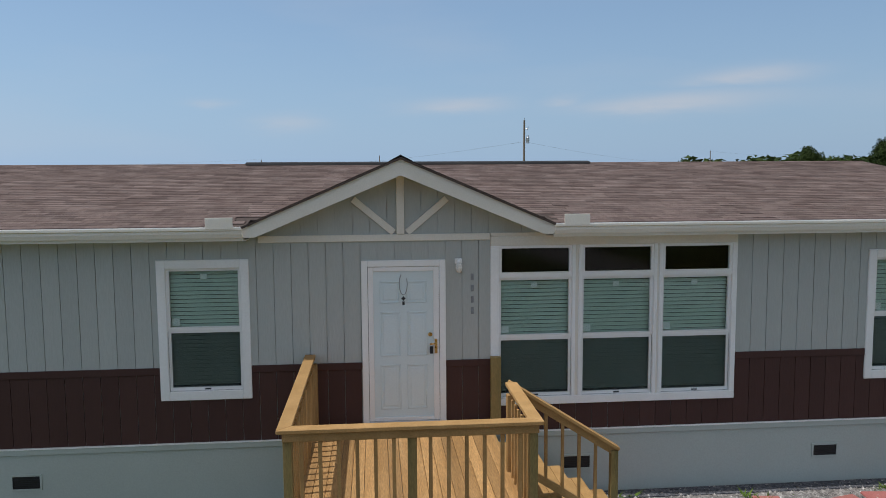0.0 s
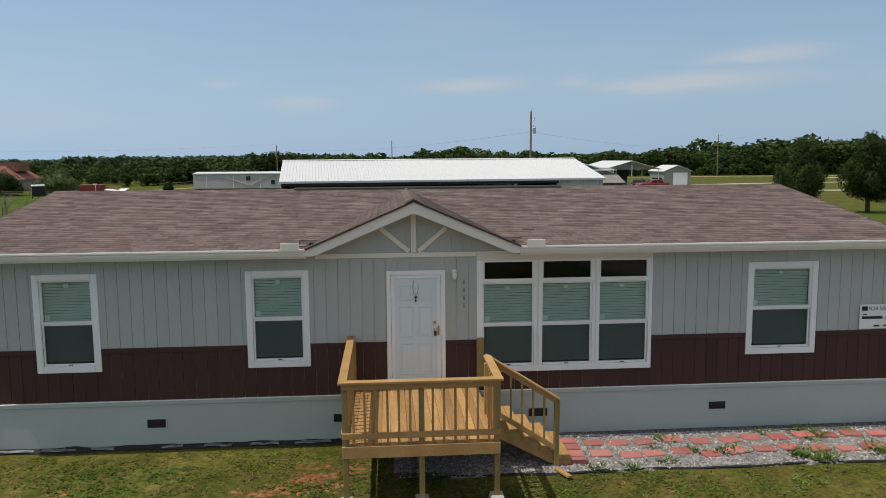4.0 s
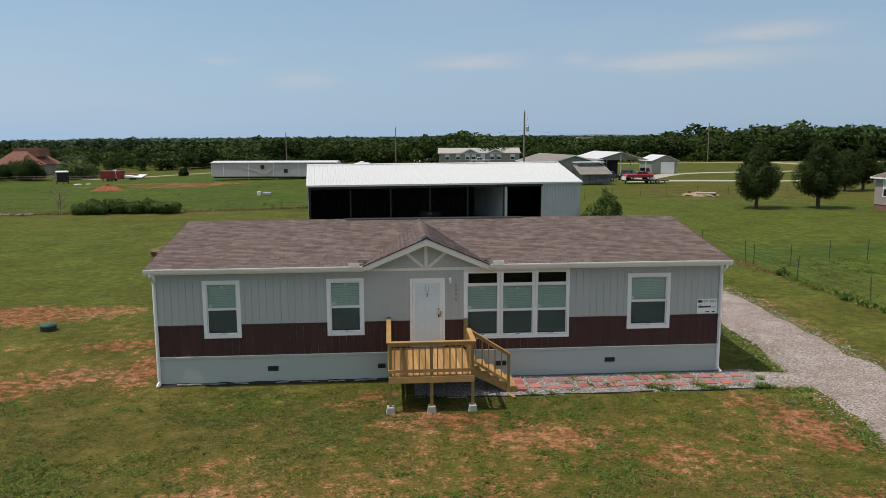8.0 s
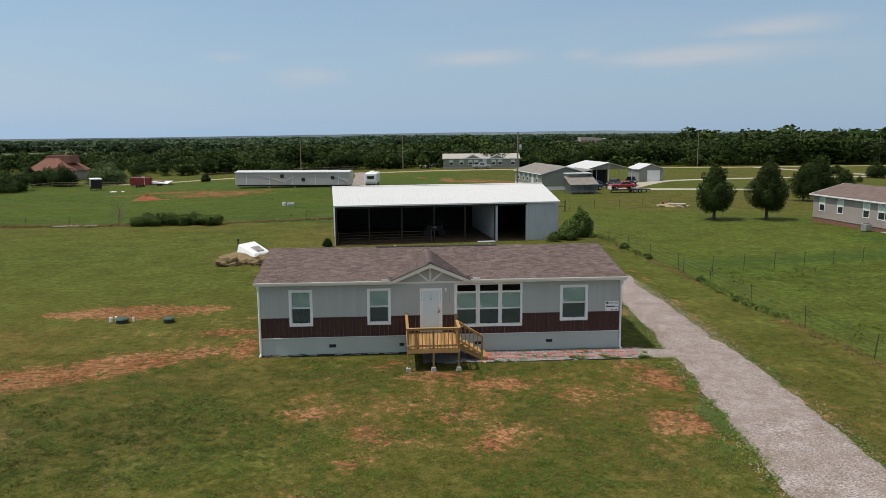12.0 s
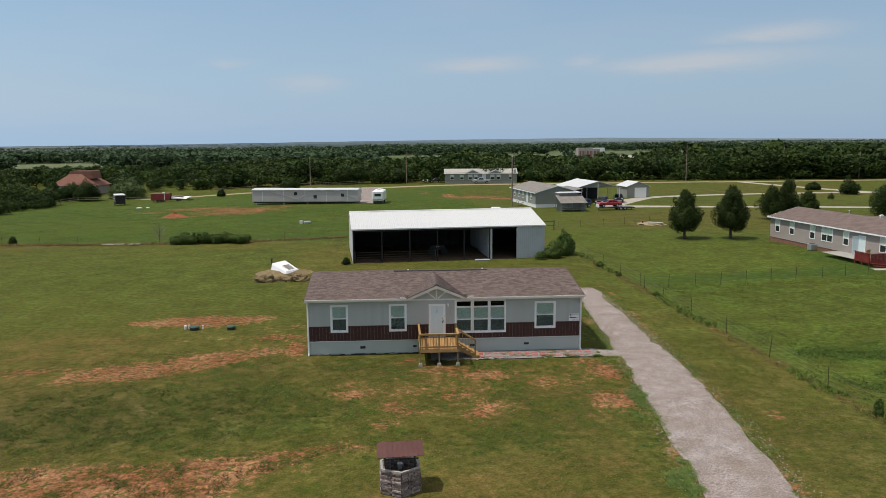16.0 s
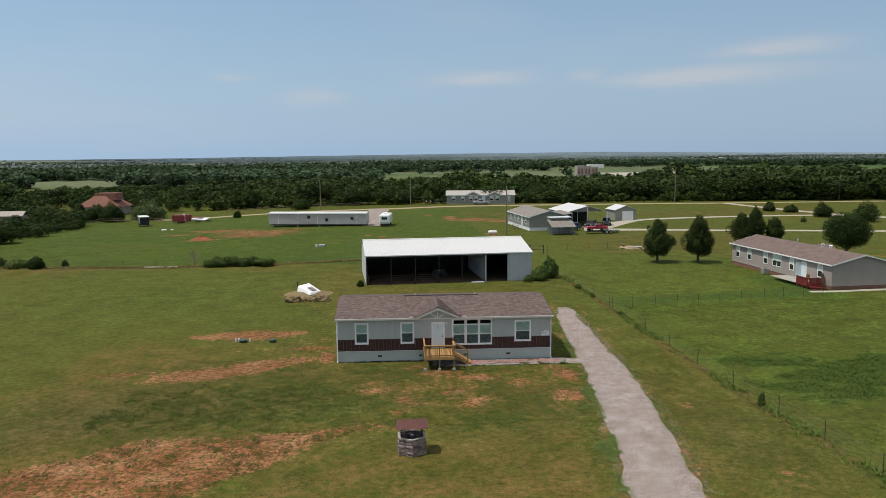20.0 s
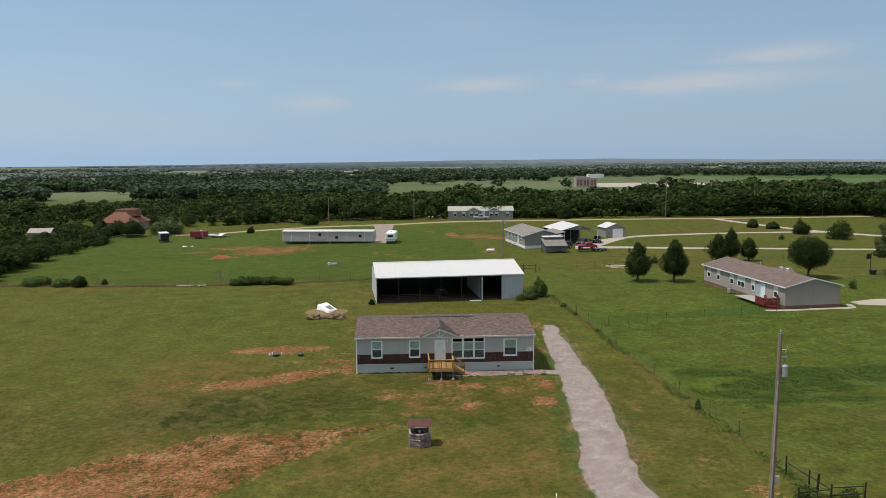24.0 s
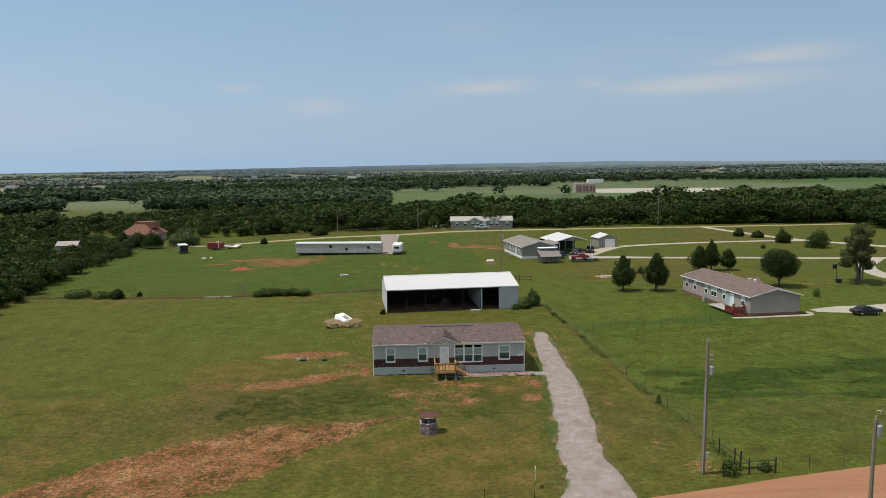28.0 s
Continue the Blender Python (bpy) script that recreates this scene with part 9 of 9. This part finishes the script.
def build_grass():
    r = np.random.RandomState(21)

    def scatter(n, x0, x1, y0, y1, keep):
        x, y = r.uniform(x0, x1, n), r.uniform(y0, y1, n)
        ok = keep(x, y) & ~((x > -0.1) & (x < L + 0.1) & (y > -0.12) & (y < DEPTH)) & ~((x > 8.2) & (x < 19.6) & (y > -1.9) & (y < 0)) & (np.abs(x - drive_x(y)) > 1.75 + 0.3 * r.rand(n))
        return x[ok], y[ok]

    def drive_x(y):
        return np.interp(y, [-38.5, -35, -31.6, -26, -19, -13.4, -7.5, -3.6, 1.4, 9.5, 17, 21, 24], [17.4, 18.6, 18.95, 19.3, 20.5, 21.35, 22.0, 22.4, 22.65, 23.3, 23.9, 24.1, 60])

    def sward(x, y):
        soil = zones(x, y)[0]
        return (soil < 0.25 + 0.55 * r.rand(len(x))) & (vnoise(x, y, 0.9, 14) * 0.55 + vnoise(x, y, 0.3, 15) * 0.45 > 0.47)

    x, y = scatter(90000, -14, 29, -16, 2, sward)
    tufts("lawn_grass", x, y, 0.025 + 0.05 * r.rand(len(x)) ** 2, WEED, "short uneven lawn grass in clumps", 31)
    x, y = scatter(44000, -12, 20, -17, -1, lambda x, y: (vnoise(x, y, 0.7, 74) * 0.6 + vnoise(x, y, 2.6, 75) * 0.4 > 0.585) & (zones(x, y)[0] < 0.9))
    tufts("clover_clumps", x, y, 0.035 + 0.06 * r.rand(len(x)), CLOVER, "bright green clover clumps in the lawn", 42, blades=4, spread=0.06)
    x, y = scatter(16000, -14, 29, -18, 2, lambda x, y: vnoise(x, y, 1.2, 24) > 0.5)
    tufts("dry_tufts", x, y, 0.03 + 0.05 * r.rand(len(x)), STRAW, "dry straw tufts among the lawn", 32)
    x, y = scatter(42000, -40, 34, -36, 34, sward)
    tufts("lawn_clumps", x, y, 0.03 + 0.06 * r.rand(len(x)) ** 2, WEED, "uneven mown grass clumps", 33, blades=3, spread=0.08)
    x, y = scatter(16000, 31, 72, -28, 22, lambda x, y: vnoise(x, y, 1.6, 33) + 0.4 * zones(x, y)[2] > 0.6)
    tufts("pasture_grass", x, y, 0.04 + 0.07 * r.rand(len(x)) ** 2 + 0.10 * zones(x, y)[2] ** 2, PASTLEAF, "longer green pasture grass and weeds", 34, blades=4, spread=0.14, flat=0.8)
    x, y = scatter(26000, -75, 24, 58, 130, lambda x, y: (vnoise(x, y, 2.2, 43) > 0.42) & (y > 59 - 0.02 * x))
    tufts("field_weeds", x, y, 0.10 + 0.18 * r.rand(len(x)) ** 2, LUSHLEAF, "rough green field weeds", 35, blades=4, spread=0.2, flat=0.5)
    # dark tussocks left standing over the scraped ground
    x, y = scatter(46000, -46, 4, -46, -15, lambda x, y: (zones(x, y)[0] > 0.55) & (vnoise(x, y, 0.75, 91) * 0.7 + vnoise(x, y, 4, 92) * 0.3 > 0.62))
    tufts("tussocks", x, y, 0.05 + 0.08 * r.rand(len(x)), DARKTUFT, "dark grass tussocks on scraped soil", 43, blades=4, spread=0.10, flat=0.6)
    # rank weeds in the damp band of the east pasture
    x, y = scatter(16000, 32, 84, -16, 1, lambda x, y: zones(x, y)[2] > 0.62 + 0.25 * r.rand(len(x)))
    tufts("rank_weeds", x, y, 0.06 + 0.10 * r.rand(len(x)), PASTLEAF, "rank dark weeds in pasture", 44, blades=4, spread=0.16, flat=0.8)
    # dark, ridged growth over the disturbed front of the yard
    x, y = scatter(22000, -16, 6, -15, -5, lambda x, y: (thatch(x, y) > 0.2 + 0.6 * r.rand(len(x))) & (vnoise(x, y, 0.8, 93) * 0.5 + vnoise(x, y, 0.28, 94) * 0.5 > 0.54))
    tufts("front_growth", x, y, 0.05 + 0.07 * r.rand(len(x)), GROWTH, "dark ridged grass growth in the yard", 45, blades=4, spread=0.07, flat=0.6)
    # sprigs and stones where the drive frays into the grass
    y = r.uniform(-36, 18, 9000)
    side = np.where(r.rand(9000) < 0.5, -1, 1)
    x = drive_x(y) + side * (np.interp(y, [-36, -26, -13, 1, 10, 18], [3.0, 2.05, 2.05, 1.75, 1.5, 1.0]) + 0.45 * r.normal(size=9000))
    ok = (vnoise(x, y, 0.9, 95) * 0.6 + vnoise(x, y, 0.35, 96) * 0.4 > 0.55) & ~((x < 19.4) & (y > -1.9))
    tufts("drive_sprigs", x[ok], y[ok], 0.03 + 0.07 * r.rand(ok.sum()), LUSHLEAF, "green sprigs fraying into a gravel drive", 46, blades=5, spread=0.06)
    # weeds along the drive, in the gravel bed, and tall grass under fences
    y = r.uniform(-36, 20, 3600)
    x = drive_x(y) + np.where(r.rand(3600) < 0.7, -1, 1) * (1.75 + 0.5 * np.abs(r.normal(size=3600)))
    ok = (vnoise(x, y, 1.5, 53) > 0.5) & ~((x < 19.4) & (y > -1.9))
    tufts("drive_weeds", x[ok], y[ok], 0.05 + 0.10 * r.rand(ok.sum()), LUSHLEAF, "green weeds along the drive edge", 36, blades=5, spread=0.07)
    y = r.uniform(-30, -2.2, 9000)
    x = drive_x(y) - 1.5 - 1.6 * r.rand(9000) ** 1.3
    ok = vnoise(x, y, 0.8, 57) * 0.6 + vnoise(x, y, 2.5, 58) * 0.4 > 0.6
    tufts("verge_weeds", x[ok], y[ok], 0.04 + 0.09 * r.rand(ok.sum()), PALEWEED, "pale green weeds beside the gravel drive", 41, blades=5, spread=0.06)
    x, y = r.uniform(11.2, 19.6, 5200), -1.88 + 1.6 * r.rand(5200) ** 1.3
    ok = vnoise(x, y, 0.32, 63) > 0.86 - 0.12 * smooth01(13.5, 17, x) - 0.04 * (y < -1.6)
    tufts("bed_weeds", x[ok], y[ok], 0.05 + 0.10 * r.rand(ok.sum()), BEDLEAF, "weeds growing through gravel", 37, blades=5, spread=0.05, flat=0.75)
    y = r.uniform(-32, 44, 2600)
    y = y[vnoise(y, y * 0, 3, 9) > 0.45]
    x = 30.25 - 0.03 * y + r.normal(size=len(y)) * 0.28
    tufts("fence_weeds", x, y, 0.08 + 0.28 * r.rand(len(x)) ** 2, LUSHLEAF, "tall weeds under a wire fence", 38, blades=4, spread=0.08, flat=0.8)
    y = r.uniform(-32, 44, 1500)
    x = 30.1 - 0.03 * y + r.normal(size=1500) * 0.3
    tufts("fence_straw", x, y, 0.05 + 0.13 * r.rand(1500) ** 2, STRAW, "dry tall grass under a wire fence", 39, blades=4, spread=0.08, flat=0.8)
    x = r.uniform(-77, 24, 3600)
    y = np.interp(x, [-77, -49, -33, -15.6, 1, 28], [62.0, 58.8, 57.6, 58.7, 63, 68]) + r.normal(size=3600) * 0.5
    tufts("edge_grass", x, y, 0.12 + 0.3 * r.rand(3600) ** 2, STRAW, "dry tall grass along a field fence", 40, blades=4, spread=0.15, flat=0.8)
    # loose stones along the driveway
    k = 24000
    y = r.uniform(-36, 20, k)
    x = drive_x(y) + r.uniform(-2.6, 2.6, k) * (0.7 + 0.4 * r.rand(k)) * np.interp(y, [-36, -30, -13, 1, 10, 20], [1.3, 1.05, 1.0, 0.88, 0.75, 0.4])
    sz = 0.012 + 0.03 * r.rand(k) ** 2
    z = gz(x, y) + np.where(np.abs(x - drive_x(y)) < 1.6, 0.045, 0.005)
    base = np.array([(1, 0, 0), (-0.5, 0.9, 0), (-0.5, -0.9, 0), (0.1, 0, 0.8)], float)
    a = r.rand(k) * 6.28
    c, s = np.cos(a), np.sin(a)
    V = np.empty((k, 4, 3))
    for j in range(4):
        b = base[j] * (0.7 + 0.6 * r.rand(k, 1))
        V[:, j, 0], V[:, j, 1], V[:, j, 2] = x + sz * (b[:, 0] * c - b[:, 1] * s), y + sz * (b[:, 0] * s + b[:, 1] * c), z + sz * b[:, 2]
    i = np.arange(k)[:, None] * 4
    me = soup("loose_stones", V.reshape(-1, 3), np.concatenate([i + np.array([[0, 1, 3]]), i + np.array([[1, 2, 3]]), i + np.array([[2, 0, 3]])]))
    tagged(part("loose_stones", me, DRIVESTONE), "loose pale stones over a gravel drive", "stones", kind="stuff")


BEDLEAF = leafy("bed_weeds", (0.070, 0.120, 0.022), (0.135, 0.185, 0.042), island=0.4, trans=0.25)
CLOVER = leafy("clover_green", (0.060, 0.108, 0.017), (0.118, 0.165, 0.033), island=0.4, trans=0.25)
GROWTH = leafy("dark_yard_growth", (0.052, 0.080, 0.014), (0.098, 0.120, 0.026), island=0.4, trans=0.2)
DARKTUFT = leafy("dark_olive_tufts", (0.042, 0.050, 0.013), (0.080, 0.082, 0.024), island=0.3, trans=0.15)
PALEWEED = leafy("pale_weeds", (0.115, 0.185, 0.042), (0.20, 0.245, 0.085), island=0.4, trans=0.2)
PASTLEAF = leafy("dark_pasture_weeds", (0.045, 0.082, 0.015), (0.085, 0.125, 0.026), island=0.4, trans=0.25)
LUSHLEAF = leafy("lush_weeds", (0.080, 0.140, 0.022), (0.145, 0.195, 0.040), island=0.4, trans=0.25)
build_grass()
